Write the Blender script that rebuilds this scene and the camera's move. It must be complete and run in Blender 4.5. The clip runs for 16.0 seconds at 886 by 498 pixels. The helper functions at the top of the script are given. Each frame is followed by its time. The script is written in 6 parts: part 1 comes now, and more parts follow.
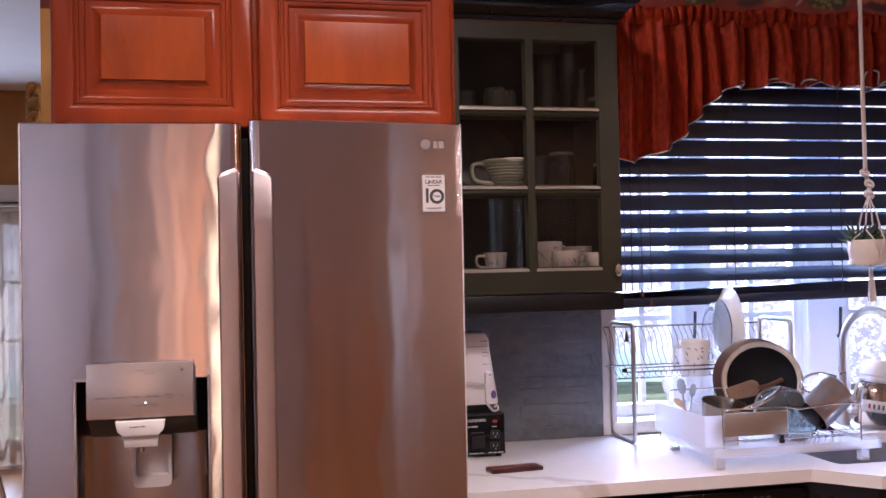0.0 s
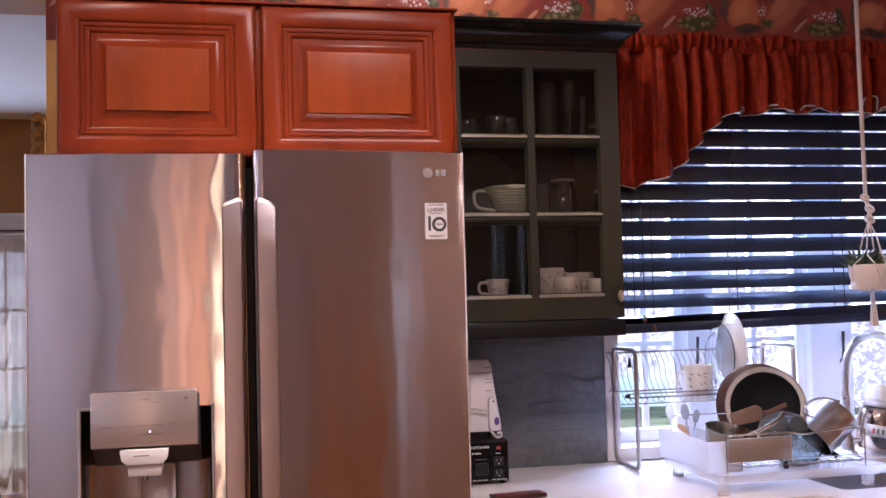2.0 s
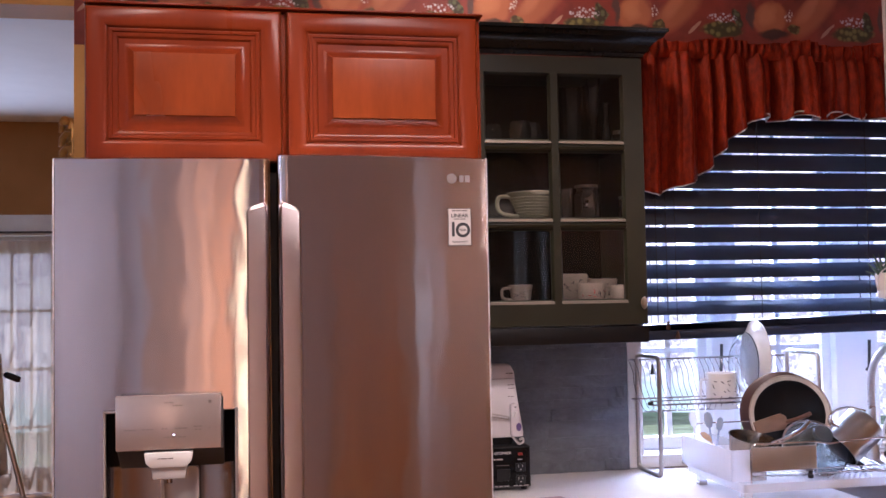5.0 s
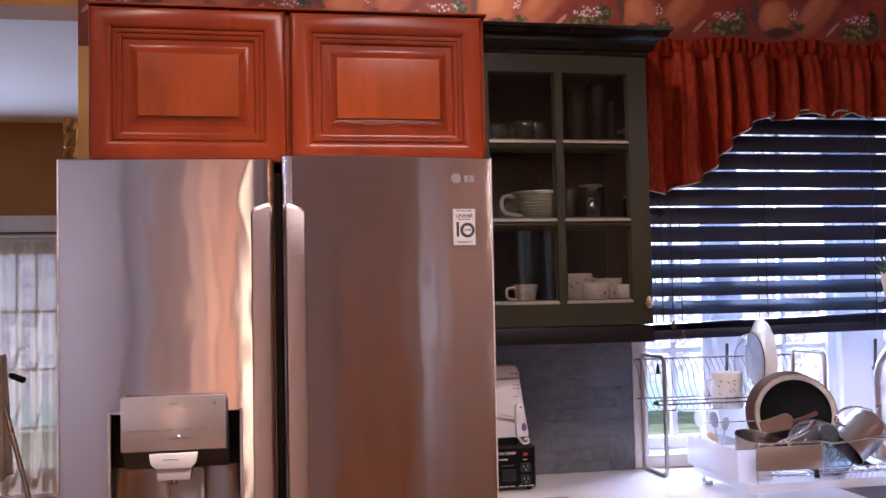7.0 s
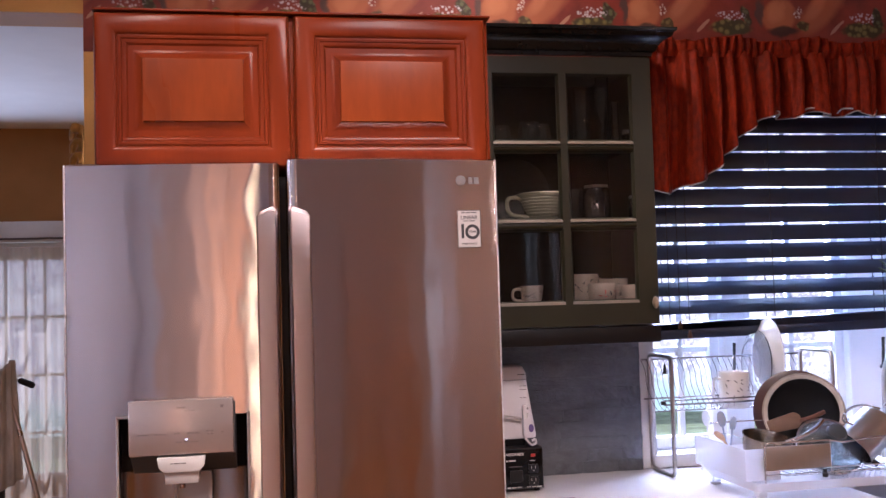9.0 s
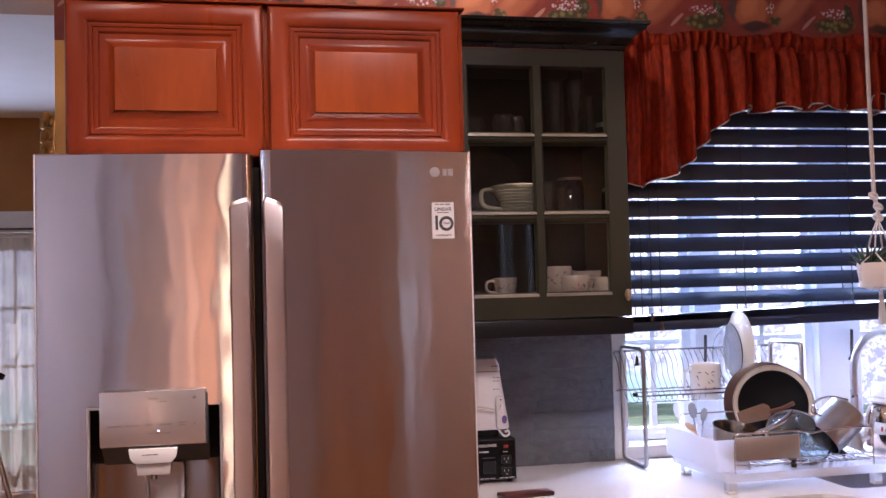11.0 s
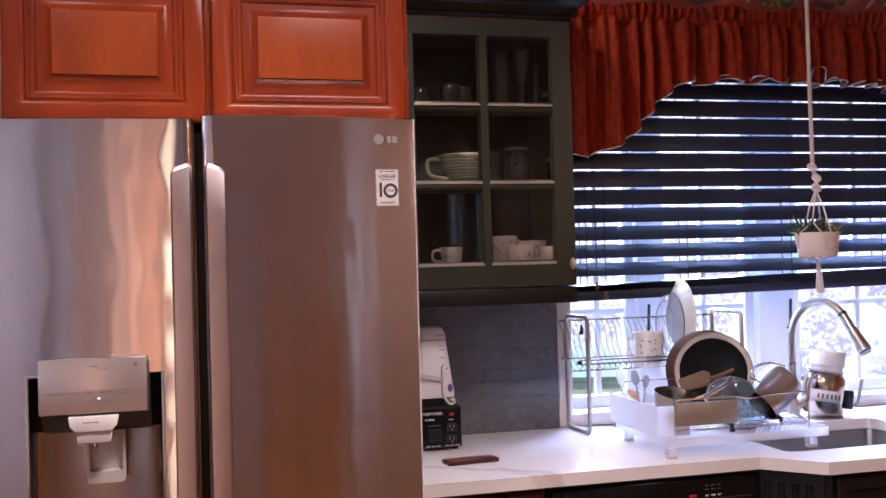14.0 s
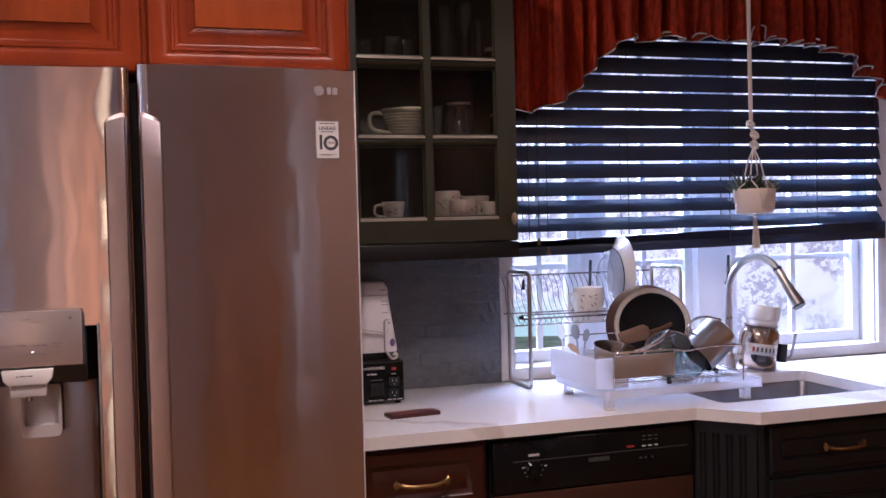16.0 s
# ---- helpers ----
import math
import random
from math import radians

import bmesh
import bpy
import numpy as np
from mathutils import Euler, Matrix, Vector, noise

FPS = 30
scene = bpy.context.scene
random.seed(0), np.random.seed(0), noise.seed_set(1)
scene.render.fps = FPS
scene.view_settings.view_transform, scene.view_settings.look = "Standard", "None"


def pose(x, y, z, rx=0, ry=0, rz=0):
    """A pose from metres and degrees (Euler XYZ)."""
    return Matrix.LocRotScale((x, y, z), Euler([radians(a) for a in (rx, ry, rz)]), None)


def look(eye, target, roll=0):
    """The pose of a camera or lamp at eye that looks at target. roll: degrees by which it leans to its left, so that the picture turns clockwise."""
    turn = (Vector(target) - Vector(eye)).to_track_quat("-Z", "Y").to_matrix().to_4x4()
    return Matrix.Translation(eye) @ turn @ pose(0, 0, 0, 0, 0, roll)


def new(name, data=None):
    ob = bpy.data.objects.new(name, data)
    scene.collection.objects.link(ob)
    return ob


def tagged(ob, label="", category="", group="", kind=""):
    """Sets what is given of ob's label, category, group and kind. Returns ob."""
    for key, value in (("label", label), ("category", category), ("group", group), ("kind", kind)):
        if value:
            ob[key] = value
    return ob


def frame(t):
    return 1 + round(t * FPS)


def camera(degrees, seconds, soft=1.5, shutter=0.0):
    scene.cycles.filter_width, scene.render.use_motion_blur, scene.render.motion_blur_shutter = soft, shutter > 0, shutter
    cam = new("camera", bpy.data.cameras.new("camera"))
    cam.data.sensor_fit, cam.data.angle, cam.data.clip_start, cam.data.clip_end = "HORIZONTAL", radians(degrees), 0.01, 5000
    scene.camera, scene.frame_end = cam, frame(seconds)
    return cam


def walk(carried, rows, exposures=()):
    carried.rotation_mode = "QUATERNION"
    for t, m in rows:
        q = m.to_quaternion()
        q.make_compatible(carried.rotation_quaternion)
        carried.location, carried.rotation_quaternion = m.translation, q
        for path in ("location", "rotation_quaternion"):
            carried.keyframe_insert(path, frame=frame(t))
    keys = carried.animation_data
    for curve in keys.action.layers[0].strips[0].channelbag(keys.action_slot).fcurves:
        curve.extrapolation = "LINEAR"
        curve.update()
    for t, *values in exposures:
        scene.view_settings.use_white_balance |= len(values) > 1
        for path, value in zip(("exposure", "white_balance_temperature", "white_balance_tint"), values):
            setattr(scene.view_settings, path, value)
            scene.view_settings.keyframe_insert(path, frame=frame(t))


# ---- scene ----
cam = camera(48.44, 16.0, soft=1.5)
PATH = [
    (0, (-0.0471, -2.0949, 1.4496), (0.3779, -0.1410, 1.4870), -1.17),
    (0.5, (-0.0457, -2.0957, 1.4484), (0.3786, -0.1415, 1.4845), -1.17),
    (1, (-0.0474, -2.1002, 1.4512), (0.3762, -0.1459, 1.4917), -1.24),
    (1.5, (-0.0499, -2.1036, 1.4531), (0.3737, -0.1499, 1.5141), -1.27),
    (2, (-0.0493, -2.1071, 1.4547), (0.3713, -0.1538, 1.5429), -1.46),
    (2.5, (-0.0484, -2.1109, 1.4564), (0.3666, -0.1567, 1.5518), -1.58),
    (3, (-0.0483, -2.1117, 1.4564), (0.3652, -0.1580, 1.5660), -1.25),
    (3.5, (-0.0505, -2.1114, 1.4587), (0.3576, -0.1571, 1.5773), -0.92),
    (4, (-0.0520, -2.1108, 1.4577), (0.3362, -0.1520, 1.5693), -1.15),
    (4.5, (-0.0536, -2.1093, 1.4587), (0.3260, -0.1480, 1.5552), -1.08),
    (7, (-0.0535, -2.1036, 1.4620), (0.3157, -0.1403, 1.5568), -1.17),
    (7.5, (-0.0533, -2.1066, 1.4612), (0.3108, -0.1424, 1.5588), -1.36),
    (8, (-0.0540, -2.1103, 1.4629), (0.3074, -0.1459, 1.5657), -1.40),
    (8.5, (-0.0517, -2.1102, 1.4629), (0.3032, -0.1446, 1.5653), -1.79),
    (9, (-0.0495, -2.1079, 1.4620), (0.3051, -0.1421, 1.5608), -1.67),
    (11.5, (-0.0467, -2.1112, 1.4582), (0.3712, -0.1569, 1.5363), -1.69),
    (12, (-0.0431, -2.1092, 1.4556), (0.3870, -0.1573, 1.5287), -1.91),
    (12.5, (-0.0374, -2.1066, 1.4535), (0.4122, -0.1589, 1.5205), -1.93),
    (13, (-0.0340, -2.1114, 1.4491), (0.4365, -0.1686, 1.5111), -2.07),
    (13.5, (-0.0320, -2.1133, 1.4447), (0.4528, -0.1736, 1.4923), -2.32),
    (14, (-0.0314, -2.1186, 1.4398), (0.4659, -0.1817, 1.4710), -1.55),
    (14.5, (-0.0299, -2.1188, 1.4353), (0.4874, -0.1868, 1.4403), -1.55),
    (15, (-0.0258, -2.1208, 1.4308), (0.5206, -0.1969, 1.4202), -1.80),
    (15.5, (-0.0224, -2.1216, 1.4270), (0.5521, -0.2061, 1.3969), -1.77),
    (16, (-0.0166, -2.1210, 1.4220), (0.5803, -0.2128, 1.3715), -1.44),
]
walk(cam, [(t, look(eye, target, roll)) for t, eye, target, roll in PATH], [(0, 0.13, 5450, 22), (13, 0.13, 5450, 22), (14.5, 0.02, 5450, 22), (16, -0.34, 5450, 22)])

# ---- light ----
world = bpy.data.worlds.new("sky")
scene.world = world
world.use_nodes = True
wn = world.node_tree.nodes
sky = wn.new("ShaderNodeTexSky")
sky.sky_type, sky.sun_disc = "NISHITA", False
sky.sun_elevation, sky.sun_rotation = radians(64.6), radians(-37)
wn["Background"].inputs[1].default_value = 0.12
world.node_tree.links.new(sky.outputs[0], wn["Background"].inputs[0])
sun = new("sun", bpy.data.lights.new("sun", "SUN"))
sun.data.energy, sun.data.angle, sun.data.color = 5.0, radians(0.5), (1.0, 0.95, 0.88)
sun.matrix_world = look((-4, 17.3, 14), (0, 12, 0))


def area_lamp(name, eye, target, sx, sy, watts, colour, spread=180):
    d = bpy.data.lights.new(name, "AREA")
    d.shape, d.size, d.size_y, d.energy, d.color = "RECTANGLE", sx, sy, watts, colour
    d.spread = radians(spread)
    ob = new(name, d)
    ob.matrix_world = look(eye, target)
    return ob


area_lamp("window_daylight", (1.84, 1.17, 1.60), (1.70, 0.35, 0.9), 1.45, 0.42, 250, (0.62, 0.73, 1.0))
area_lamp("blind_daylight", (1.84, 0.868, 1.88), (1.84, 0.0, 1.88), 1.38, 0.48, 6, (0.66, 0.78, 1.0))
area_lamp("glass_door_daylight", (-2.4, 5.7, 1.1), (-2.2, 0.0, 1.2), 1.6, 1.8, 62, (0.75, 0.85, 1.0))
area_lamp("ceiling_lamp_light", (0.42, -1.0, 2.66), (0.42, -1.0, 0.0), 0.4, 0.4, 38, (1.0, 0.78, 0.6), 150)
# two unseen lamps, added to light the rear wall that the steel mirrors
area_lamp("rear_left_fill", (-3.1, -3.8, 2.66), (-3.1, -3.8, 0.0), 0.3, 0.3, 10, (1.0, 0.6, 0.34))
area_lamp("rear_right_fill", (2.95, -4.0, 2.66), (2.95, -4.0, 0.0), 0.3, 0.3, 22, (1.0, 0.78, 0.6))
# added lamp: draws the bright warm streak beside the left handle
area_lamp("streak_light", (-0.33, -4.33, 1.3), (-0.23, 0.0, 1.3), 0.026, 1.8, 1.7, (1.0, 0.72, 0.4))
# cool fill added so the rear wall shows grey-blue in the left door
area_lamp("rear_wall_cool_fill", (-4.19, -3.6, 1.5), (-2.2, -4.6, 1.3), 1.15, 1.15, 33, (0.8, 0.89, 1.0))
# unseen warm lamps, added to put a tan band in the refrigerator door
TAN_BANDS = ((-1.5, 0.2, 0.2, (1.0, 0.7, 0.6)), (-1.27, 0.2, 0.35, (1.0, 0.6, 0.45)), (-1.04, 0.2, 1.0, (1.0, 0.55, 0.35)), (-0.81, 0.2, 1.5, (1.0, 0.49, 0.27)), (-0.58, 0.2, 1.5, (1.0, 0.44, 0.22)))
for x, wide, watts, tint in TAN_BANDS:
    area_lamp("tan_band_light", (x, -4.86, 1.25), (x, 0.0, 1.25), wide, 2.1, watts, tint)
for x, y, watts in ((0.6, 0.3, 7.5), (-0.5, -0.8, 14)):
    area_lamp("spot_lamp_light", (x, y, 2.69), (x, y, 0.0), 0.1, 0.1, watts, (1.0, 0.74, 0.52))
# narrow unseen lamps, added to draw thin pale lines in the right door
for x, wide, watts in ((2.14, 0.02, 0.1), (2.2, 0.012, 0.06), (2.37, 0.02, 0.1)):
    area_lamp("reflected_line_light", (x, -4.93, 1.45), (x - 0.9, 0.0, 1.4), wide, 1.1, watts, (0.92, 0.94, 1.0))


# ---- materials ----
def mat(name, colour, rough=0.5, metal=0.0, vary=0.15, scale=8.0, fine=90.0, bump=0.05, stretch=(1, 1, 1), coat=0.0, second=None, spec=0.5, aniso=0.0):
    """A surface with large stains and fine grain; second: the colour that the large noise moves to."""
    m = bpy.data.materials.new(name)
    m.use_nodes = True
    n, l = m.node_tree.nodes, m.node_tree.links
    b = n["Principled BSDF"]
    co = n.new("ShaderNodeTexCoord")
    mp = n.new("ShaderNodeMapping")
    mp.inputs["Scale"].default_value = stretch
    l.new(co.outputs["Object"], mp.inputs[0])
    big, small = n.new("ShaderNodeTexNoise"), n.new("ShaderNodeTexNoise")
    big.inputs["Scale"].default_value, big.inputs["Detail"].default_value = scale, 4
    small.inputs["Scale"].default_value, small.inputs["Detail"].default_value = fine, 3
    l.new(mp.outputs[0], big.inputs[0]), l.new(mp.outputs[0], small.inputs[0])
    mix = n.new("ShaderNodeMix")
    mix.data_type = "RGBA"
    c2 = second or tuple(c * (1 - 2.2 * vary) for c in colour)
    mix.inputs[6].default_value, mix.inputs[7].default_value = (*colour, 1), (*c2, 1)
    ramp = n.new("ShaderNodeMapRange")
    ramp.inputs[1].default_value, ramp.inputs[2].default_value = 0.35, 0.75
    l.new(big.outputs[0], ramp.inputs[0]), l.new(ramp.outputs[0], mix.inputs[0])
    mix2 = n.new("ShaderNodeMix")
    mix2.data_type, mix2.blend_type = "RGBA", "MULTIPLY"
    mix2.inputs[0].default_value = vary
    l.new(mix.outputs[2], mix2.inputs[6]), l.new(small.outputs[0], mix2.inputs[7])
    l.new(mix2.outputs[2], b.inputs["Base Color"])
    rr = n.new("ShaderNodeMapRange")
    rr.inputs[3].default_value, rr.inputs[4].default_value = max(0.02, rough * 0.85), min(1, rough * 1.2)
    l.new(big.outputs[0], rr.inputs[0]), l.new(rr.outputs[0], b.inputs["Roughness"])
    b.inputs["Metallic"].default_value = metal
    b.inputs["Coat Weight"].default_value, b.inputs["Coat Roughness"].default_value = coat, 0.12
    b.inputs["Specular IOR Level"].default_value = spec
    b.inputs["Anisotropic"].default_value = aniso
    if bump:
        bp = n.new("ShaderNodeBump")
        bp.inputs["Strength"].default_value, bp.inputs["Distance"].default_value = bump, 0.004
        l.new(small.outputs[0], bp.inputs["Height"]), l.new(bp.outputs[0], b.inputs["Normal"])
    return m


def nodes_of(m):
    return m.node_tree.nodes, m.node_tree.links, m.node_tree.nodes["Principled BSDF"]


def glow(name, colour, strength):
    m = bpy.data.materials.new(name)
    m.use_nodes = True
    n, l = m.node_tree.nodes, m.node_tree.links
    n.remove(n["Principled BSDF"])
    e = n.new("ShaderNodeEmission")
    e.inputs[0].default_value, e.inputs[1].default_value = (*colour, 1), strength
    l.new(e.outputs[0], n["Material Output"].inputs[0])
    return m


def glass_mat(name, colour, rough=0.0, ior=1.45):
    m = bpy.data.materials.new(name)
    m.use_nodes = True
    b = m.node_tree.nodes["Principled BSDF"]
    b.inputs["Base Color"].default_value, b.inputs["Roughness"].default_value = (*colour, 1), rough
    b.inputs["Transmission Weight"].default_value, b.inputs["IOR"].default_value = 1.0, ior
    return m


def pane_mat(name, tint, gloss, ior=1.5):
    """A thin flat pane: clear, with a mirror share that grows at grazing angles."""
    m = bpy.data.materials.new(name)
    m.use_nodes = True
    n, l = m.node_tree.nodes, m.node_tree.links
    n.remove(n["Principled BSDF"])
    tr, gl, mx, fr = n.new("ShaderNodeBsdfTransparent"), n.new("ShaderNodeBsdfGlossy"), n.new("ShaderNodeMixShader"), n.new("ShaderNodeFresnel")
    tr.inputs[0].default_value, gl.inputs["Roughness"].default_value = (*tint, 1), gloss
    fr.inputs[0].default_value = ior
    l.new(fr.outputs[0], mx.inputs[0]), l.new(tr.outputs[0], mx.inputs[1]), l.new(gl.outputs[0], mx.inputs[2])
    l.new(mx.outputs[0], n["Material Output"].inputs[0])
    return m


CHERRY = mat("cherry_stain", (0.225, 0.034, 0.006), 0.28, vary=0.22, scale=7.0, fine=120, bump=0.02, stretch=(1, 1, 0.06), second=(0.13, 0.017, 0.004), spec=0.17)
VENEER = mat("cherry_veneer", (0.28, 0.052, 0.009), 0.26, vary=0.2, scale=9.0, fine=120, bump=0.02, stretch=(1, 1, 0.22), second=(0.16, 0.026, 0.004), spec=0.25)
CROWNM = mat("black_glossy_paint", (0.009, 0.0095, 0.009), 0.16, vary=0.2, scale=5, bump=0.0, spec=0.25)
OLIVE = mat("olive_black_paint", (0.024, 0.025, 0.012), 0.34, vary=0.2, scale=5, bump=0.04)
CABIN = mat("dark_cabinet_inside", (0.016, 0.015, 0.013), 0.6)


def brushed_sheet(name, colour, rough, aniso):
    """Brushed sheet steel: reflections stay crisp across the sheet and smear up and down it."""
    m = bpy.data.materials.new(name)
    m.use_nodes = True
    n, l = m.node_tree.nodes, m.node_tree.links
    n.remove(n["Principled BSDF"])
    g = n.new("ShaderNodeBsdfAnisotropic")
    g.distribution = "BECKMANN"
    g.inputs["Anisotropy"].default_value = aniso
    tg = n.new("ShaderNodeTangent")
    tg.direction_type, tg.axis = "RADIAL", "Z"
    l.new(tg.outputs[0], g.inputs["Tangent"])
    co, mp, mp2 = n.new("ShaderNodeTexCoord"), n.new("ShaderNodeMapping"), n.new("ShaderNodeMapping")
    mp.inputs["Scale"].default_value, mp2.inputs["Scale"].default_value = (3.0, 1, 1.2), (2.0, 1, 420)
    smear, hair = n.new("ShaderNodeTexNoise"), n.new("ShaderNodeTexNoise")
    smear.inputs["Scale"].default_value, smear.inputs["Detail"].default_value = 2.2, 4
    hair.inputs["Scale"].default_value, hair.inputs["Detail"].default_value = 1.0, 2
    l.new(co.outputs["Object"], mp.inputs[0]), l.new(co.outputs["Object"], mp2.inputs[0])
    l.new(mp.outputs[0], smear.inputs[0]), l.new(mp2.outputs[0], hair.inputs[0])
    rr = n.new("ShaderNodeMapRange")
    rr.inputs[1].default_value, rr.inputs[2].default_value = 0.35, 0.7
    rr.inputs[3].default_value, rr.inputs[4].default_value = rough * 0.92, rough * 1.12
    l.new(smear.outputs[0], rr.inputs[0]), l.new(rr.outputs[0], g.inputs["Roughness"])
    mx = n.new("ShaderNodeMix")
    mx.data_type = "RGBA"
    mx.inputs[6].default_value, mx.inputs[7].default_value = (*colour, 1), (*[c * 0.95 for c in colour], 1)
    l.new(hair.outputs[0], mx.inputs[0]), l.new(mx.outputs[2], g.inputs["Color"])
    l.new(g.outputs[0], n["Material Output"].inputs[0])
    return m


STEEL = brushed_sheet("brushed_stainless", (0.66, 0.605, 0.595), 0.165, 0.74)
STEEL2 = mat("satin_stainless", (0.6, 0.57, 0.54), 0.28, 1.0, vary=0.1, fine=200, bump=0.02)
HANDLEM = brushed_sheet("pale_satin_steel", (0.68, 0.61, 0.62), 0.37, 0.2)
CHROME = mat("chrome", (0.62, 0.6, 0.6), 0.12, 1.0, vary=0.05, bump=0.0)
WIRE = mat("chromed_wire", (0.5, 0.48, 0.47), 0.22, 1.0, vary=0.1, bump=0.0)
DARKGREY = mat("dark_grey_plastic", (0.05, 0.05, 0.052), 0.45)
BLACK = mat("black_plastic", (0.007, 0.007, 0.008), 0.35, vary=0.1, spec=0.4)
BLACKGLOSS = mat("black_enamel", (0.006, 0.006, 0.007), 0.14, vary=0.1, bump=0.0, spec=0.2)
BLACKWOOD = mat("black_painted_wood", (0.008, 0.008, 0.009), 0.4, vary=0.25, scale=6, spec=0.35)
HONEY = mat("honey_wood", (0.6, 0.25, 0.085), 0.3, vary=0.15, scale=6, stretch=(1, 1, 0.06))
REDWOOD = mat("dark_red_stained_wood", (0.05, 0.009, 0.004), 0.3, vary=0.25, scale=4, stretch=(0.4, 1, 1))
WHITEP = mat("white_plastic", (0.72, 0.7, 0.68), 0.35, vary=0.05, bump=0.0)
PALEGREY = mat("pale_grey_plastic", (0.5, 0.46, 0.44), 0.3, vary=0.05, bump=0.0)
WHITEPAINT = mat("white_trim_paint", (0.78, 0.77, 0.75), 0.4, vary=0.06, scale=6, bump=0.03)
CERAMIC = mat("white_glazed_ceramic", (0.75, 0.72, 0.68), 0.15, vary=0.04, bump=0.0)
CREAM = mat("cream_glazed_ceramic", (0.5, 0.49, 0.38), 0.2, vary=0.08, bump=0.0)
PALE = mat("pale_print", (0.62, 0.6, 0.57), 0.5, bump=0.0)
INK = mat("dark_print", (0.03, 0.03, 0.035), 0.5, bump=0.0)
GREYINK = mat("grey_print", (0.11, 0.09, 0.085), 0.5, bump=0.0)
REDINK = mat("red_print", (0.45, 0.03, 0.02), 0.5, bump=0.0)
BRASS = mat("aged_brass", (0.5, 0.33, 0.14), 0.32, 1.0, vary=0.2, fine=60)
GILT = mat("gilded_carving", (0.62, 0.36, 0.1), 0.35, 0.6, vary=0.25, scale=30)
OCHRE = mat("ochre_wall_paint", (0.42, 0.2, 0.055), 0.75, vary=0.1, scale=2.5, fine=150, bump=0.06)
GOLDWALL = mat("golden_wall_paint", (0.74, 0.42, 0.12), 0.7, vary=0.1, scale=2.5, fine=150, bump=0.06)
CEIL = mat("white_ceiling_paint", (0.8, 0.79, 0.78), 0.85, vary=0.05, scale=2, fine=120, bump=0.05)
FLOORM = mat("oak_floor_board", (0.36, 0.16, 0.05), 0.4, vary=0.25, scale=5, stretch=(1, 0.2, 1))
JOINT = mat("dark_joint", (0.02, 0.015, 0.01), 0.9)
SLATE = mat("slate", (0.135, 0.14, 0.155), 0.55, vary=0.3, scale=3, fine=14, bump=0.5, second=(0.09, 0.093, 0.105), stretch=(1, 1, 0.4))


def shuffled(m):
    """Moves the pattern from piece to piece."""
    n, l, b = nodes_of(m)
    mp = [x for x in n if x.type == "MAPPING"][0]
    oi = n.new("ShaderNodeObjectInfo")
    sc = n.new("ShaderNodeMath")
    sc.operation = "MULTIPLY"
    sc.inputs[1].default_value = 37
    l.new(oi.outputs["Random"], sc.inputs[0]), l.new(sc.outputs[0], mp.inputs["Location"])
    return m


shuffled(SLATE)
BLIND = mat("navy_black_blind_slat", (0.02, 0.032, 0.064), 0.3, vary=0.2, scale=4, fine=60, stretch=(0.2, 1, 1), bump=0.06)
CORD = mat("cotton_cord", (0.72, 0.66, 0.6), 0.9, vary=0.12, fine=300, bump=0.3)
DARKCORD = mat("dark_blind_cord", (0.02, 0.02, 0.022), 0.8)
PIPING = mat("pale_hem_piping", (0.55, 0.55, 0.53), 0.8)
LEAF = mat("succulent_leaf", (0.08, 0.14, 0.07), 0.45, vary=0.3, scale=40)
LEAF2 = mat("yellow_green_leaf", (0.26, 0.3, 0.08), 0.5, vary=0.3, scale=40)
SOIL = mat("potting_soil", (0.02, 0.014, 0.01), 0.9, bump=0.5)
GLASS = glass_mat("clear_glass", (0.95, 0.96, 0.95))
PANE = pane_mat("window_pane", (0.97, 0.98, 0.98), 0.02)
CABPANE = pane_mat("cabinet_pane", (0.76, 0.76, 0.74), 0.03, 1.36)
WALNUT = mat("tan_pan_rim", (0.74, 0.66, 0.55), 0.3, vary=0.15, scale=20)
SEAR = mat("black_nonstick", (0.006, 0.006, 0.007), 0.35, vary=0.2, spec=0.2)
COPPERW = mat("walnut_brown_wood", (0.13, 0.06, 0.032), 0.45, vary=0.2, stretch=(1, 1, 4))


def quartz():
    m = mat("white_quartz", (0.74, 0.71, 0.69), 0.16, vary=0.05, scale=2.2, fine=60, bump=0.0)
    n, l, b = nodes_of(m)
    co = n.new("ShaderNodeTexCoord")
    warp = n.new("ShaderNodeTexNoise")
    warp.inputs["Scale"].default_value, warp.inputs["Detail"].default_value = 3.0, 5
    add = n.new("ShaderNodeMix")
    add.data_type, add.blend_type = "RGBA", "ADD"
    add.inputs[0].default_value = 0.55
    l.new(co.outputs["Object"], warp.inputs[0]), l.new(co.outputs["Object"], add.inputs[6]), l.new(warp.outputs["Color"], add.inputs[7])
    w = n.new("ShaderNodeTexWave")
    w.bands_direction = "DIAGONAL"
    w.inputs["Scale"].default_value, w.inputs["Distortion"].default_value = 0.55, 2.0
    l.new(add.outputs[2], w.inputs[0])
    thin = n.new("ShaderNodeMapRange")
    thin.inputs[1].default_value, thin.inputs[2].default_value, thin.inputs[4].default_value = 0.985, 1.0, 0.55
    l.new(w.outputs["Fac"], thin.inputs[0])
    vein = n.new("ShaderNodeMix")
    vein.data_type = "RGBA"
    vein.inputs[7].default_value = (0.42, 0.36, 0.32, 1)
    old = b.inputs["Base Color"].links[0].from_socket
    l.new(thin.outputs[0], vein.inputs[0]), l.new(old, vein.inputs[6]), l.new(vein.outputs[2], b.inputs["Base Color"])
    return m


QUARTZ = quartz()


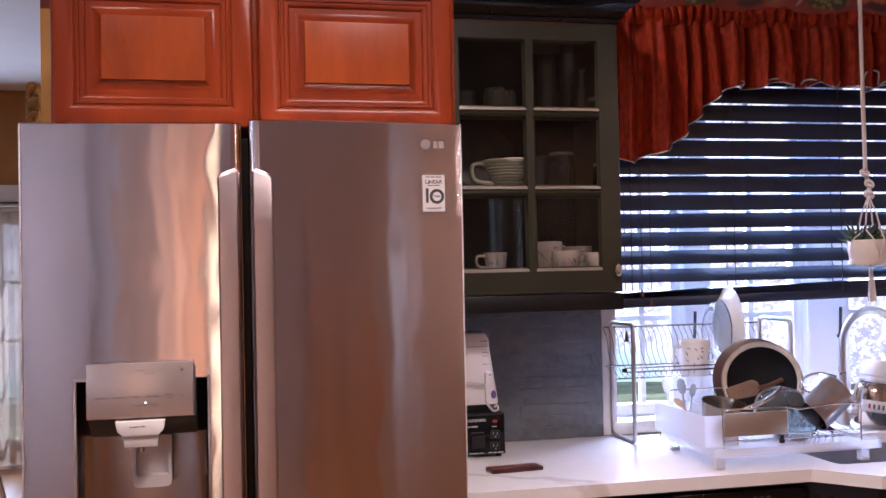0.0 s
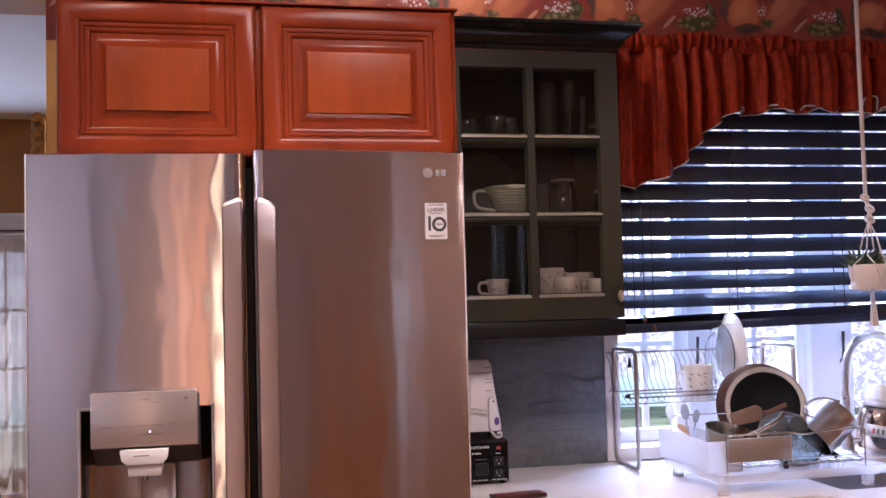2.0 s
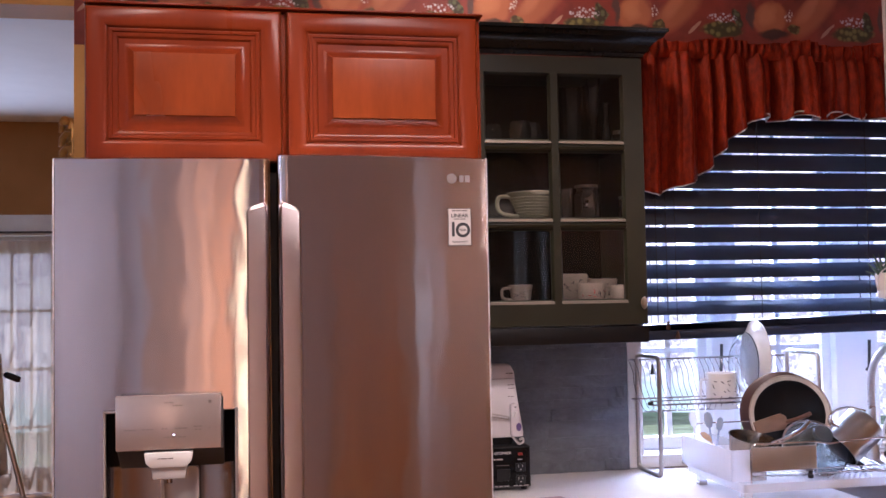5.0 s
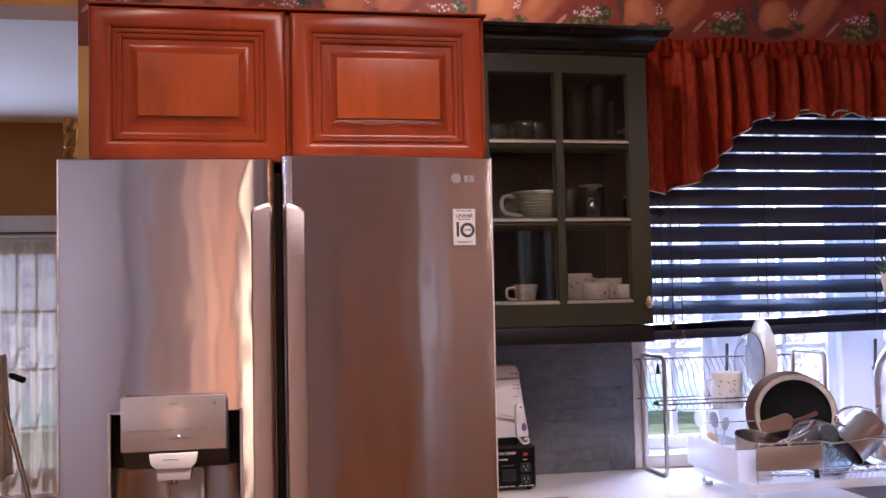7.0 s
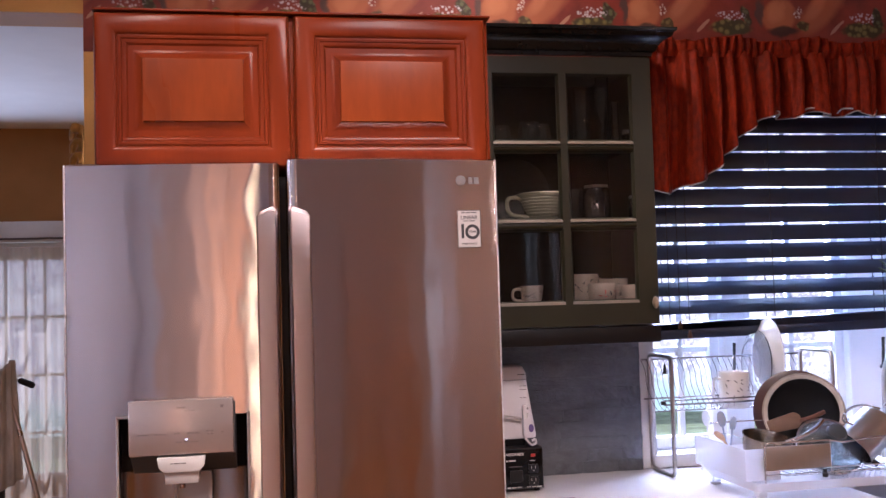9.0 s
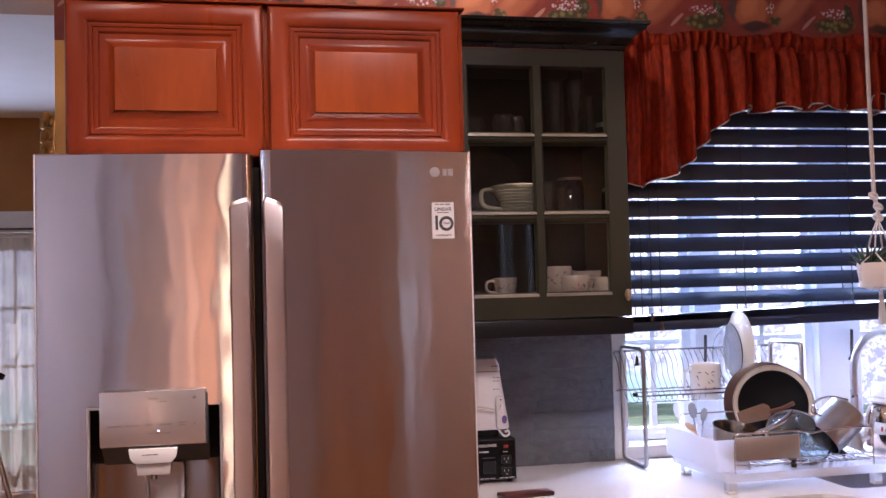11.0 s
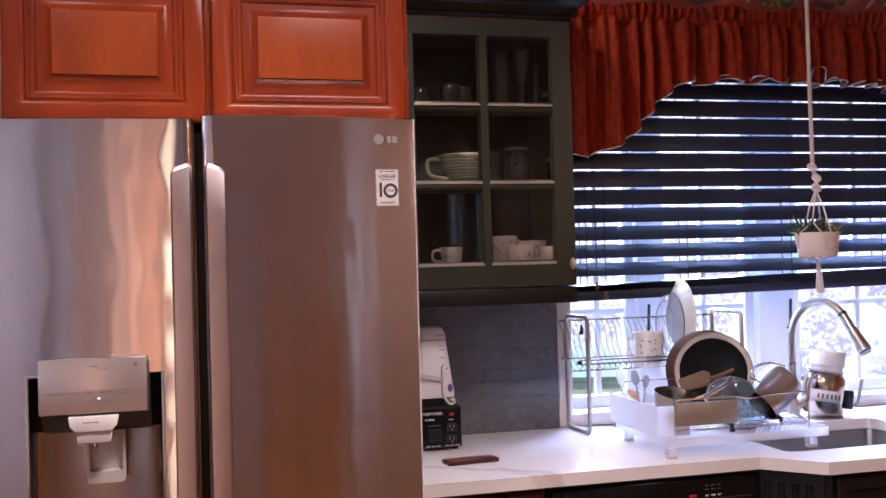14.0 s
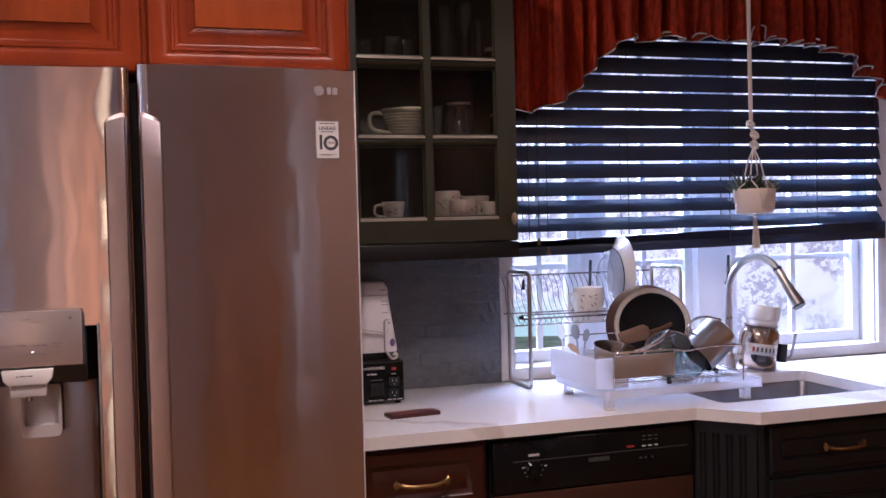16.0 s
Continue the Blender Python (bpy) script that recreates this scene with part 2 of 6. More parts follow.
def frosted(name, colour, alpha, rough, milky=0.5):
    """Milky thin plastic: part of the light goes through, part scatters."""
    m = bpy.data.materials.new(name)
    m.use_nodes = True
    n, l = m.node_tree.nodes, m.node_tree.links
    b = n["Principled BSDF"]
    b.inputs["Base Color"].default_value, b.inputs["Roughness"].default_value = (*colour, 1), rough
    tl, mx, mx2, tr = n.new("ShaderNodeBsdfTranslucent"), n.new("ShaderNodeMixShader"), n.new("ShaderNodeMixShader"), n.new("ShaderNodeBsdfTransparent")
    tl.inputs[0].default_value = (*colour, 1)
    mx.inputs[0].default_value, mx2.inputs[0].default_value = milky, alpha
    l.new(b.outputs[0], mx.inputs[1]), l.new(tl.outputs[0], mx.inputs[2])
    l.new(mx.outputs[0], mx2.inputs[1]), l.new(tr.outputs[0], mx2.inputs[2])
    l.new(mx2.outputs[0], n["Material Output"].inputs[0])
    return m


def thin_glass(name, tint, haze):
    """A clear thin glass wall with a mirror share at its edges; a painted pale haze stands in for glints."""
    m = pane_mat(name, tint, 0.03)
    n, l = m.node_tree.nodes, m.node_tree.links
    clear = n["Material Output"].inputs[0].links[0].from_socket
    veil, mx = n.new("ShaderNodeBsdfDiffuse"), n.new("ShaderNodeMixShader")
    veil.inputs[0].default_value, mx.inputs[0].default_value = (0.7, 0.68, 0.64, 1), haze
    l.new(clear, mx.inputs[1]), l.new(veil.outputs[0], mx.inputs[2]), l.new(mx.outputs[0], n["Material Output"].inputs[0])
    return m


FROST = frosted("frosted_white_plastic", (0.88, 0.88, 0.92), 0.6, 0.25)
VINYL = frosted("white_vinyl", (0.85, 0.86, 0.88), 0.0, 0.35, 0.16)
HAZY_GLASS = thin_glass("thin_clear_glass", (0.93, 0.93, 0.92), 0.02)
SHEER = frosted("sheer_curtain_cloth", (0.78, 0.7, 0.62), 0.2, 0.9)


# ---- building helpers ----
BASE = {}


def thing(name, label, category, at=(0, 0, 0), group="", kind=""):
    ob = new(name)
    ob.empty_display_size = 0.05
    ob.location = at
    BASE[ob] = Vector(at)
    return tagged(ob, label, category, group, kind)


def finish(me, smooth=35):
    for p in me.polygons:
        p.use_smooth = True
    me.set_sharp_from_angle(angle=radians(smooth))


def part(name, bm, material, parent=None, label="", smooth=35):
    """Links a bmesh, built in world places, as one mesh object under its thing."""
    at = BASE.get(parent, Vector((0, 0, 0)))
    bmesh.ops.translate(bm, verts=bm.verts, vec=-at)
    bmesh.ops.recalc_face_normals(bm, faces=bm.faces)
    me = bpy.data.meshes.new(name)
    bm.to_mesh(me)
    bm.free()
    finish(me, smooth)
    me.materials.append(material)
    ob = new(name, me)
    if parent:
        ob.parent = parent
    BASE[ob] = at
    return tagged(ob, label)


def setting(name, bm, material, label, category, parent=None):
    ob = part(name, bm, material, parent)
    return tagged(ob, label, category, kind="structure")


def box(x0, x1, y0, y1, z0, z1, bevel=0.0, bm=None, seg=2):
    bm = bm or bmesh.new()
    vs = [bm.verts.new((x, y, z)) for x in (x0, x1) for y in (y0, y1) for z in (z0, z1)]
    fs = [bm.faces.new([vs[i] for i in f]) for f in ((0, 1, 3, 2), (4, 6, 7, 5), (0, 4, 5, 1), (2, 3, 7, 6), (0, 2, 6, 4), (1, 5, 7, 3))]
    bmesh.ops.recalc_face_normals(bm, faces=fs)
    if bevel:
        es = {e for f in fs for e in f.edges}
        bmesh.ops.bevel(bm, geom=list(es), offset=bevel, segments=seg, profile=0.5, affect="EDGES")
    return bm


def lathe(profile, centre, seg=28, bm=None, tilt=None):
    """profile: rows of (radius, height), turned round the upright axis through centre; tilt: a matrix applied about centre."""
    bm = bm or bmesh.new()
    rings = []
    for r, h in profile:
        if r < 1e-5:
            rings.append([bm.verts.new((0, 0, h))])
        else:
            rings.append([bm.verts.new((r * math.cos(2 * math.pi * k / seg), r * math.sin(2 * math.pi * k / seg), h)) for k in range(seg)])
    made = [v for ring in rings for v in ring]
    for a, b in zip(rings, rings[1:]):
        for k in range(seg):
            j = (k + 1) % seg
            q = [a[k % len(a)], a[j % len(a)], b[j % len(b)], b[k % len(b)]]
            q = list(dict.fromkeys(q))
            if len(q) > 2:
                bm.faces.new(q)
    m = Matrix.Translation(centre) @ (tilt or Matrix())
    bmesh.ops.transform(bm, matrix=m, verts=made)
    return bm


def tube(points, r, seg=8, closed=False, bm=None, taper=None):
    """A round bar along points."""
    bm = bm or bmesh.new()
    ps = [Vector(p) for p in points]
    n = len(ps)
    rings, side = [], None
    for i, p in enumerate(ps):
        a = ps[(i - 1) % n] if closed or i > 0 else p
        b = ps[(i + 1) % n] if closed or i < n - 1 else p
        d = (b - a).normalized()
        if side is None:
            side = d.orthogonal().normalized()
        side = (side - d * side.dot(d)).normalized()
        up = d.cross(side)
        rr = r if taper is None else r * taper[i]
        rings.append([bm.verts.new(p + rr * (math.cos(2 * math.pi * k / seg) * side + math.sin(2 * math.pi * k / seg) * up)) for k in range(seg)])
    pairs = list(zip(rings, rings[1:])) + ([(rings[-1], rings[0])] if closed else [])
    for a, b in pairs:
        for k in range(seg):
            bm.faces.new((a[k], a[(k + 1) % seg], b[(k + 1) % seg], b[k]))
    if not closed:
        bm.faces.new(rings[0][::-1]), bm.faces.new(rings[-1])
    return bm


def rounded(points, r, steps=5, closed=True):
    """A path whose corners are rounded off."""
    ps, out, n = [Vector(p) for p in points], [], len(points)
    for i, p in enumerate(ps):
        if not closed and i in (0, n - 1):
            out.append(p)
            continue
        a, b = (ps[i - 1] - p), (ps[(i + 1) % n] - p)
        ra = min(r, a.length / 2.01, b.length / 2.01)
        s, e = p + a.normalized() * ra, p + b.normalized() * ra
        for k in range(steps + 1):
            t = k / steps
            out.append((1 - t) ** 2 * s + 2 * t * (1 - t) * p + t * t * e)
    return out


def prism(outline, lo, hi, axis="z", bevel=0.0, bm=None):
    """A flat outline (pairs) drawn out along an axis: z takes (x, y), y takes (x, z), x takes (y, z)."""
    bm = bm or bmesh.new()
    place = {"z": lambda a, b, c: (a, b, c), "y": lambda a, b, c: (a, c, b), "x": lambda a, b, c: (c, a, b)}[axis]
    f0 = [bm.verts.new(place(a, b, lo)) for a, b in outline]
    f1 = [bm.verts.new(place(a, b, hi)) for a, b in outline]
    fs = [bm.faces.new(f0), bm.faces.new(f1)]
    n = len(outline)
    fs += [bm.faces.new((f0[i], f0[(i + 1) % n], f1[(i + 1) % n], f1[i])) for i in range(n)]
    bmesh.ops.recalc_face_normals(bm, faces=fs)
    if bevel:
        bmesh.ops.bevel(bm, geom=list({e for f in fs for e in f.edges}), offset=bevel, segments=2, profile=0.5, affect="EDGES")
    return bm


def nested_panel(x0, x1, z0, z1, y, rings, back):
    """A panelled front: rings of (inset, forward) from the rim to the field, closed at the back."""
    bm = bmesh.new()
    loops = []
    for inset, fwd in rings:
        loops.append([bm.verts.new((a, y - fwd, b)) for a, b in ((x0 + inset, z0 + inset), (x1 - inset, z0 + inset), (x1 - inset, z1 - inset), (x0 + inset, z1 - inset))])
    rear = [bm.verts.new((a, y + back, b)) for a, b in ((x0, z0), (x1, z0), (x1, z1), (x0, z1))]
    for a, b in zip([rear] + loops, loops):
        for k in range(4):
            bm.faces.new((a[k], a[(k + 1) % 4], b[(k + 1) % 4], b[k]))
    bm.faces.new(loops[-1]), bm.faces.new(rear[::-1])
    return bm


def lettering(name, text, size, at, material, parent, rx=90, rz=0, align="CENTER"):
    cu = bpy.data.curves.new(name, "FONT")
    cu.body, cu.size, cu.align_x, cu.align_y, cu.extrude = text, size, align, "CENTER", 0.0003
    cu.offset = 0.018 * size
    tmp = new(name + "_curve", cu)
    me = bpy.data.meshes.new_from_object(tmp.evaluated_get(bpy.context.evaluated_depsgraph_get()))
    bpy.data.objects.remove(tmp)
    me.transform(pose(0, 0, 0, rx, 0, rz))
    me.transform(Matrix.Translation(Vector(at) - BASE.get(parent, Vector((0, 0, 0)))))
    me.materials.clear()
    me.materials.append(material)
    ob = new(name, me)
    ob.parent = parent
    BASE[ob] = BASE.get(parent)
    return ob


def bars(name, at, widths, h, material, parent, gap=0.003, depth=0.0006):
    """A line of print too small to read, as short bars on a surface that faces the room."""
    bm, x = bmesh.new(), at[0]
    for w in widths:
        box(x, x + w, at[1] - depth, at[1], at[2], at[2] + h, bm=bm)
        x += w + gap
    return part(name, bm, material, parent)


# ---- the setting ----
YW = 0.83
setting("floor", box(-4.2, 3.3, -5.0, 0.98, -0.05, 0.0), FLOORM, "brown oak board floor of the kitchen", "floor")
setting("floor_far_room", box(-4.2, -0.3, 0.98, 6.3, -0.05, 0.0), FLOORM, "brown oak board floor of the next room", "floor")
setting("ceiling", box(-4.2, 3.3, -5.0, 0.99, 2.75, 2.85), CEIL, "plain white painted kitchen ceiling", "ceiling")
setting("ceiling_far_room", box(-4.2, -0.3, 0.99, 6.3, 2.88, 2.98), CEIL, "plain white painted ceiling of the next room", "ceiling")
WX0, WX1, WZ0, WZ1 = 1.135, 2.545, 0.955, 2.2


def wallpaper():
    """Dark red country wallpaper with brown rounded shapes, leaves and small flowers, as plain shapes."""
    m = mat("country_wallpaper", (0.3, 0.045, 0.026), 0.6, vary=0.25, scale=9, fine=60, bump=0.05, second=(0.15, 0.026, 0.018))
    n, l, b = nodes_of(m)
    co = n.new("ShaderNodeTexCoord")
    sep = n.new("ShaderNodeSeparateXYZ")
    l.new(co.outputs["Object"], sep.inputs[0])
    base = b.inputs["Base Color"].links[0].from_socket

    def math_(op, a, c):
        q = n.new("ShaderNodeMath")
        q.operation = op
        for i, v in enumerate((a, c)):
            if isinstance(v, (int, float)):
                q.inputs[i].default_value = v
            else:
                l.new(v, q.inputs[i])
        return q.outputs[0]

    wob = n.new("ShaderNodeTexNoise")
    wob.inputs["Scale"].default_value, wob.inputs["Detail"].default_value = 18, 6
    l.new(co.outputs["Object"], wob.inputs[0])
    fold = math_("ADD", sep.outputs[0], math_("MULTIPLY", math_("SUBTRACT", wob.outputs[0], 0.5), 0.05))
    high = math_("ADD", sep.outputs[2], math_("MULTIPLY", math_("SUBTRACT", wob.outputs[0], 0.5), 0.04))

    def blob(old, cx, cz, rx, rz, colour, strength, lean=0.0, period=0.47, soft=0.25, grain=0.0, dots=False):
        u = math_("SUBTRACT", math_("FLOORED_MODULO", math_("SUBTRACT", fold, cx - period / 2), period), period / 2)
        w = math_("ADD", math_("SUBTRACT", high, cz), math_("MULTIPLY", u, lean))
        d = math_("ADD", math_("POWER", math_("DIVIDE", u, rx), 2), math_("POWER", math_("DIVIDE", w, rz), 2))
        r = n.new("ShaderNodeMapRange")
        r.inputs[1].default_value, r.inputs[2].default_value, r.inputs[3].default_value, r.inputs[4].default_value = 1 - soft, 1 + soft, strength, 0
        l.new(d, r.inputs[0])
        fac = r.outputs[0]
        if grain:
            v = n.new("ShaderNodeTexVoronoi")
            v.inputs["Scale"].default_value = grain
            l.new(co.outputs["Object"], v.inputs[0])
            t = n.new("ShaderNodeMapRange")
            t.inputs[1].default_value, t.inputs[2].default_value, t.inputs[3].default_value, t.inputs[4].default_value = 0.25, 0.55, 1, 0
            l.new(v.outputs["Distance"], t.inputs[0])
            if dots:
                fac = math_("MULTIPLY", fac, t.outputs[0])
        mx = n.new("ShaderNodeMix")
        mx.data_type = "RGBA"
        mx.inputs[7].default_value = (*colour, 1)
        if grain and not dots:
            round_ = n.new("ShaderNodeMix")
            round_.data_type = "RGBA"
            round_.inputs[6].default_value, round_.inputs[7].default_value = (*[0.22 * k for k in colour], 1), (*colour, 1)
            l.new(t.outputs[0], round_.inputs[0]), l.new(round_.outputs[2], mx.inputs[7])
        l.new(fac, mx.inputs[0]), l.new(old, mx.inputs[6])
        return mx.outputs[2]

    c = base
    c = blob(c, 1.30, 2.370, 0.085, 0.055, (0.40, 0.125, 0.05), 0.9, lean=-0.7, soft=0.45)
    c = blob(c, 1.285, 2.385, 0.035, 0.03, (0.52, 0.19, 0.085), 0.7, lean=-0.9, soft=0.7)
    c = blob(c, 1.355, 2.315, 0.022, 0.008, (0.5, 0.3, 0.2), 0.8, lean=-0.9)
    c = blob(c, 1.62, 2.350, 0.062, 0.055, (0.44, 0.14, 0.055), 0.95, lean=-0.1)
    c = blob(c, 1.61, 2.365, 0.03, 0.03, (0.6, 0.24, 0.1), 0.7, soft=0.8)
    c = blob(c, 1.63, 2.298, 0.05, 0.016, (0.03, 0.018, 0.016), 0.9, soft=0.5)
    c = blob(c, 1.553, 2.360, 0.012, 0.045, (0.06, 0.05, 0.045), 0.8, lean=0.3, soft=0.5)
    c = blob(c, 1.45, 2.308, 0.072, 0.026, (0.2, 0.19, 0.055), 0.95, grain=48)
    c = blob(c, 1.505, 2.350, 0.022, 0.03, (0.1, 0.14, 0.06), 0.9, lean=0.6, grain=60)
    c = blob(c, 1.70, 2.315, 0.02, 0.02, (0.16, 0.16, 0.05), 0.9, grain=60)
    c = blob(c, 1.45, 2.348, 0.05, 0.016, (0.62, 0.58, 0.62), 0.95, grain=95, dots=True)
    c = blob(c, 1.69, 2.365, 0.012, 0.02, (0.7, 0.62, 0.55), 0.9, grain=110, dots=True)
    l.new(c, b.inputs["Base Color"])
    return m


PAPER = wallpaper()
w = box(-0.554, 1.087, YW, YW + 0.15, 0, 2.75)
setting("wall_north", w, GOLDWALL, "golden painted kitchen wall behind the refrigerator", "wall")
setting("wall_north_header", box(-4.2, -0.554, YW, YW + 0.15, 2.311, 2.75), GOLDWALL, "golden painted wall over the wide opening", "wall")
setting("wall_north_below_window", box(1.087, 3.3, YW, YW + 0.15, 0, 0.93), GOLDWALL, "painted wall below the kitchen window", "wall")
setting("wall_north_above_window", box(1.087, 2.62, YW, YW + 0.15, WZ1, 2.75), GOLDWALL, "painted wall above the kitchen window", "wall")
setting("wall_north_end", box(2.62, 3.3, YW, YW + 0.15, 0.93, 2.75), OCHRE, "ochre painted wall beside the window", "wall")
setting("wallpaper_border", box(-0.553, 3.3, YW - 0.004, YW, 2.2, 2.75), PAPER, "dark red wallpaper with brown shapes, leaves and flowers", "wallpaper")
setting("wall_east", box(3.3, 3.45, -5.0, 0.98, 0, 2.85), OCHRE, "ochre painted side wall of the kitchen", "wall")
w = box(-4.35, -4.2, -3.0, 6.45, 0, 2.98)
box(-4.35, -4.2, -5.0, -4.2, 0, 2.98, bm=w), box(-4.35, -4.2, -4.2, -3.0, 0, 0.9, bm=w), box(-4.35, -4.2, -4.2, -3.0, 2.1, 2.98, bm=w)
setting("wall_west", w, OCHRE, "ochre painted outer wall with an added window", "wall")
# unseen window, added as a place for the cool fill lamp
win2 = thing("window_2", "added white side window round the cool fill lamp", "window", (-4.27, -3.6, 0.9), kind="structure")
fr2 = box(-4.3, -4.24, -4.2, -4.14, 0.9, 2.1)
box(-4.3, -4.24, -3.06, -3.0, 0.9, 2.1, bm=fr2), box(-4.3, -4.24, -4.14, -3.06, 0.9, 0.96, bm=fr2), box(-4.3, -4.24, -4.14, -3.06, 2.04, 2.1, bm=fr2)
part("window_frame", fr2, WHITEPAINT, win2)
pane2 = part("pane", box(-4.272, -4.268, -4.14, -3.06, 0.96, 2.04), PANE, win2)
pane2.visible_shadow = False
setting("wall_between", box(-0.45, -0.3, 0.98, 6.3, 0, 2.88), OCHRE, "ochre painted wall of the next room", "wall")
# the unseen wall behind the camera; its tones, curtained window and door are added for reflections
GREIGE = mat("greige_wall_paint", (0.76, 0.72, 0.73), 0.75, vary=0.1, scale=2.5, fine=150, bump=0.06)
MAUVE = mat("brown_mauve_wall_paint", (0.56, 0.405, 0.325), 0.75, vary=0.12, scale=2.5, fine=150, bump=0.06)
setting("wall_south", box(-4.2, 0.05, -5.15, -5.0, 0, 2.85), GREIGE, "pale greige painted rear wall", "wall")
w = box(0.05, 2.1, -5.15, -5.0, 0, 2.85)
box(2.42, 3.3, -5.15, -5.0, 0, 2.85, bm=w), box(2.1, 2.42, -5.15, -5.0, 0, 0.85, bm=w), box(2.1, 2.42, -5.15, -5.0, 2.05, 2.85, bm=w)
setting("wall_south_end", w, MAUVE, "brown mauve painted rear wall with a narrow window", "wall")
cu_ = thing("rear_curtain", "added brown curtain behind the lamps of the reflected lines", "curtain", (2.26, -4.97, 0.8))
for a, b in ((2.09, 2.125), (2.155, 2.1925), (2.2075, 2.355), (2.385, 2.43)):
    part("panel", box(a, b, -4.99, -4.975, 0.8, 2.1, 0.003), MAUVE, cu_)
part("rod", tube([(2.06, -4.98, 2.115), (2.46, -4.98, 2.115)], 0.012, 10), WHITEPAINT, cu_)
setting("door_2", box(-2.9, -2.02, -4.99, -4.95, 0, 2.03, 0.004), GREIGE, "added plain greige door in the unseen rear wall", "door")
for x in (-2.98, -2.0):
    setting("trim", box(x, x + 0.03, -4.995, -4.93, 0, 2.1, 0.004), WHITEPAINT, "added white door casing for faint lines in the steel", "trim")
# the far wall with the glazed doors
FY = 6.0
w = box(-2.02, -0.45, FY, FY + 0.15, 2.149, 2.88)
box(-4.2, -3.9, FY, FY + 0.15, 0, 2.88, bm=w), box(-3.9, -2.02, FY, FY + 0.15, 2.149, 2.88, bm=w)
setting("wall_far", w, OCHRE, "ochre painted wall over the glazed doors", "wall")

# slate backsplash: a backing and split strips
bs = setting("backsplash", box(0.44, 1.085, YW - 0.012, YW - 0.001, 0.914, 1.36), JOINT, "dark grey split slate backsplash", "backsplash")

# ---- window, blind, outside ----
CT = 0.914


def window_unit():
    win = thing("window_1", "white casement window with three sashes over the sink", "window", (1.84, YW + 0.1, WZ0), kind="structure")
    y0, y1 = YW + 0.06, YW + 0.12
    part("window_frame", box(1.087, 1.135, YW - 0.018, YW, 0.916, 1.36, 0.004), WHITEPAINT, win, "white painted side casing")
    part("window_frame", box(2.55, 2.62, YW - 0.018, YW, 0.93, 2.2, 0.004), WHITEPAINT, win, "white painted side casing")
    part("window_frame", box(1.087, 1.135, YW, y1, 0.93, WZ1), WHITEPAINT, win)
    part("window_frame", box(2.545, 2.62, YW, y1, 0.93, WZ1), WHITEPAINT, win)
    part("window_frame", box(1.135, 2.545, y0, y1, WZ1 - 0.05, WZ1), WHITEPAINT, win)
    part("window_sill", box(1.11, 2.6, YW - 0.022, y1, CT + 0.001, WZ0, 0.005), WHITEPAINT, win, "white painted sill")
    for a, b in ((1.40, 1.475), (1.845, 1.985)):
        part("mullion", box(a, b, YW + 0.045, y1, WZ0, WZ1 - 0.05, 0.004), VINYL, win)
    for a, b in ((1.135, 1.40), (1.475, 1.845), (1.985, 2.545)):
        s = bmesh.new()
        f = 0.035
        for q in ((a + 0.003, a + f, WZ0 + 0.002, WZ1 - 0.052), (b - f, b - 0.003, WZ0 + 0.002, WZ1 - 0.052), (a + f, b - f, WZ0 + 0.002, WZ0 + 0.04), (a + f, b - f, WZ1 - 0.09, WZ1 - 0.052)):
            box(q[0], q[1], y0 + 0.012, y1 - 0.008, q[2], q[3], 0.003, bm=s)
        sash = part("sash", s, VINYL, win)
        p = part("pane", box(a + f, b - f, y0 + 0.034, y0 + 0.038, WZ0 + 0.04, WZ1 - 0.09), PANE, sash)
        p.visible_shadow = False
        mid = (a + b) / 2
        part("muntin", box(mid - 0.009, mid + 0.009, y0 + 0.026, y0 + 0.046, WZ0 + 0.04, WZ1 - 0.09), VINYL, sash)
        part("muntin", box(a + f, mid - 0.009, y0 + 0.027, y0 + 0.045, 1.262, 1.28), VINYL, sash)
        part("muntin", box(mid + 0.009, b - f, y0 + 0.027, y0 + 0.045, 1.262, 1.28), VINYL, sash)
        part("muntin", box(a + f, mid - 0.009, y0 + 0.027, y0 + 0.045, 1.62, 1.638), VINYL, sash)
        part("muntin", box(mid + 0.009, b - f, y0 + 0.027, y0 + 0.045, 1.62, 1.638), VINYL, sash)
    for x in (1.425, 1.955):
        part("lock_lever", tube(rounded([(x, YW + 0.044, 1.19), (x, YW + 0.03, 1.2), (x + 0.004, YW + 0.03, 1.29)], 0.01, 4, False), 0.005), DARKGREY, win, "dark grey lock lever")


window_unit()


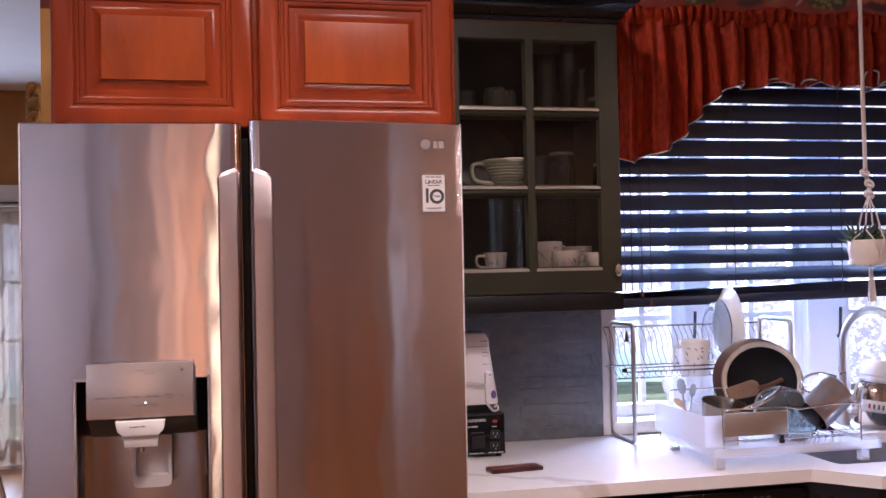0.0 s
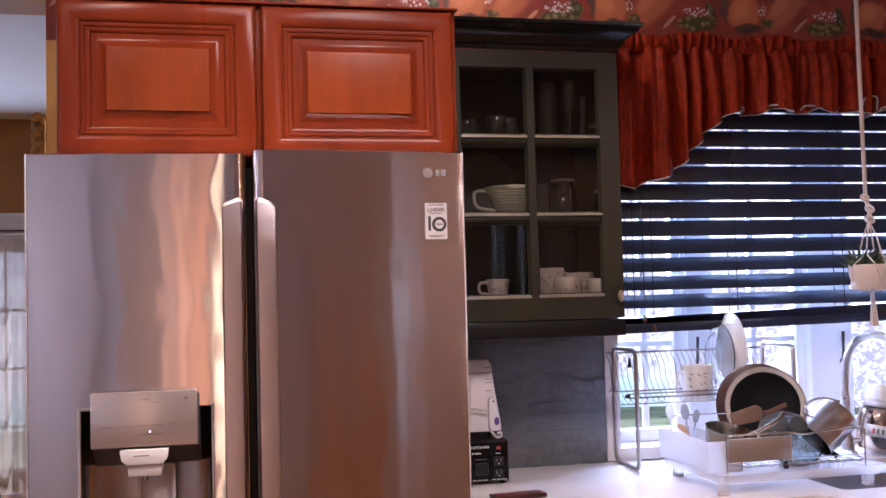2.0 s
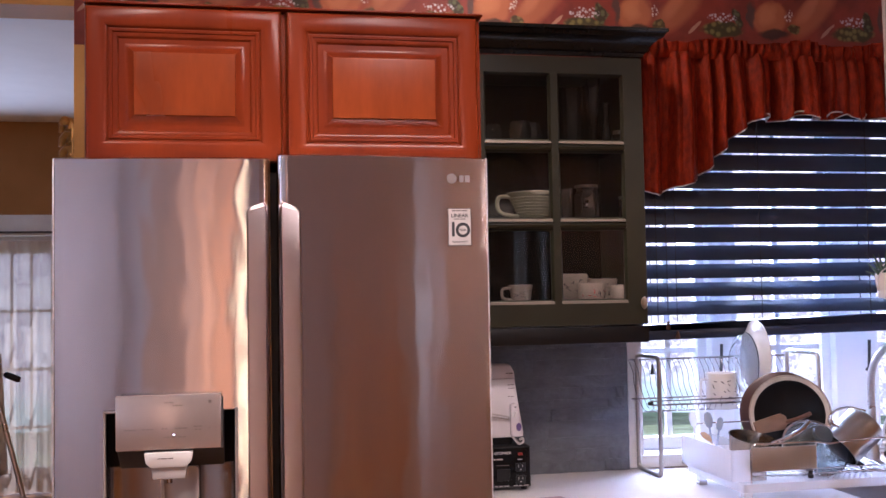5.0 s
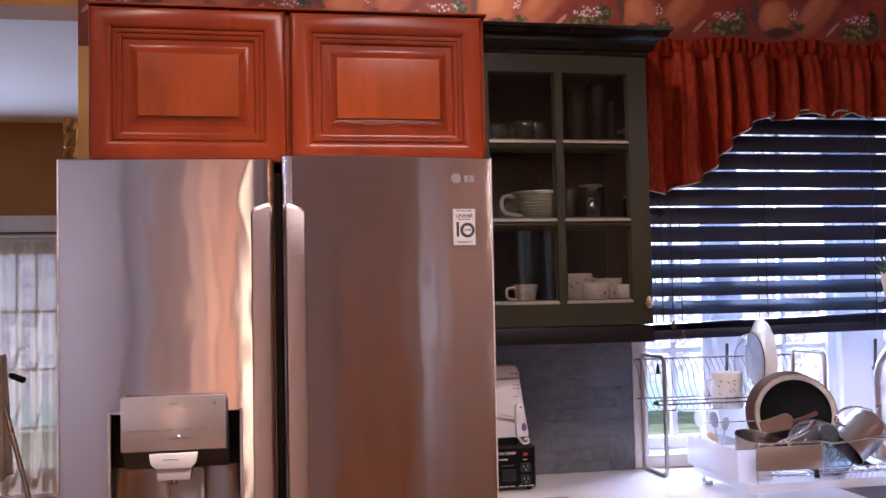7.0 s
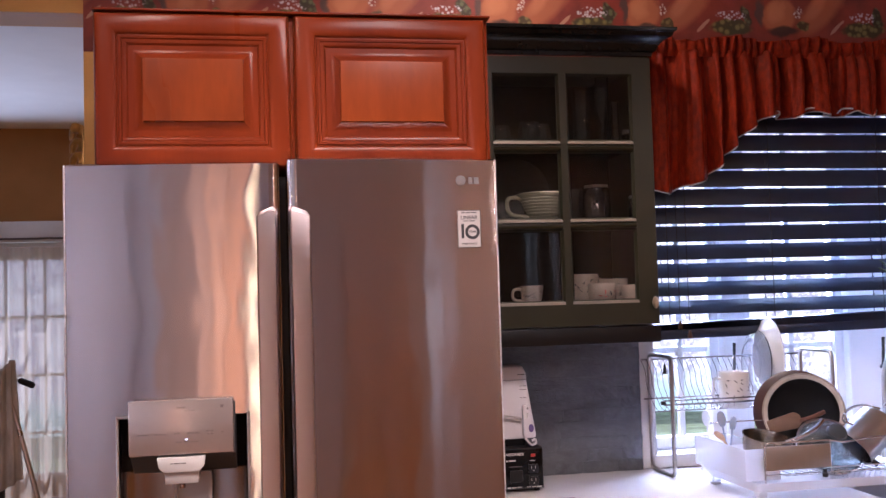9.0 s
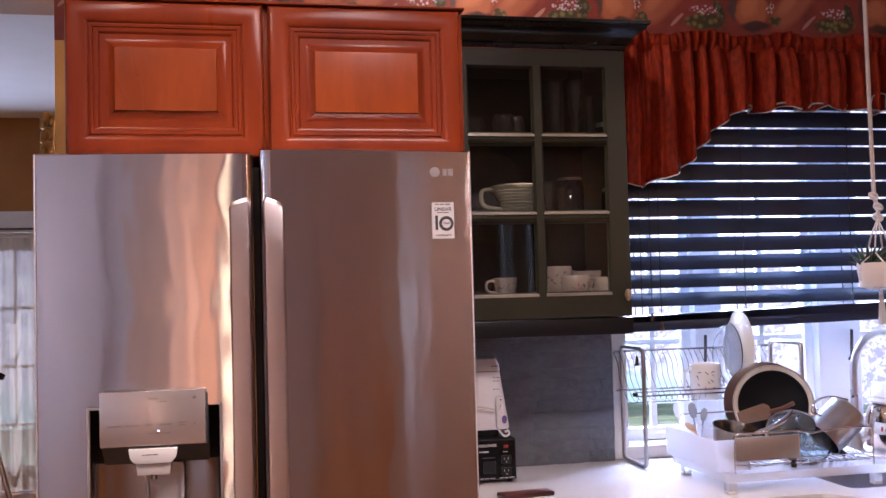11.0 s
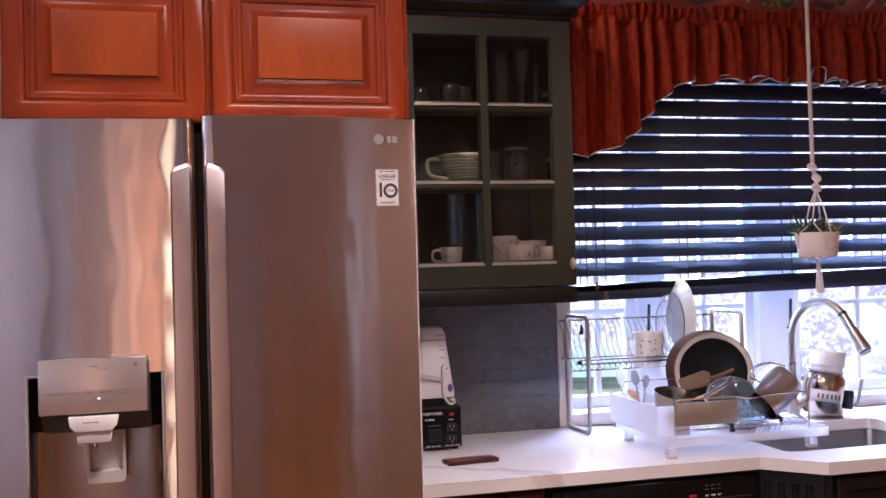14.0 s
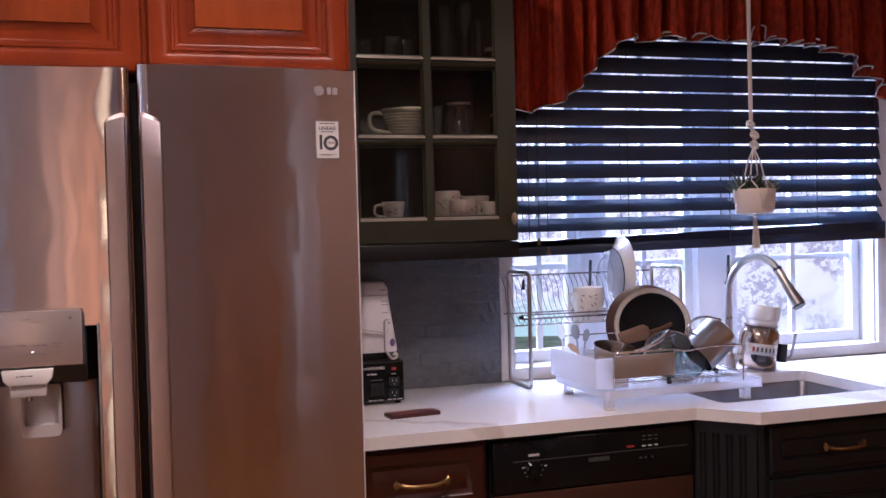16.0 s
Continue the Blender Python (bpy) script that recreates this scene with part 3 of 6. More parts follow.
def blind():
    bl = thing("window_blind", "navy black wooden slatted blind drawn most of the way down", "blind", (1.84, 0.79, 2.12))
    x0, x1 = 1.125, 2.538
    part("head_rail", box(x0, x1, 0.76, 0.815, 2.09, 2.15, 0.003), BLIND, bl)
    zs = [2.04 - 0.0572 * k for k in range(12)]
    for k, z in enumerate(zs):
        tilt = 82 if z > 1.68 else (74, 66, 60, 56, 52)[min(4, int((1.68 - z) / 0.0572))]
        m = bmesh.new()
        hw, th = (0.0264 if z > 1.68 else 0.0254), 0.0014
        prof = [(-hw, 0), (-hw * 0.5, 0.0018), (0, 0.0024), (hw * 0.5, 0.0018), (hw, 0)]
        prof = prof + [(a, b - 2 * th) for a, b in reversed(prof)]
        ca, sa = math.cos(radians(tilt)), math.sin(radians(tilt))
        sag = 0.0
        prism([(0.785 + a * ca - b * sa, z + a * sa + b * ca + sag) for a, b in prof], x0, x1, "x", bm=m)
        part("slat", m, BLIND, bl)
    for k in range(5):
        lift = 0.0035 * k
        m = bmesh.new()
        for i in range(12):
            xa, xb = x0 + (x1 - x0) * i / 12, x0 + (x1 - x0) * (i + 1) / 12
            sa_ = 0.02 * (i / 12) + 0.015 * (i / 12) * (k / 4)
            sb_ = 0.02 * ((i + 1) / 12) + 0.015 * ((i + 1) / 12) * (k / 4)
            z = 1.338 + lift
            vs = [m.verts.new(p) for p in ((xa, 0.758, z + sa_), (xb, 0.758, z + sb_), (xb, 0.81, z + sb_), (xa, 0.81, z + sa_), (xa, 0.758, z + sa_ + 0.008), (xb, 0.758, z + sb_ + 0.008), (xb, 0.81, z + sb_ + 0.008), (xa, 0.81, z + sa_ + 0.008))]
            for f in ((0, 3, 2, 1), (4, 5, 6, 7), (0, 1, 5, 4), (2, 3, 7, 6)):
                m.faces.new([vs[j] for j in f])
        bmesh.ops.remove_doubles(m, verts=m.verts, dist=1e-5)
        part("slat", m, BLIND, bl)
    m = prism([(x0, 1.312), (x1, 1.332), (x1, 1.362), (x0, 1.342)], 0.757, 0.812, "y", 0.004)
    part("bottom_rail", m, BLIND, bl, "heavy dark bottom rail")
    for x in (1.17, 1.52, 1.9, 2.25, 2.5):
        m = tube([(x, 0.757, 2.09), (x, 0.757, 1.345)], 0.0012, 6)
        tube([(x, 0.812, 2.09), (x, 0.812, 1.345)], 0.0012, 6, bm=m)
        for z in zs:
            tube([(x, 0.757, z - 0.028), (x, 0.812, z + 0.028)], 0.0009, 5, bm=m)
        part("ladder_cord", m, DARKCORD, bl)
    for dx in (0.0, 0.03):
        part("pull_cord", tube([(1.2 + dx, 0.752, 2.09), (1.2 + dx, 0.75, 1.40 - dx)], 0.0012, 6), DARKCORD, bl)
        part("cord_tassel", lathe([(0.0, 0.026), (0.004, 0.024), (0.0075, 0.006), (0.006, 0), (0, 0)], (1.2 + dx, 0.75, 1.345 - dx), 12), COPPERW, bl, "brown wooden cord tassel")


blind()

CLOTH = mat("russet_damask", (0.31, 0.027, 0.004), 0.42, vary=0.3, scale=80, fine=240, bump=0.6, stretch=(1, 1, 0.45), second=(0.13, 0.01, 0.003), spec=0.1)


def valance():
    va = thing("curtain_valance", "russet red damask valance with an arched hem and gathered top", "valance", (1.84, 0.74, 2.2))
    cols, rows_ = 420, 26
    x0, x1 = 1.085, 2.57

    def hem(x):
        pts = ((1.05, 1.75), (1.22, 1.775), (1.315, 1.83), (1.40, 1.935), (1.47, 1.99), (1.6, 2.0), (2.2, 2.0), (2.33, 1.955), (2.42, 1.9), (2.50, 1.82), (2.6, 1.79))
        for (a, za), (b, zb) in zip(pts, pts[1:]):
            if a <= x <= b:
                return za + (zb - za) * (x - a) / (b - a)
        return pts[-1][1]

    def fold(x, v):
        amp = 0.022 + 0.04 * v
        turn = 76 * x + 3.0 * math.sin(9 * x) + 1.4 * math.sin(23 * x)
        wave = 1.1 - 2.2 * abs(math.sin(turn / 2)) + 0.4 * math.sin(167 * x + 1.7 + 1.5 * math.sin(11 * x) + 0.8 * v) * (1 - 0.6 * v)
        wave += 0.35 * math.sin(29 * x + 0.6)
        return amp * wave * 0.62

    bm = bmesh.new()
    grid = []
    for i in range(cols + 1):
        x = x0 + (x1 - x0) * i / cols
        zb = hem(x) + 0.007 * math.sin(68 * x + 2.2 * math.sin(7 * x)) + 0.004 * math.sin(47 * x)
        col = []
        for j in range(rows_ + 1):
            v = j / rows_
            z = 2.195 + (zb - 2.195) * v
            y = 0.70 + fold(x, v) - 0.01 * math.sin(math.pi * min(1, v * 1.2))
            col.append(bm.verts.new((x + 0.006 * v * math.sin(50 * x), y, z)))
        grid.append(col)
    for a, b in zip(grid, grid[1:]):
        for j in range(rows_):
            bm.faces.new((a[j], b[j], b[j + 1], a[j + 1]))
    hemline = [tuple(c[-1].co) for c in grid]
    ob = part("drape", bm, CLOTH, va, smooth=80)
    so = ob.modifiers.new("thickness", "SOLIDIFY")
    so.thickness = 0.003
    part("hem_piping", tube([(x, y - 0.001, z - 0.001) for x, y, z in hemline], 0.0026, 6), PIPING, va, "pale hem piping")
    # the gathered heading over the rod
    bm = bmesh.new()
    grid = []
    for i in range(cols + 1):
        x = x0 + (x1 - x0) * i / cols
        col = []
        for j in range(13):
            v = j / 12
            f = 1.0 - 2.0 * abs(math.sin(104 * x + 2.5 * math.sin(9 * x) + 0.5 * v)) + 0.6 * math.sin(237 * x + 1 + 2 * math.sin(17 * x)) + 0.7 * math.sin(47 * x + 3 * v)
            z = 2.178 + 0.056 * v + 0.008 * v * math.sin(23 * x + 1.3) + 0.003 * v * math.sin(83 * x + 2 * math.sin(31 * x)) + 0.002 * v * f
            y = 0.695 - 0.012 * math.sin(math.pi * v) ** 2 * (1 - 0.5 * v) + (0.003 + 0.008 * v) * f - 0.012 * v * v
            col.append(bm.verts.new((x, y, z)))
        grid.append(col)
    for a, b in zip(grid, grid[1:]):
        for j in range(12):
            bm.faces.new((a[j], b[j], b[j + 1], a[j + 1]))
    ob = part("heading_ruffle", bm, CLOTH, va, "gathered ruffle over the rod", smooth=80)
    so = ob.modifiers.new("thickness", "SOLIDIFY")
    so.thickness = 0.003
    part("rod", tube([(x0 - 0.01, 0.712, 2.2), (x1 + 0.02, 0.712, 2.2)], 0.011, 12), BRASS, va)
    for x in (x0 - 0.004, x1 + 0.015):
        part("rod_bracket", box(x - 0.008, x + 0.008, 0.712, YW, 2.19, 2.21), BRASS, va)
    # folds of pale lining that turn out at the hem
    rng = random.Random(5)
    for x in (1.50, 1.63, 1.75, 1.84, 1.97, 2.03, 2.12, 2.19, 2.26, 2.33, 2.40, 2.47):
        z, wd = hem(x) + 0.004, rng.uniform(0.03, 0.055)
        y = 0.69
        lift = rng.uniform(0.003, 0.013) if x != 1.97 else 0.045
        pts = [(x - wd / 2, y, z), (x - wd / 2 + 0.004, y - 0.014, z + lift * 0.9), (x, y - 0.018, z + lift * 1.05), (x + wd / 2, y - 0.012, z + lift), (x + wd / 2 + 0.004, y, z + 0.004)]
        part("hem_piping", tube(rounded(pts, 0.01, 3, False), 0.0027, 6), PIPING, va, "pale turned-out lining edge")


valance()


def outside():
    setting("ground", box(-60, 60, 0.99, 80, -0.75, -0.7), mat("lawn", (0.3, 0.38, 0.2), 0.9, vary=0.3, scale=3, fine=40, bump=0.4), "green lawn outside the house", "lawn")
    # a sheet that glows by itself; daylight on trees and lawn is painted in
    m = bpy.data.materials.new("glowing_garden_distance")
    m.use_nodes = True
    n, l = m.node_tree.nodes, m.node_tree.links
    n.remove(n["Principled BSDF"])
    e = n.new("ShaderNodeEmission")
    co = n.new("ShaderNodeTexCoord")
    sep = n.new("ShaderNodeSeparateXYZ")
    l.new(co.outputs["Object"], sep.inputs[0])
    v, w2 = n.new("ShaderNodeTexNoise"), n.new("ShaderNodeTexNoise")
    v.inputs["Detail"].default_value, v.inputs["Roughness"].default_value = 6, 0.7
    v.inputs["Scale"].default_value, w2.inputs["Scale"].default_value, w2.inputs["Detail"].default_value = 11.0, 1.1, 6
    l.new(co.outputs["Object"], v.inputs[0]), l.new(co.outputs["Object"], w2.inputs[0])
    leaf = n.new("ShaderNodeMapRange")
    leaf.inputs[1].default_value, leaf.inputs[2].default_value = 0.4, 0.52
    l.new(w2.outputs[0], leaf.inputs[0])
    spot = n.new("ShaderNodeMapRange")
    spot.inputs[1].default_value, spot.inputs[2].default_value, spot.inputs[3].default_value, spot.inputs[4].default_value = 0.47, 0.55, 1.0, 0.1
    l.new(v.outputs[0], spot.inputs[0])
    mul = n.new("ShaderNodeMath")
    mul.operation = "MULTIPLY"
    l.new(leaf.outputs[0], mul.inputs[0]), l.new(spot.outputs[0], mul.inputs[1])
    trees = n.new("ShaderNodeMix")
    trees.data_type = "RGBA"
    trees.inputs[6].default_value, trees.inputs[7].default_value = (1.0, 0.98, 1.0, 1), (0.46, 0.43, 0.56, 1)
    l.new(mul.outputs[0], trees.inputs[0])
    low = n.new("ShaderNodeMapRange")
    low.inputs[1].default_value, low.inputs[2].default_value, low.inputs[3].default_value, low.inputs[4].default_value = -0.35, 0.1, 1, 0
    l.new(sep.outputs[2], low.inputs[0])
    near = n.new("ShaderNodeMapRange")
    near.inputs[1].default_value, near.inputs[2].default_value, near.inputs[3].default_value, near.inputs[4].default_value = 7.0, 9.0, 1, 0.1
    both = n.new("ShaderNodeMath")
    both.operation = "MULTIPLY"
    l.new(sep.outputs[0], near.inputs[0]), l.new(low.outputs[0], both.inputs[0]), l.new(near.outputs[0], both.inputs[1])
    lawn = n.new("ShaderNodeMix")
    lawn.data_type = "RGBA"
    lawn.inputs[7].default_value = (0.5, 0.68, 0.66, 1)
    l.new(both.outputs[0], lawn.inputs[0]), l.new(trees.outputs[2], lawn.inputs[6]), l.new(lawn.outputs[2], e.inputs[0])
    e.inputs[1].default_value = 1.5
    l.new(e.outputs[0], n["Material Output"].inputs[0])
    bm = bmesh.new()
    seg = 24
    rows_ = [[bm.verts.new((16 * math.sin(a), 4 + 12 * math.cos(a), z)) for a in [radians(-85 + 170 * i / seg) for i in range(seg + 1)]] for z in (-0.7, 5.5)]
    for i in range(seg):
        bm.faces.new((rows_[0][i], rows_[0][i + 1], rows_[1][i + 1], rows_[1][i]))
    setting("backdrop", bm, m, "glowing backdrop painted with pale sunlit trees and sky", "backdrop")


outside()


# ---- glazed doors of the far room ----
def glazed_doors():
    x0, x1 = -3.9, -0.7
    d = thing("door_1", "white french doors with a glazing grid and sheer curtain", "door", ((x0 + x1) / 2, FY, 0), kind="structure")
    m = box(x0, x1, FY - 0.03, FY + 0.15, 1.99, 2.149, 0.004)
    box(x1, x1 + 0.25, FY - 0.03, FY + 0.15, 0, 2.149, 0.004, bm=m)
    part("frame", m, WHITEPAINT, d, "white painted head casing")
    part("frame", box(x0, x1, FY - 0.045, FY - 0.03, 2.005, 2.02), GREYINK, d)
    for k in range(4):
        a = x0 + k * 0.8
        s = bmesh.new()
        for q in ((a + 0.005, a + 0.11, 0.02, 1.985), (a + 0.69, a + 0.795, 0.02, 1.985), (a + 0.11, a + 0.69, 0.02, 0.2), (a + 0.11, a + 0.69, 1.85, 1.985)):
            box(q[0], q[1], FY + 0.02, FY + 0.06, q[2], q[3], 0.003, bm=s)
        leaf = part("door_leaf", s, WHITEPAINT, d)
        for x in (a + 0.255, a + 0.40, a + 0.545):
            part("muntin", box(x - 0.009, x + 0.009, FY + 0.03, FY + 0.05, 0.2, 1.85), WHITEPAINT, leaf)
        for z in (0.506, 0.953, 1.403):
            part("muntin", box(a + 0.11, a + 0.69, FY + 0.028, FY + 0.052, z - 0.012, z + 0.012), WHITEPAINT, leaf)
        p = part("pane", box(a + 0.11, a + 0.69, FY + 0.038, FY + 0.042, 0.2, 1.85), PANE, leaf)
        p.visible_shadow = False
    cu = thing("sheer_curtain", "beige sheer curtain hanging before the french doors", "curtain", (-2.3, FY - 0.1, 0.02))
    bm = bmesh.new()
    cols, grid = 320, []
    for i in range(cols + 1):
        x = -3.9 + 3.2 * i / cols
        y = FY - 0.1 + 0.03 * math.sin(34 * x + 2 * math.sin(3 * x)) + 0.012 * math.sin(81 * x)
        grid.append([bm.verts.new((x, y * (1) + 0.004 * j, z)) for j, z in enumerate((1.94, 1.3, 0.6, 0.02))])
    for a, b in zip(grid, grid[1:]):
        for j in range(3):
            bm.faces.new((a[j], b[j], b[j + 1], a[j + 1]))
    part("cloth", bm, SHEER, cu, smooth=80)
    part("curtain_rod", tube([(-3.95, FY - 0.1, 1.945), (-0.65, FY - 0.1, 1.945)], 0.008, 10), WHITEP, cu)


glazed_doors()


# ---- refrigerator ----
def front(x, z=1.4):
    """The bowed front of the refrigerator's doors, with the faint waves of rolled sheet."""
    y = -0.032 * (1 - (x / 0.454) ** 2)
    if -0.04 < x < -0.0115:
        y += 0.008 * ((x + 0.04) / 0.022) ** 2
    elif -0.0115 < x < 0.018:
        y += 0.008 * ((0.018 - x) / 0.022) ** 2
    drift = 1.3 * math.sin(8.3 * z + 4 * x) + 0.8 * math.sin(19.0 * z + 1.1 - 5 * x) + 0.6 * math.sin(41.0 * z + 2.0)
    y += 0.00012 * math.sin(43 * x + drift) + 0.00003 * math.sin(139 * x + 2.2 * drift + 0.7)
    if x < 0:
        y -= 0.0006 * max(0.0, 1 - (1.757 - z) / 0.11) ** 2 * math.exp(-(((x + 0.05) / 0.05) ** 2))
    return y


def door_skin(x0, x1, z0, z1, thick, hole=None):
    bm = bmesh.new()
    xs = [x0 + (x1 - x0) * k / 220 for k in range(221)]
    zs = sorted([z0, z0 + 0.004, z1 - 0.004, z1] + [z0 + (z1 - z0) * k / 70 for k in range(1, 70)])
    if hole:
        xs, zs = sorted(set(xs + [hole[0], hole[1]])), sorted(set(zs + [hole[2], hole[3]]))
    e = 0.006

    def y(x, z):
        d = min(x - x0, x1 - x, z - z0, z1 - z)
        return front(x, z) + (0.009 if z1 - z < 0.002 else 0.004 if d < 0.002 else 0.0)

    xs = sorted(set(xs + [x0 + 0.0035, x1 - 0.0035]))
    vs = {(i, k): bm.verts.new((x, y(x, z), z)) for i, x in enumerate(xs) for k, z in enumerate(zs)}
    fs = []
    for i in range(len(xs) - 1):
        for k in range(len(zs) - 1):
            cx, cz = (xs[i] + xs[i + 1]) / 2, (zs[k] + zs[k + 1]) / 2
            if hole and hole[0] < cx < hole[1] and hole[2] < cz < hole[3]:
                continue
            fs.append(bm.faces.new((vs[i, k], vs[i + 1, k], vs[i + 1, k + 1], vs[i, k + 1])))
    out = bmesh.ops.extrude_face_region(bm, geom=fs)
    for v in [g for g in out["geom"] if isinstance(g, bmesh.types.BMVert)]:
        v.co.y = thick
    return bm


SILVER = mat("pale_silver", (0.62, 0.6, 0.6), 0.3, 0.9, bump=0.0)


def fridge():
    fr = thing("refrigerator", "large stainless steel french door refrigerator with water dispenser", "refrigerator", (0, 0.4, 0))
    part("body", box(-0.45, 0.45, 0.062, 0.80, 0.02, 1.735, 0.006), DARKGREY, fr, "dark grey steel case")
    part("hinge_cover", box(-0.445, -0.36, 0.02, 0.16, 1.736, 1.757, 0.004), DARKGREY, fr)
    part("hinge_cover", box(0.36, 0.445, 0.02, 0.16, 1.736, 1.757, 0.004), DARKGREY, fr)
    hole = (-0.352, -0.091, 0.80, 1.238)
    left = part("door", door_skin(-0.453, -0.019, 0.62, 1.757, 0.055, hole), STEEL, fr, "brushed steel door with a dispenser", smooth=30)
    right = part("door", door_skin(-0.004, 0.453, 0.62, 1.765, 0.055), STEEL, fr, "brushed steel door", smooth=30)
    # pale added strips stand in for the highlight on the outer door edges
    EDGE = mat("edge_highlight", (0.9, 0.88, 0.9), 0.42, 0.8, vary=0.03, bump=0.0)
    for door, x, z1 in ((left, -0.4535, 1.755), (right, 0.4535, 1.763)):
        part("edge_highlight_strip", tube([(x, front(x) + 0.0035, 0.624), (x, front(x) + 0.0035, z1)], 0.0019, 8), EDGE, door, "pale strip painted as the highlight on the door edge")
    part("freezer_drawer", door_skin(-0.453, 0.453, 0.08, 0.61, 0.055), STEEL, fr, "brushed steel freezer drawer", smooth=30)
    part("gasket", box(-0.44, 0.44, 0.056, 0.0615, 0.6, 1.735), BLACK, fr)
    for door, a, b in ((left, -0.067, -0.027), (right, 0.001, 0.042)):
        # a flat bar with a sloped shoulder, held off the door by two posts
        y = front((a + b) / 2)
        bm = bmesh.new()
        secs = ((1.654, 0.036, 0.72), (1.645, 0.042, 1.0), (1.6, 0.048, 1.0), (1.54, 0.053, 1.0), (1.4, 0.054, 1.0), (1.0, 0.054, 1.0), (0.8, 0.05, 1.0), (0.74, 0.02, 0.8))
        rings, mid = [], (a + b) / 2
        for z, out, wd in secs:
            h = (b - a) / 2 * wd
            prof = [(mid - h, out * 0.35), (mid - h, out - 0.004), (mid - h + 0.003, out), (mid, out + 0.0008), (mid + h - 0.003, out), (mid + h, out - 0.004), (mid + h, out * 0.35)]
            slant = 0.4 * max(0.0, 1 - (1.654 - z) / 0.05) * (1 if door is left else -1)
            rings.append([bm.verts.new((x, y - o, z + slant * (x - mid))) for x, o in prof])
        for p, q in zip(rings, rings[1:]):
            for k in range(len(p)):
                bm.faces.new((p[k], p[(k + 1) % len(p)], q[(k + 1) % len(p)], q[k]))
        bm.faces.new(rings[0]), bm.faces.new(rings[-1][::-1])
        h = part("handle", bm, HANDLEM, door, "satin steel bar handle", smooth=24)
        for z in (1.615, 0.77):
            part("handle_post", box(mid - 0.01, mid + 0.01, y - 0.02, y + 0.006, z - 0.015, z + 0.015, 0.003), STEEL2, door)
    # dispenser alcove
    x0, x1, z0, z1 = hole
    bm = bmesh.new()
    seg, depth = 14, 0.05
    pts = [(x0, front(x0) + 0.004)] + [((x0 + x1) / 2 - (x1 - x0) / 2 * math.cos(math.pi * k / seg), 0.0 + depth * math.sin(math.pi * k / seg) ** 0.6) for k in range(seg + 1)] + [(x1, front(x1) + 0.004)]
    lo = [bm.verts.new((x, y, z0)) for x, y in pts]
    hi = [bm.verts.new((x, y, z1)) for x, y in pts]
    for k in range(len(pts) - 1):
        bm.faces.new((lo[k], lo[k + 1], hi[k + 1], hi[k]))
    bm.faces.new(hi), bm.faces.new(lo)
    ob = part("alcove", bm, mat("alcove_lacquer", (0.5, 0.44, 0.4), 0.2, 1.0, vary=0.04, bump=0.0), left, "smooth grey metallic alcove", smooth=60)
    rim = bmesh.new()
    for q in ((x0 - 0.003, x0 + 0.003, z0, z1 + 0.003), (x1 - 0.003, x1 + 0.003, z0, z1 + 0.003), (x0 + 0.003, x1 - 0.003, z1 - 0.002, z1 + 0.003)):
        yy = front((q[0] + q[1]) / 2) - 0.002
        box(q[0], q[1], yy, yy + 0.012, q[2], q[3], 0.001, bm=rim)
    part("alcove_rim", rim, STEEL2, left)
    # control panel, tilted housing and paddle
    yp = -0.046
    part("control_panel", box(-0.327, -0.121, yp, yp + 0.012, 1.162, 1.272, 0.003), mat("panel_gloss", (0.58, 0.51, 0.49), 0.25, 0.7, vary=0.06, bump=0.0), left, "glossy grey touch panel")
    part("panel_housing", prism([(yp + 0.0125, 1.265), (yp + 0.0125, 1.160), (0.02, 1.118), (0.045, 1.118), (0.045, 1.265)], -0.325, -0.117, "x", 0.003), DARKGREY, left, "dark grey slanted housing")
    part("paddle", prism([(-0.272, 1.158), (-0.177, 1.158), (-0.180, 1.138), (-0.19, 1.128), (-0.259, 1.128), (-0.269, 1.138)], -0.052, -0.02, "y", 0.002), WHITEP, left, "white ice paddle")
    part("chute", prism([(-0.258, 1.128), (-0.189, 1.128), (-0.192, 1.104), (-0.256, 1.104)], -0.046, 0.0, "y", 0.002), PALEGREY, left)
    part("nozzle", lathe([(0.006, 0), (0.006, 0.014), (0.0, 0.014), (0, 0), (0.006, 0)], (-0.225, -0.02, 1.092), 14), CHROME, left)
    tr = bmesh.new()
    oy = 0.012
    outer = rounded([(-0.245, oy, 1.118), (-0.169, oy, 1.118), (-0.169, oy, 1.012), (-0.245, oy, 1.012)], 0.012, 4)
    inner = rounded([(-0.239, oy, 1.112), (-0.175, oy, 1.112), (-0.175, oy, 1.036), (-0.239, oy, 1.036)], 0.004, 4)
    a = [tr.verts.new(p) for p in outer]
    b = [tr.verts.new(p) for p in inner]
    c = [tr.verts.new((p.x, p.y + 0.014, p.z + 0.003)) for p in inner]
    d = [tr.verts.new((p.x, p.y + 0.03, p.z)) for p in outer]
    for u, w in ((a, b), (b, c), (d, a)):
        for k in range(len(u)):
            tr.faces.new((u[k], u[(k + 1) % len(u)], w[(k + 1) % len(u)], w[k]))
    tr.faces.new(c)
    part("water_pad", tr, PALEGREY, left, "pale grey press pad")
    # print on the panel
    rng = random.Random(2)
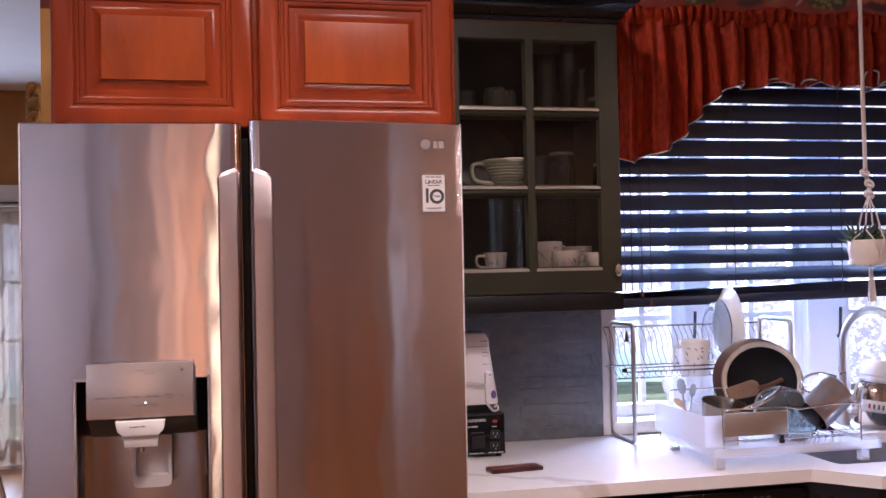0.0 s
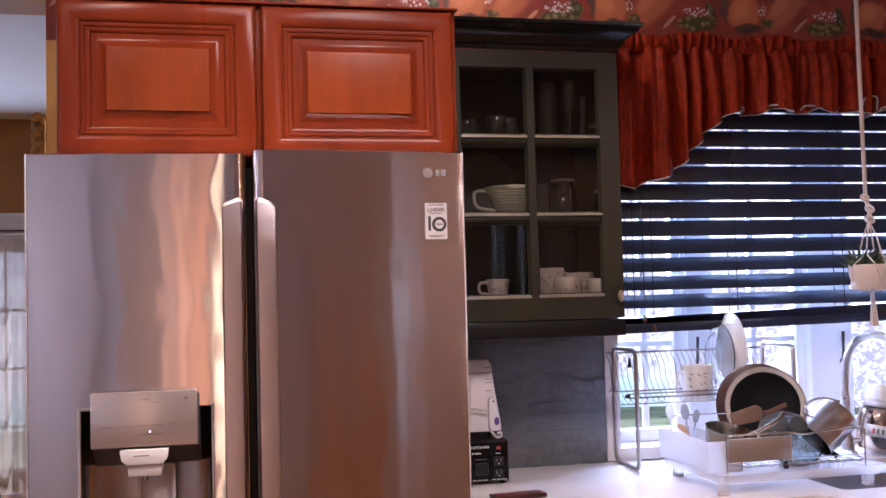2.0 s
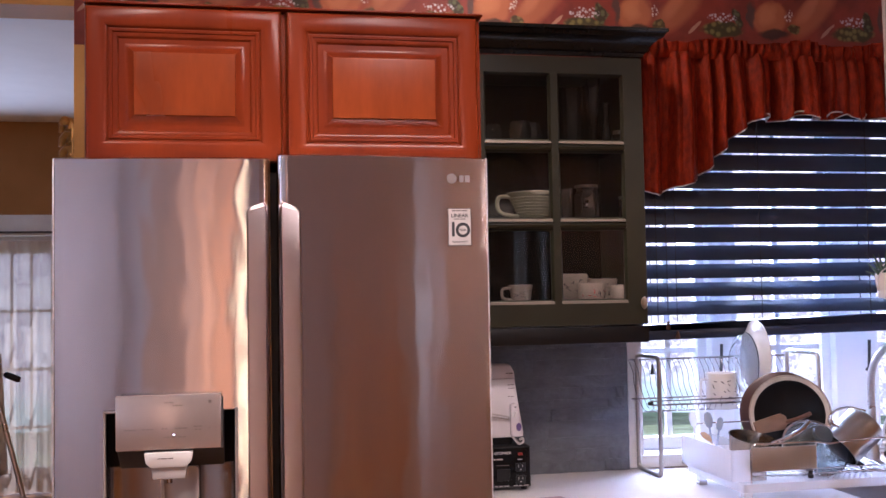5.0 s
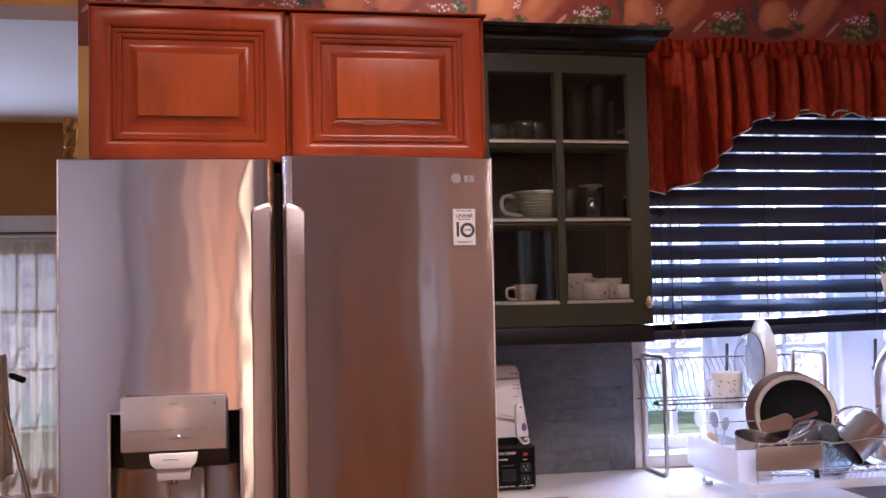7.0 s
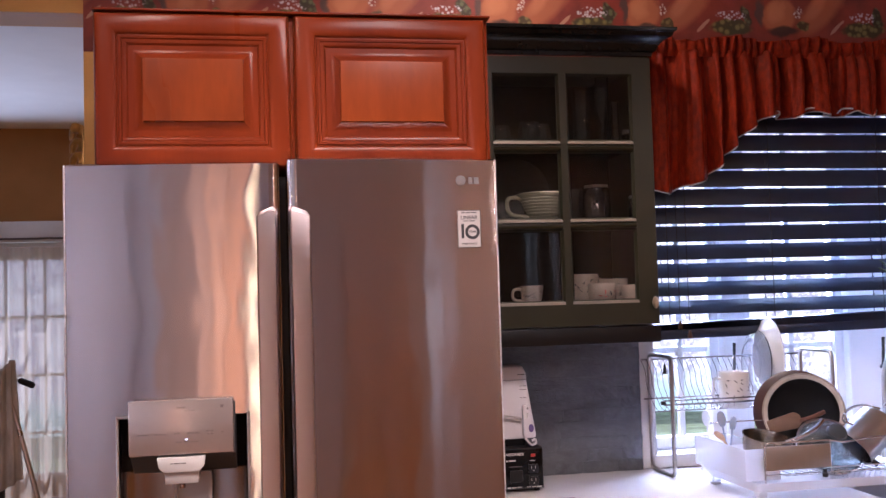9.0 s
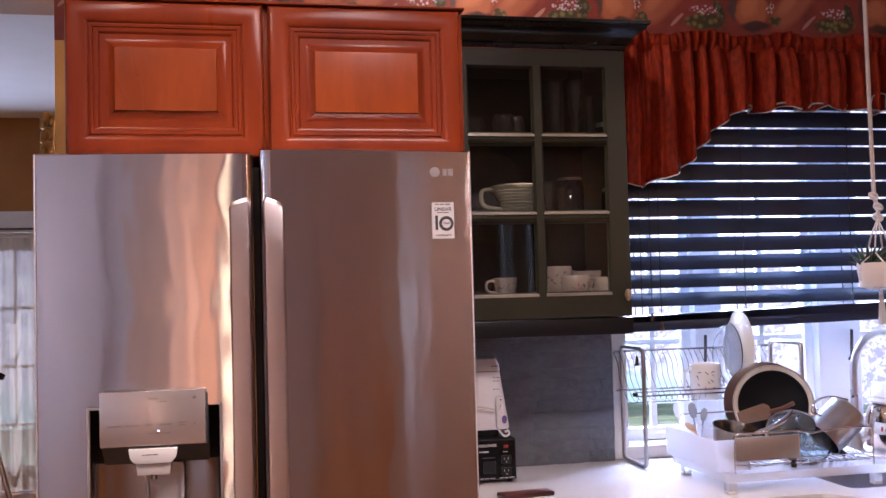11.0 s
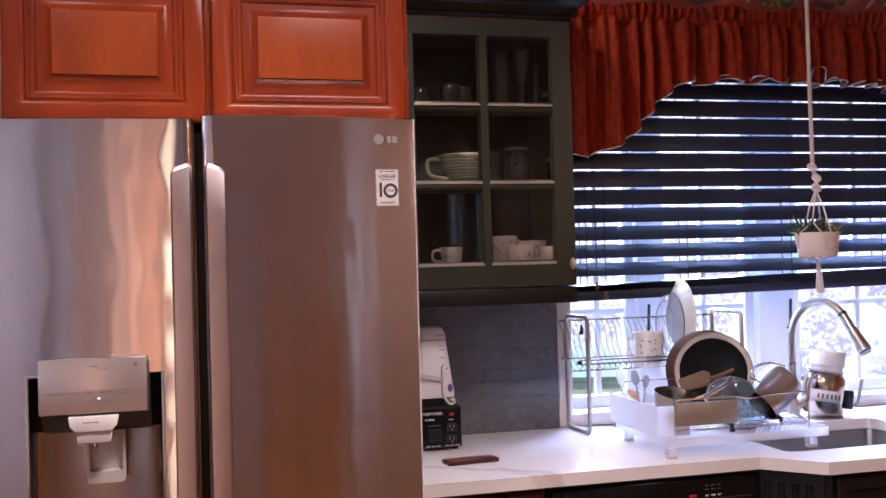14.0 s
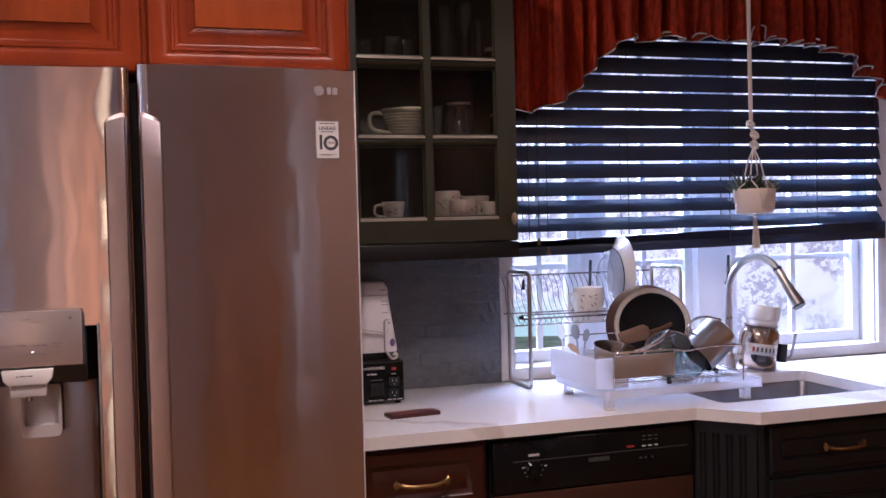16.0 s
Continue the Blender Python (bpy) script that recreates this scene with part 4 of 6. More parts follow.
    for x, z, n, h in ((-0.232, 1.255, 2, 0.003), (-0.216, 1.249, 3, 0.002), (-0.31, 1.203, 3, 0.0022), (-0.276, 1.203, 3, 0.0022), (-0.238, 1.203, 2, 0.004), (-0.212, 1.203, 3, 0.003), (-0.175, 1.206, 2, 0.0022), (-0.173, 1.2, 2, 0.0022), (-0.145, 1.203, 1, 0.0022), (-0.234, 1.186, 2, 0.0022), (-0.218, 1.186, 1, 0.004), (-0.205, 1.186, 2, 0.0022), (-0.146, 1.253, 1, 0.006)):
        bars("panel_print", (x, yp, z), [rng.uniform(0.004, 0.008) for _ in range(n)], h, GREYINK, left, 0.0015)
    part("indicator_light", box(-0.2155, -0.212, yp - 0.001, yp + 0.001, 1.191, 1.193), glow("violet_white_led", (0.85, 0.8, 1.0), 4), left, "small glowing indicator")
    bars("paddle_print", (-0.245, -0.052, 1.145), (0.004, 0.012, 0.01), 0.0018, GREYINK, left, 0.002)
    # badge and warranty sticker on the right door
    bx, bz = 0.372, 1.716
    fy = front(bx) - 0.001
    part("badge", lathe([(0.0, 0.0022), (0.0105, 0.0022), (0.0115, 0.001), (0.0115, 0.0), (0, 0)], (bx, fy + 0.001, bz), 28, tilt=pose(0, 0, 0, 90)), SILVER, right, "round chrome maker's badge")
    bars("badge_bars", (bx + 0.018, front(bx + 0.025) - 0.0005, bz - 0.0075), (0.009, 0.011), 0.015, SILVER, right, 0.003, 0.0015)
    sx0, sx1, sz0, sz1 = 0.362, 0.4135, 1.5695, 1.651
    y = front(0.388) - 0.0042
    st = part("sticker", box(sx0, sx1, y, y + 0.0015, sz0, sz1), mat("sticker_paper", (0.62, 0.58, 0.56), 0.35, bump=0.0), right, "white printed warranty sticker")
    edge = bmesh.new()
    for q in ((sx0, sx1, sz0, sz0 + 0.0012), (sx0, sx1, sz1 - 0.0012, sz1), (sx0, sx0 + 0.0012, sz0 + 0.0012, sz1 - 0.0012), (sx1 - 0.0012, sx1, sz0 + 0.0012, sz1 - 0.0012)):
        box(q[0], q[1], y - 0.0004, y, q[2], q[3], bm=edge)
    part("sticker_print", edge, INK, st)
    mx = (sx0 + sx1) / 2
    lettering("sticker_print", "LINEAR", 0.0115, (mx, y - 0.0004, 1.6345), INK, st)
    lettering("sticker_print", "1", 0.044, (mx - 0.0145, y - 0.0004, 1.6035), INK, st)
    ring = bmesh.new()
    lathe([(0.0098, -0.0003), (0.0162, -0.0003), (0.0162, 0.0003), (0.0098, 0.0003), (0.0098, -0.0003)], (mx + 0.007, y - 0.0003, 1.6035), 32, bm=ring, tilt=pose(0, 0, 0, 90))
    part("sticker_print", ring, INK, st)
    lettering("sticker_print", "YEAR", 0.0068, (mx + 0.007, y - 0.0004, 1.6035), INK, st)
    lettering("sticker_print", "WARRANTY", 0.0062, (mx, y - 0.0004, 1.5775), INK, st)
    bars("sticker_print", (mx - 0.017, y - 0.0001, 1.6445), (0.008, 0.01, 0.012), 0.002, INK, st, 0.002)
    bars("sticker_print", (mx - 0.013, y - 0.0001, 1.6265), (0.012, 0.012), 0.0018, INK, st, 0.002)


fridge()


# ---- cabinet over the refrigerator ----
RAISED = ((0.0, 0.002), (0.002, 0.010), (0.005, 0.0155), (0.011, 0.0185), (0.028, 0.0205), (0.039, 0.0185), (0.0465, 0.0145), (0.049, 0.0105), (0.0508, 0.0105), (0.0525, 0.0135), (0.0575, 0.013), (0.0595, 0.0095), (0.0615, 0.0095), (0.0675, 0.0075), (0.0715, 0.003))


def over_cabinet():
    ca = thing("wall_cabinet", "glossy cherry red wooden cabinet over the refrigerator", "cabinet", (0.02, 0.46, 1.768))
    part("body", box(-0.404, 0.466, 0.098, 0.825, 1.762, 2.098, 0.002), CHERRY, ca)
    for a, b in ((-0.407, 0.0125), (0.0205, 0.459)):
        d = part("door", nested_panel(a, b, 1.759, 2.102, 0.096, RAISED, 0.0), CHERRY, ca, "raised panel door", smooth=25)
        part("panel_bevel", nested_panel(a + 0.0712, b - 0.0712, 1.8302, 2.0308, 0.096, ((0.0, 0.0032), (0.002, 0.0015), (0.005, 0.0015), (0.013, 0.0035), (0.022, 0.008), (0.0295, 0.0128), (0.0312, 0.0128)), 0.0), CHERRY, d, "bevelled panel edge", smooth=25)
        part("panel", nested_panel(a + 0.1018, b - 0.1018, 1.8608, 2.0002, 0.096, ((0.0, 0.0128), (0.0006, 0.0165), (0.0016, 0.0178), (0.004, 0.0182)), 0.0), VENEER, d, "lighter veneered field", smooth=25)
    part("top_moulding", box(-0.409, 0.47, 0.075, 0.2, 2.1025, 2.108, 0.002), CHERRY, ca)


over_cabinet()


# ---- glazed cabinet ----
# pale colour of the added strips that imitate light caught under each pane
BEAD = mat("pale_highlight_strip", (0.24, 0.21, 0.17), 0.3, vary=0.2, scale=8)

def glazed_cabinet():
    gc = thing("glazed_cabinet", "dark olive wall cabinet with a six pane glass door", "cabinet", (0.77, 0.66, 1.325))
    Y0 = 0.493
    x0, x1 = 0.478, 1.032
    part("body", box(x0, x0 + 0.018, Y0 + 0.022, YW - 0.001, 1.37, 2.125), OLIVE, gc)
    part("body", box(x1 - 0.02, x1 - 0.002, Y0 + 0.022, YW - 0.001, 1.37, 2.125), OLIVE, gc)
    part("back", box(x0 + 0.018, x1 - 0.02, YW - 0.012, YW - 0.002, 1.388, 2.107), CABIN, gc)
    part("body", box(x0 + 0.018, x1 - 0.02, Y0 + 0.022, YW - 0.001, 1.37, 1.388), OLIVE, gc)
    part("body", box(x0 + 0.018, x1 - 0.02, Y0 + 0.022, YW - 0.001, 2.107, 2.125), OLIVE, gc)
    for z in (1.669, 1.886):
        part("shelf", box(x0 + 0.019, x1 - 0.021, Y0 + 0.03, YW - 0.013, z - 0.008, z, 0.001), mat("green_edged_glass", (0.05, 0.075, 0.055), 0.12, bump=0.0), gc, "dark glass shelf with a greenish edge")
    # rail coloured near-black to paint in the shade below the olive door
    part("light_rail", box(x0, x1, Y0 + 0.004, Y0 + 0.024, 1.322, 1.3685, 0.003), BLACKWOOD, gc)
    part("light_rail", box(x1 - 0.022, x1, Y0 + 0.0245, YW - 0.001, 1.322, 1.3685, 0.003), BLACKWOOD, gc)
    # crown, mitred round the corner
    bm = bmesh.new()
    prof = [(0.0, 0.0), (0.012, 0.0), (0.014, 0.01), (0.021, 0.013), (0.025, 0.024), (0.039, 0.04), (0.057, 0.048), (0.061, 0.058), (0.067, 0.061), (0.068, 0.07), (0.0, 0.071)]
    rings = []
    for sx, sy in ((0, 0), (1, 0), (1, 1)):
        px_ = x0 - 0.01 if sx == 0 else x1 - 0.01
        rings.append([bm.verts.new(((px_ + o) if sx else px_, (Y0 + 0.012 - o) if sy == 0 else YW - 0.001, 2.1255 + h)) for o, h in prof])
    for p, q in zip(rings, rings[1:]):
        for k in range(len(prof)):
            bm.faces.new((p[k], p[(k + 1) % len(prof)], q[(k + 1) % len(prof)], q[k]))
    bm.faces.new(rings[0]), bm.faces.new(rings[-1])
    part("crown_moulding", bm, CROWNM, gc, "stepped dark crown moulding", smooth=30)
    # door
    dz0, dz1 = 1.3725, 2.122
    dx0, dx1 = 0.492, 1.028
    px0, px1, mxa, mxb = 0.568, 0.971, 0.7585, 0.7785
    d = bmesh.new()
    fl = [[d.verts.new((x, yy, z)) for x, z in q] for yy, q in (
        (Y0 + 0.02, ((dx0, dz0), (dx1, dz0), (dx1, dz1), (dx0, dz1))), (Y0 + 0.0015, ((dx0, dz0), (dx1, dz0), (dx1, dz1), (dx0, dz1))),
        (Y0, ((dx0 + 0.0015, dz0 + 0.0015), (dx1 - 0.0015, dz0 + 0.0015), (dx1 - 0.0015, dz1 - 0.0015), (dx0 + 0.0015, dz1 - 0.0015))),
        (Y0, ((px0, 1.434), (px1, 1.434), (px1, 2.074), (px0, 2.074))), (Y0 + 0.02, ((px0, 1.434), (px1, 1.434), (px1, 2.074), (px0, 2.074))))]
    for p, q in zip(fl, fl[1:] + fl[:1]):
        for k in range(4):
            d.faces.new((p[k], p[(k + 1) % 4], q[(k + 1) % 4], q[k]))
    door = part("door", d, OLIVE, gc, "olive framed door")
    part("muntin", prism([(mxa, Y0 + 0.016), (mxa, Y0 + 0.001), (mxb, Y0 + 0.001), (mxb, Y0 + 0.016)], 1.434, 2.074, "z"), OLIVE, door)
    for z in (1.651, 1.868):
        for a, b in ((px0, mxa), (mxb, px1)):
            part("muntin", prism([(Y0 + 0.016, z - 0.01), (Y0 + 0.004, z - 0.007), (Y0 + 0.001, z), (Y0 + 0.004, z + 0.007), (Y0 + 0.016, z + 0.01)], a, b, "x"), OLIVE, door)
    # sloped beads round each pane catch the light
    zr = (1.434, 1.641, 1.661, 1.858, 1.878, 2.074)
    for a, b in ((px0, mxa), (mxb, px1)):
        for z0, z1 in zip(zr[::2], zr[1::2]):
            bm = bmesh.new()
            o = [bm.verts.new(p) for p in ((a, Y0 + 0.001, z0), (b, Y0 + 0.001, z0), (b, Y0 + 0.001, z1), (a, Y0 + 0.001, z1))]
            i = [bm.verts.new(p) for p in ((a + 0.006, Y0 + 0.007, z0 + 0.011), (b - 0.006, Y0 + 0.007, z0 + 0.011), (b - 0.006, Y0 + 0.011, z1 - 0.006), (a + 0.006, Y0 + 0.011, z1 - 0.006))]
            r = [bm.verts.new((v.co.x, Y0 + 0.017, v.co.z)) for v in i]
            q = [bm.verts.new((v.co.x, Y0 + 0.017, v.co.z)) for v in o]
            for u, w in ((o, i), (i, r), (r, q), (q, o)):
                for k in range(4):
                    bm.faces.new((u[k], u[(k + 1) % 4], w[(k + 1) % 4], w[k]))
            part("glazing_bead", bm, OLIVE, door)
            part("pane_highlight", prism([(Y0 - 0.002, z0 - 0.001), (Y0 + 0.002, z0 + 0.006), (Y0 + 0.009, z0 + 0.009), (Y0 + 0.009, z0 - 0.001)], a + 0.001, b - 0.001, "x"), BEAD, door, "pale strip painted as the highlight under the pane")
            p = part("pane", box(a + 0.004, b - 0.004, Y0 + 0.012, Y0 + 0.015, z0 + 0.004, z1 - 0.004), CABPANE, door)
            p.visible_shadow = False
    k = lathe([(0.0, 0.026), (0.006, 0.025), (0.0105, 0.02), (0.0115, 0.015), (0.009, 0.009), (0.005, 0.006), (0.005, 0.0), (0, 0)], (1.011, Y0, 1.432), 20, tilt=pose(0, 0, 0, 90) @ Matrix.Diagonal((0.8, 1.5, 1, 1)))
    part("knob", k, mat("worn_bronze_knob", (0.42, 0.33, 0.22), 0.35, 0.5, vary=0.2), door, "oval worn bronze knob")


glazed_cabinet()


# ---- worktop, sink and base units ----
CT = 0.914


def worktop():
    wt = thing("worktop", "white quartz worktop with faint veins and a stepped front", "worktop", (1.8, 0.5, CT - 0.032))
    bm = bmesh.new()
    outer = [(0.458, 0.182), (1.40, 0.182), (1.515, 0.056), (3.298, 0.056), (3.298, YW - 0.001), (0.458, YW - 0.001)]
    hole = [(p.x, p.y) for p in rounded([(1.50, 0.208, 0), (2.058, 0.208, 0), (2.058, 0.6, 0), (1.50, 0.6, 0)], 0.03, 4)]
    es = []
    for loop in (outer, hole):
        vs = [bm.verts.new((x, y, CT)) for x, y in loop]
        es += [bm.edges.new((vs[i], vs[(i + 1) % len(vs)])) for i in range(len(vs))]
    bmesh.ops.triangle_fill(bm, use_beauty=True, edges=es)
    out = bmesh.ops.extrude_face_region(bm, geom=list(bm.faces))
    for v in [g for g in out["geom"] if isinstance(g, bmesh.types.BMVert)]:
        v.co.z = CT - 0.032
    part("slab", bm, QUARTZ, wt)
    si = thing("sink", "undermounted stainless steel sink below the window", "sink", (1.78, 0.4, 0.7))
    bm = bmesh.new()
    loops = []
    for inset, z in ((-0.025, 0.8805), (-0.004, 0.8805), (0.0, 0.872), (0.012, 0.71), (0.04, 0.695)):
        loops.append([bm.verts.new((p.x, p.y, z)) for p in rounded([(1.50 + inset, 0.208 + inset, 0), (2.058 - inset, 0.208 + inset, 0), (2.058 - inset, 0.6 - inset, 0), (1.50 + inset, 0.6 - inset, 0)], 0.035, 5)])
    for a, b in zip(loops, loops[1:]):
        for k in range(len(a)):
            bm.faces.new((a[k], a[(k + 1) % len(a)], b[(k + 1) % len(a)], b[k]))
    bm.faces.new(loops[-1])
    part("bowl", bm, mat("dull_sink_steel", (0.3, 0.3, 0.32), 0.36, 1.0, vary=0.1, fine=200, bump=0.02), si, smooth=50)
    part("drain", lathe([(0.0, 0.002), (0.03, 0.002), (0.042, 0.004), (0.045, 0.0), (0.0, 0.0)], (1.78, 0.4, 0.695), 24), CHROME, si)


worktop()


def shell_pull(parent, x, y, z, w):
    """An aged brass pull with shell-shaped ends."""
    bm = tube(rounded([(x - w / 2 + 0.01, y - 0.016, z), (x - w / 4, y - 0.026, z - 0.004), (x + w / 4, y - 0.026, z - 0.004), (x + w / 2 - 0.01, y - 0.016, z)], 0.02, 4, False), 0.0048, 8, taper=None)
    for s in (-1, 1):
        cx = x + s * (w / 2 - 0.006)
        for k in range(-2, 3):
            tube([(cx, y - 0.012, z), (cx + s * 0.013 * math.cos(k * 0.45), y - 0.006, z + 0.012 * math.sin(k * 0.45))], 0.0036, 6, bm=bm)
        tube([(cx, y, z), (cx, y - 0.017, z)], 0.005, 8, bm=bm)
    return part("handle", bm, BRASS, parent, "aged brass shell-ended pull", smooth=50)


SHALLOW = ((0.0, 0.003), (0.003, 0.014), (0.008, 0.018), (0.05, 0.018), (0.054, 0.013), (0.058, 0.015), (0.063, 0.008), (0.066, 0.008), (0.08, 0.014))


def base_units():
    bu = thing("drawer_unit", "dark red stained base unit with a drawer", "cabinet", (0.64, 0.5, 0))
    part("body", box(0.46, 0.815, 0.216, 0.80, 0.1, 0.879, 0.002), REDWOOD, bu)
    dr = part("drawer_front", nested_panel(0.468, 0.808, 0.71, 0.872, 0.214, ((0.0, 0.003), (0.003, 0.014), (0.008, 0.018), (0.035, 0.018), (0.04, 0.013), (0.05, 0.009), (0.062, 0.014)), 0.0), REDWOOD, bu)
    part("door", nested_panel(0.468, 0.808, 0.11, 0.70, 0.214, SHALLOW, 0.0), REDWOOD, bu)
    part("plinth", box(0.46, 0.815, 0.27, 0.80, 0.0, 0.099), BLACKWOOD, bu)
    shell_pull(dr, 0.638, 0.197, 0.789, 0.13)
    dw = thing("dishwasher", "black built-in dishwasher with a control strip", "dishwasher", (1.12, 0.5, 0))
    part("body", box(0.825, 1.40, 0.222, 0.80, 0.02, 0.876), BLACK, dw)
    cp = part("control_panel", box(0.827, 1.40, 0.196, 0.222, 0.735, 0.868, 0.004), BLACKGLOSS, dw, "glossy black control strip")
    part("groove", box(0.88, 1.38, 0.1945, 0.196, 0.813, 0.8155), DARKGREY, cp)
    part("door", box(0.827, 1.40, 0.198, 0.222, 0.1, 0.732, 0.004), mat("brown_black_steel", (0.09, 0.04, 0.025), 0.35, 0.7, vary=0.1), dw, "dark brown metal door")
    kn = lathe([(0.0, 0.018), (0.014, 0.018), (0.0165, 0.014), (0.0165, 0.003), (0.02, 0.0), (0, 0)], (0.936, 0.196, 0.789), 28, tilt=pose(0, 0, 0, 90))
    part("dial", kn, BLACKGLOSS, cp, "round black programme dial")
    bm = bmesh.new()
    for k in range(9):
        a = radians(-130 + 32 * k)
        box(0.936 + 0.024 * math.sin(a) - 0.001, 0.936 + 0.024 * math.sin(a) + 0.001, 0.1955, 0.196, 0.789 + 0.024 * math.cos(a) - 0.001, 0.789 + 0.024 * math.cos(a) + 0.001, bm=bm)
    part("dial_print", bm, PALE, cp)
    part("maker_bars", box(0.922, 0.952, 0.1952, 0.196, 0.825, 0.831), PALE, cp)
    for r, z in enumerate((0.848, 0.838, 0.821)):
        bars("button_print", (1.246, 0.196, z), (0.01, 0.012, 0.01), 0.0022 + 0.0022 * (r == 2), PALE if r == 2 else GREYINK, cp, 0.007)
    for x in (1.24, 1.255, 1.275):
        part("button", box(x - 0.004, x + 0.004, 0.1935, 0.196, 0.79, 0.795, 0.001), DARKGREY, cp)
    bars("button_print", (1.2, 0.196, 0.822), (0.022,), 0.006, REDINK, cp)
    bars("button_print", (0.903, 0.196, 0.797), (0.008,), 0.002, PALE, cp)
    bars("button_print", (0.965, 0.196, 0.797), (0.008,), 0.002, PALE, cp)
    part("display", box(1.09, 1.15, 0.1953, 0.196, 0.795, 0.806), DARKGREY, cp)
    # fluted corner pilaster on the slant
    pi = thing("corner_pilaster", "black painted fluted pilaster on the slanted corner", "pilaster", (1.47, 0.16, 0))
    a, b = Vector((1.405, 0.222, 0)), Vector((1.525, 0.092, 0))
    t = (b - a).normalized()
    nrm = Vector((t.y, -t.x, 0))
    ln = (b - a).length
    prof, flutes = [(0, 0)], 4
    for k in range(flutes):
        c = ln * (0.2 + 0.6 * k / (flutes - 1))
        prof += [(c - 0.009, 0.0), (c - 0.006, -0.006), (c, -0.008), (c + 0.006, -0.006), (c + 0.009, 0.0)]
    prof += [(ln, 0)]
    out = [tuple((a + t * s + nrm * (d + 0.0))[:2]) for s, d in prof] + [(1.525, 0.3), (1.405, 0.3)]
    part("shaft", prism(out, 0.1, 0.845, "z"), BLACKWOOD, pi)
    part("cap", prism([tuple((a + nrm * 0.006 - t * 0.004)[:2]), tuple((b + nrm * 0.006 + t * 0.004)[:2]), (1.525, 0.3), (1.405, 0.3)], 0.846, 0.88, "z"), BLACKWOOD, pi)
    part("plinth", prism([tuple((a + nrm * 0.006)[:2]), tuple((b + nrm * 0.006)[:2]), (1.525, 0.3), (1.405, 0.3)], 0.0, 0.099, "z"), BLACKWOOD, pi)
    su = thing("sink_unit", "black painted sink base unit with panelled fronts", "cabinet", (2.1, 0.5, 0))
    part("body", box(1.53, 3.29, 0.092, 0.128, 0.1, 0.879, 0.002), BLACKWOOD, su)
    part("body", box(1.53, 3.29, 0.128, 0.80, 0.1, 0.66), BLACKWOOD, su)
    part("plinth", box(1.53, 3.29, 0.14, 0.80, 0.0, 0.099), BLACKWOOD, su)
    for a, b in ((1.55, 1.985), (2.0, 2.435), (2.45, 2.885)):
        f = part("drawer_front", nested_panel(a, b, 0.742, 0.872, 0.09, ((0.0, 0.003), (0.003, 0.014), (0.008, 0.018), (0.034, 0.018), (0.038, 0.01), (0.042, 0.01), (0.046, 0.014)), 0.0), BLACKWOOD, su, "black panelled drawer front")
        shell_pull(f, (a + b) / 2 + 0.014, 0.073, 0.803, 0.12)
        g = part("door", nested_panel(a, b, 0.115, 0.73, 0.09, SHALLOW, 0.0), BLACKWOOD, su, "black panelled door")
        part("knob", lathe([(0.0, 0.024), (0.009, 0.023), (0.012, 0.017), (0.006, 0.008), (0.006, 0.0), (0, 0)], (b - 0.05, 0.073, 0.7), 16, tilt=pose(0, 0, 0, 90)), BRASS, g)


base_units()
# ceiling fixtures behind and above the camera; the two rearmost are added, unseen
for x, y in ((0.42, -1.0), (-3.1, -3.8), (2.95, -4.0)):
    cl = thing("ceiling_lamp", "round warm white ceiling lamp with a brass ring", "lamp", (x, y, 2.75), "ceiling lamps")
    part("ring", lathe([(0.17, -0.06), (0.19, -0.05), (0.19, 0.0), (0.0, 0.0)], (x, y, 2.75), 32), BRASS, cl)
    part("diffuser", lathe([(0.0, -0.075), (0.1, -0.072), (0.165, -0.055), (0.17, -0.05)], (x, y, 2.75), 32), glow("warm_lamp_glass", (1.0, 0.78, 0.55), 3), cl)
for x, y in ((0.6, 0.3), (-0.5, -0.8)):
    gl_ = thing("ceiling_spot", "small round brass ceiling spot lamp", "lamp", (x, y, 2.75), "ceiling spots")
    part("ring", lathe([(0.062, -0.05), (0.075, -0.045), (0.08, 0.0), (0.0, 0.0)], (x, y, 2.75), 28), BRASS, gl_)
    part("diffuser", lathe([(0.0, -0.054), (0.04, -0.052), (0.0615, -0.046)], (x, y, 2.75), 28), glow("warm_spot_glass", (1.0, 0.78, 0.55), 6), gl_)
# unseen tan upright louvres, added behind the lamps of the warm reflected band
vb = thing("reflected_louvres", "added tan louvres behind the lamps of the reflected band", "blind", (-1.04, -4.95, 2.3))
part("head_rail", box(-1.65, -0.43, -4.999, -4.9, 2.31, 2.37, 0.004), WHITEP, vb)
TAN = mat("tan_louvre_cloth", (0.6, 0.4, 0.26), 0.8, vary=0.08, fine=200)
for x, wide, watts, tint in TAN_BANDS:
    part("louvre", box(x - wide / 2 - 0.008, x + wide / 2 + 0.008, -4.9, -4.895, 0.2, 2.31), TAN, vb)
# unseen sideboard, added so the lower right door mirrors something orange
sb = thing("sideboard", "added honey brown sideboard for the orange reflection in the door", "sideboard", (1.25, -4.75, 0))
part("body", box(0.8, 1.7, -4.98, -4.54, 0.06, 1.18, 0.004), HONEY, sb)
part("top", box(0.78, 1.72, -4.99, -4.52, 1.181, 1.21, 0.004), HONEY, sb)
for x in (0.82, 1.26):
    part("door", box(x, x + 0.42, -4.5395, -4.522, 0.1, 1.15, 0.004), HONEY, sb)
for x in (0.83, 1.61):
    part("foot", box(x, x + 0.06, -4.9, -4.6, 0.0, 0.0595), HONEY, sb)
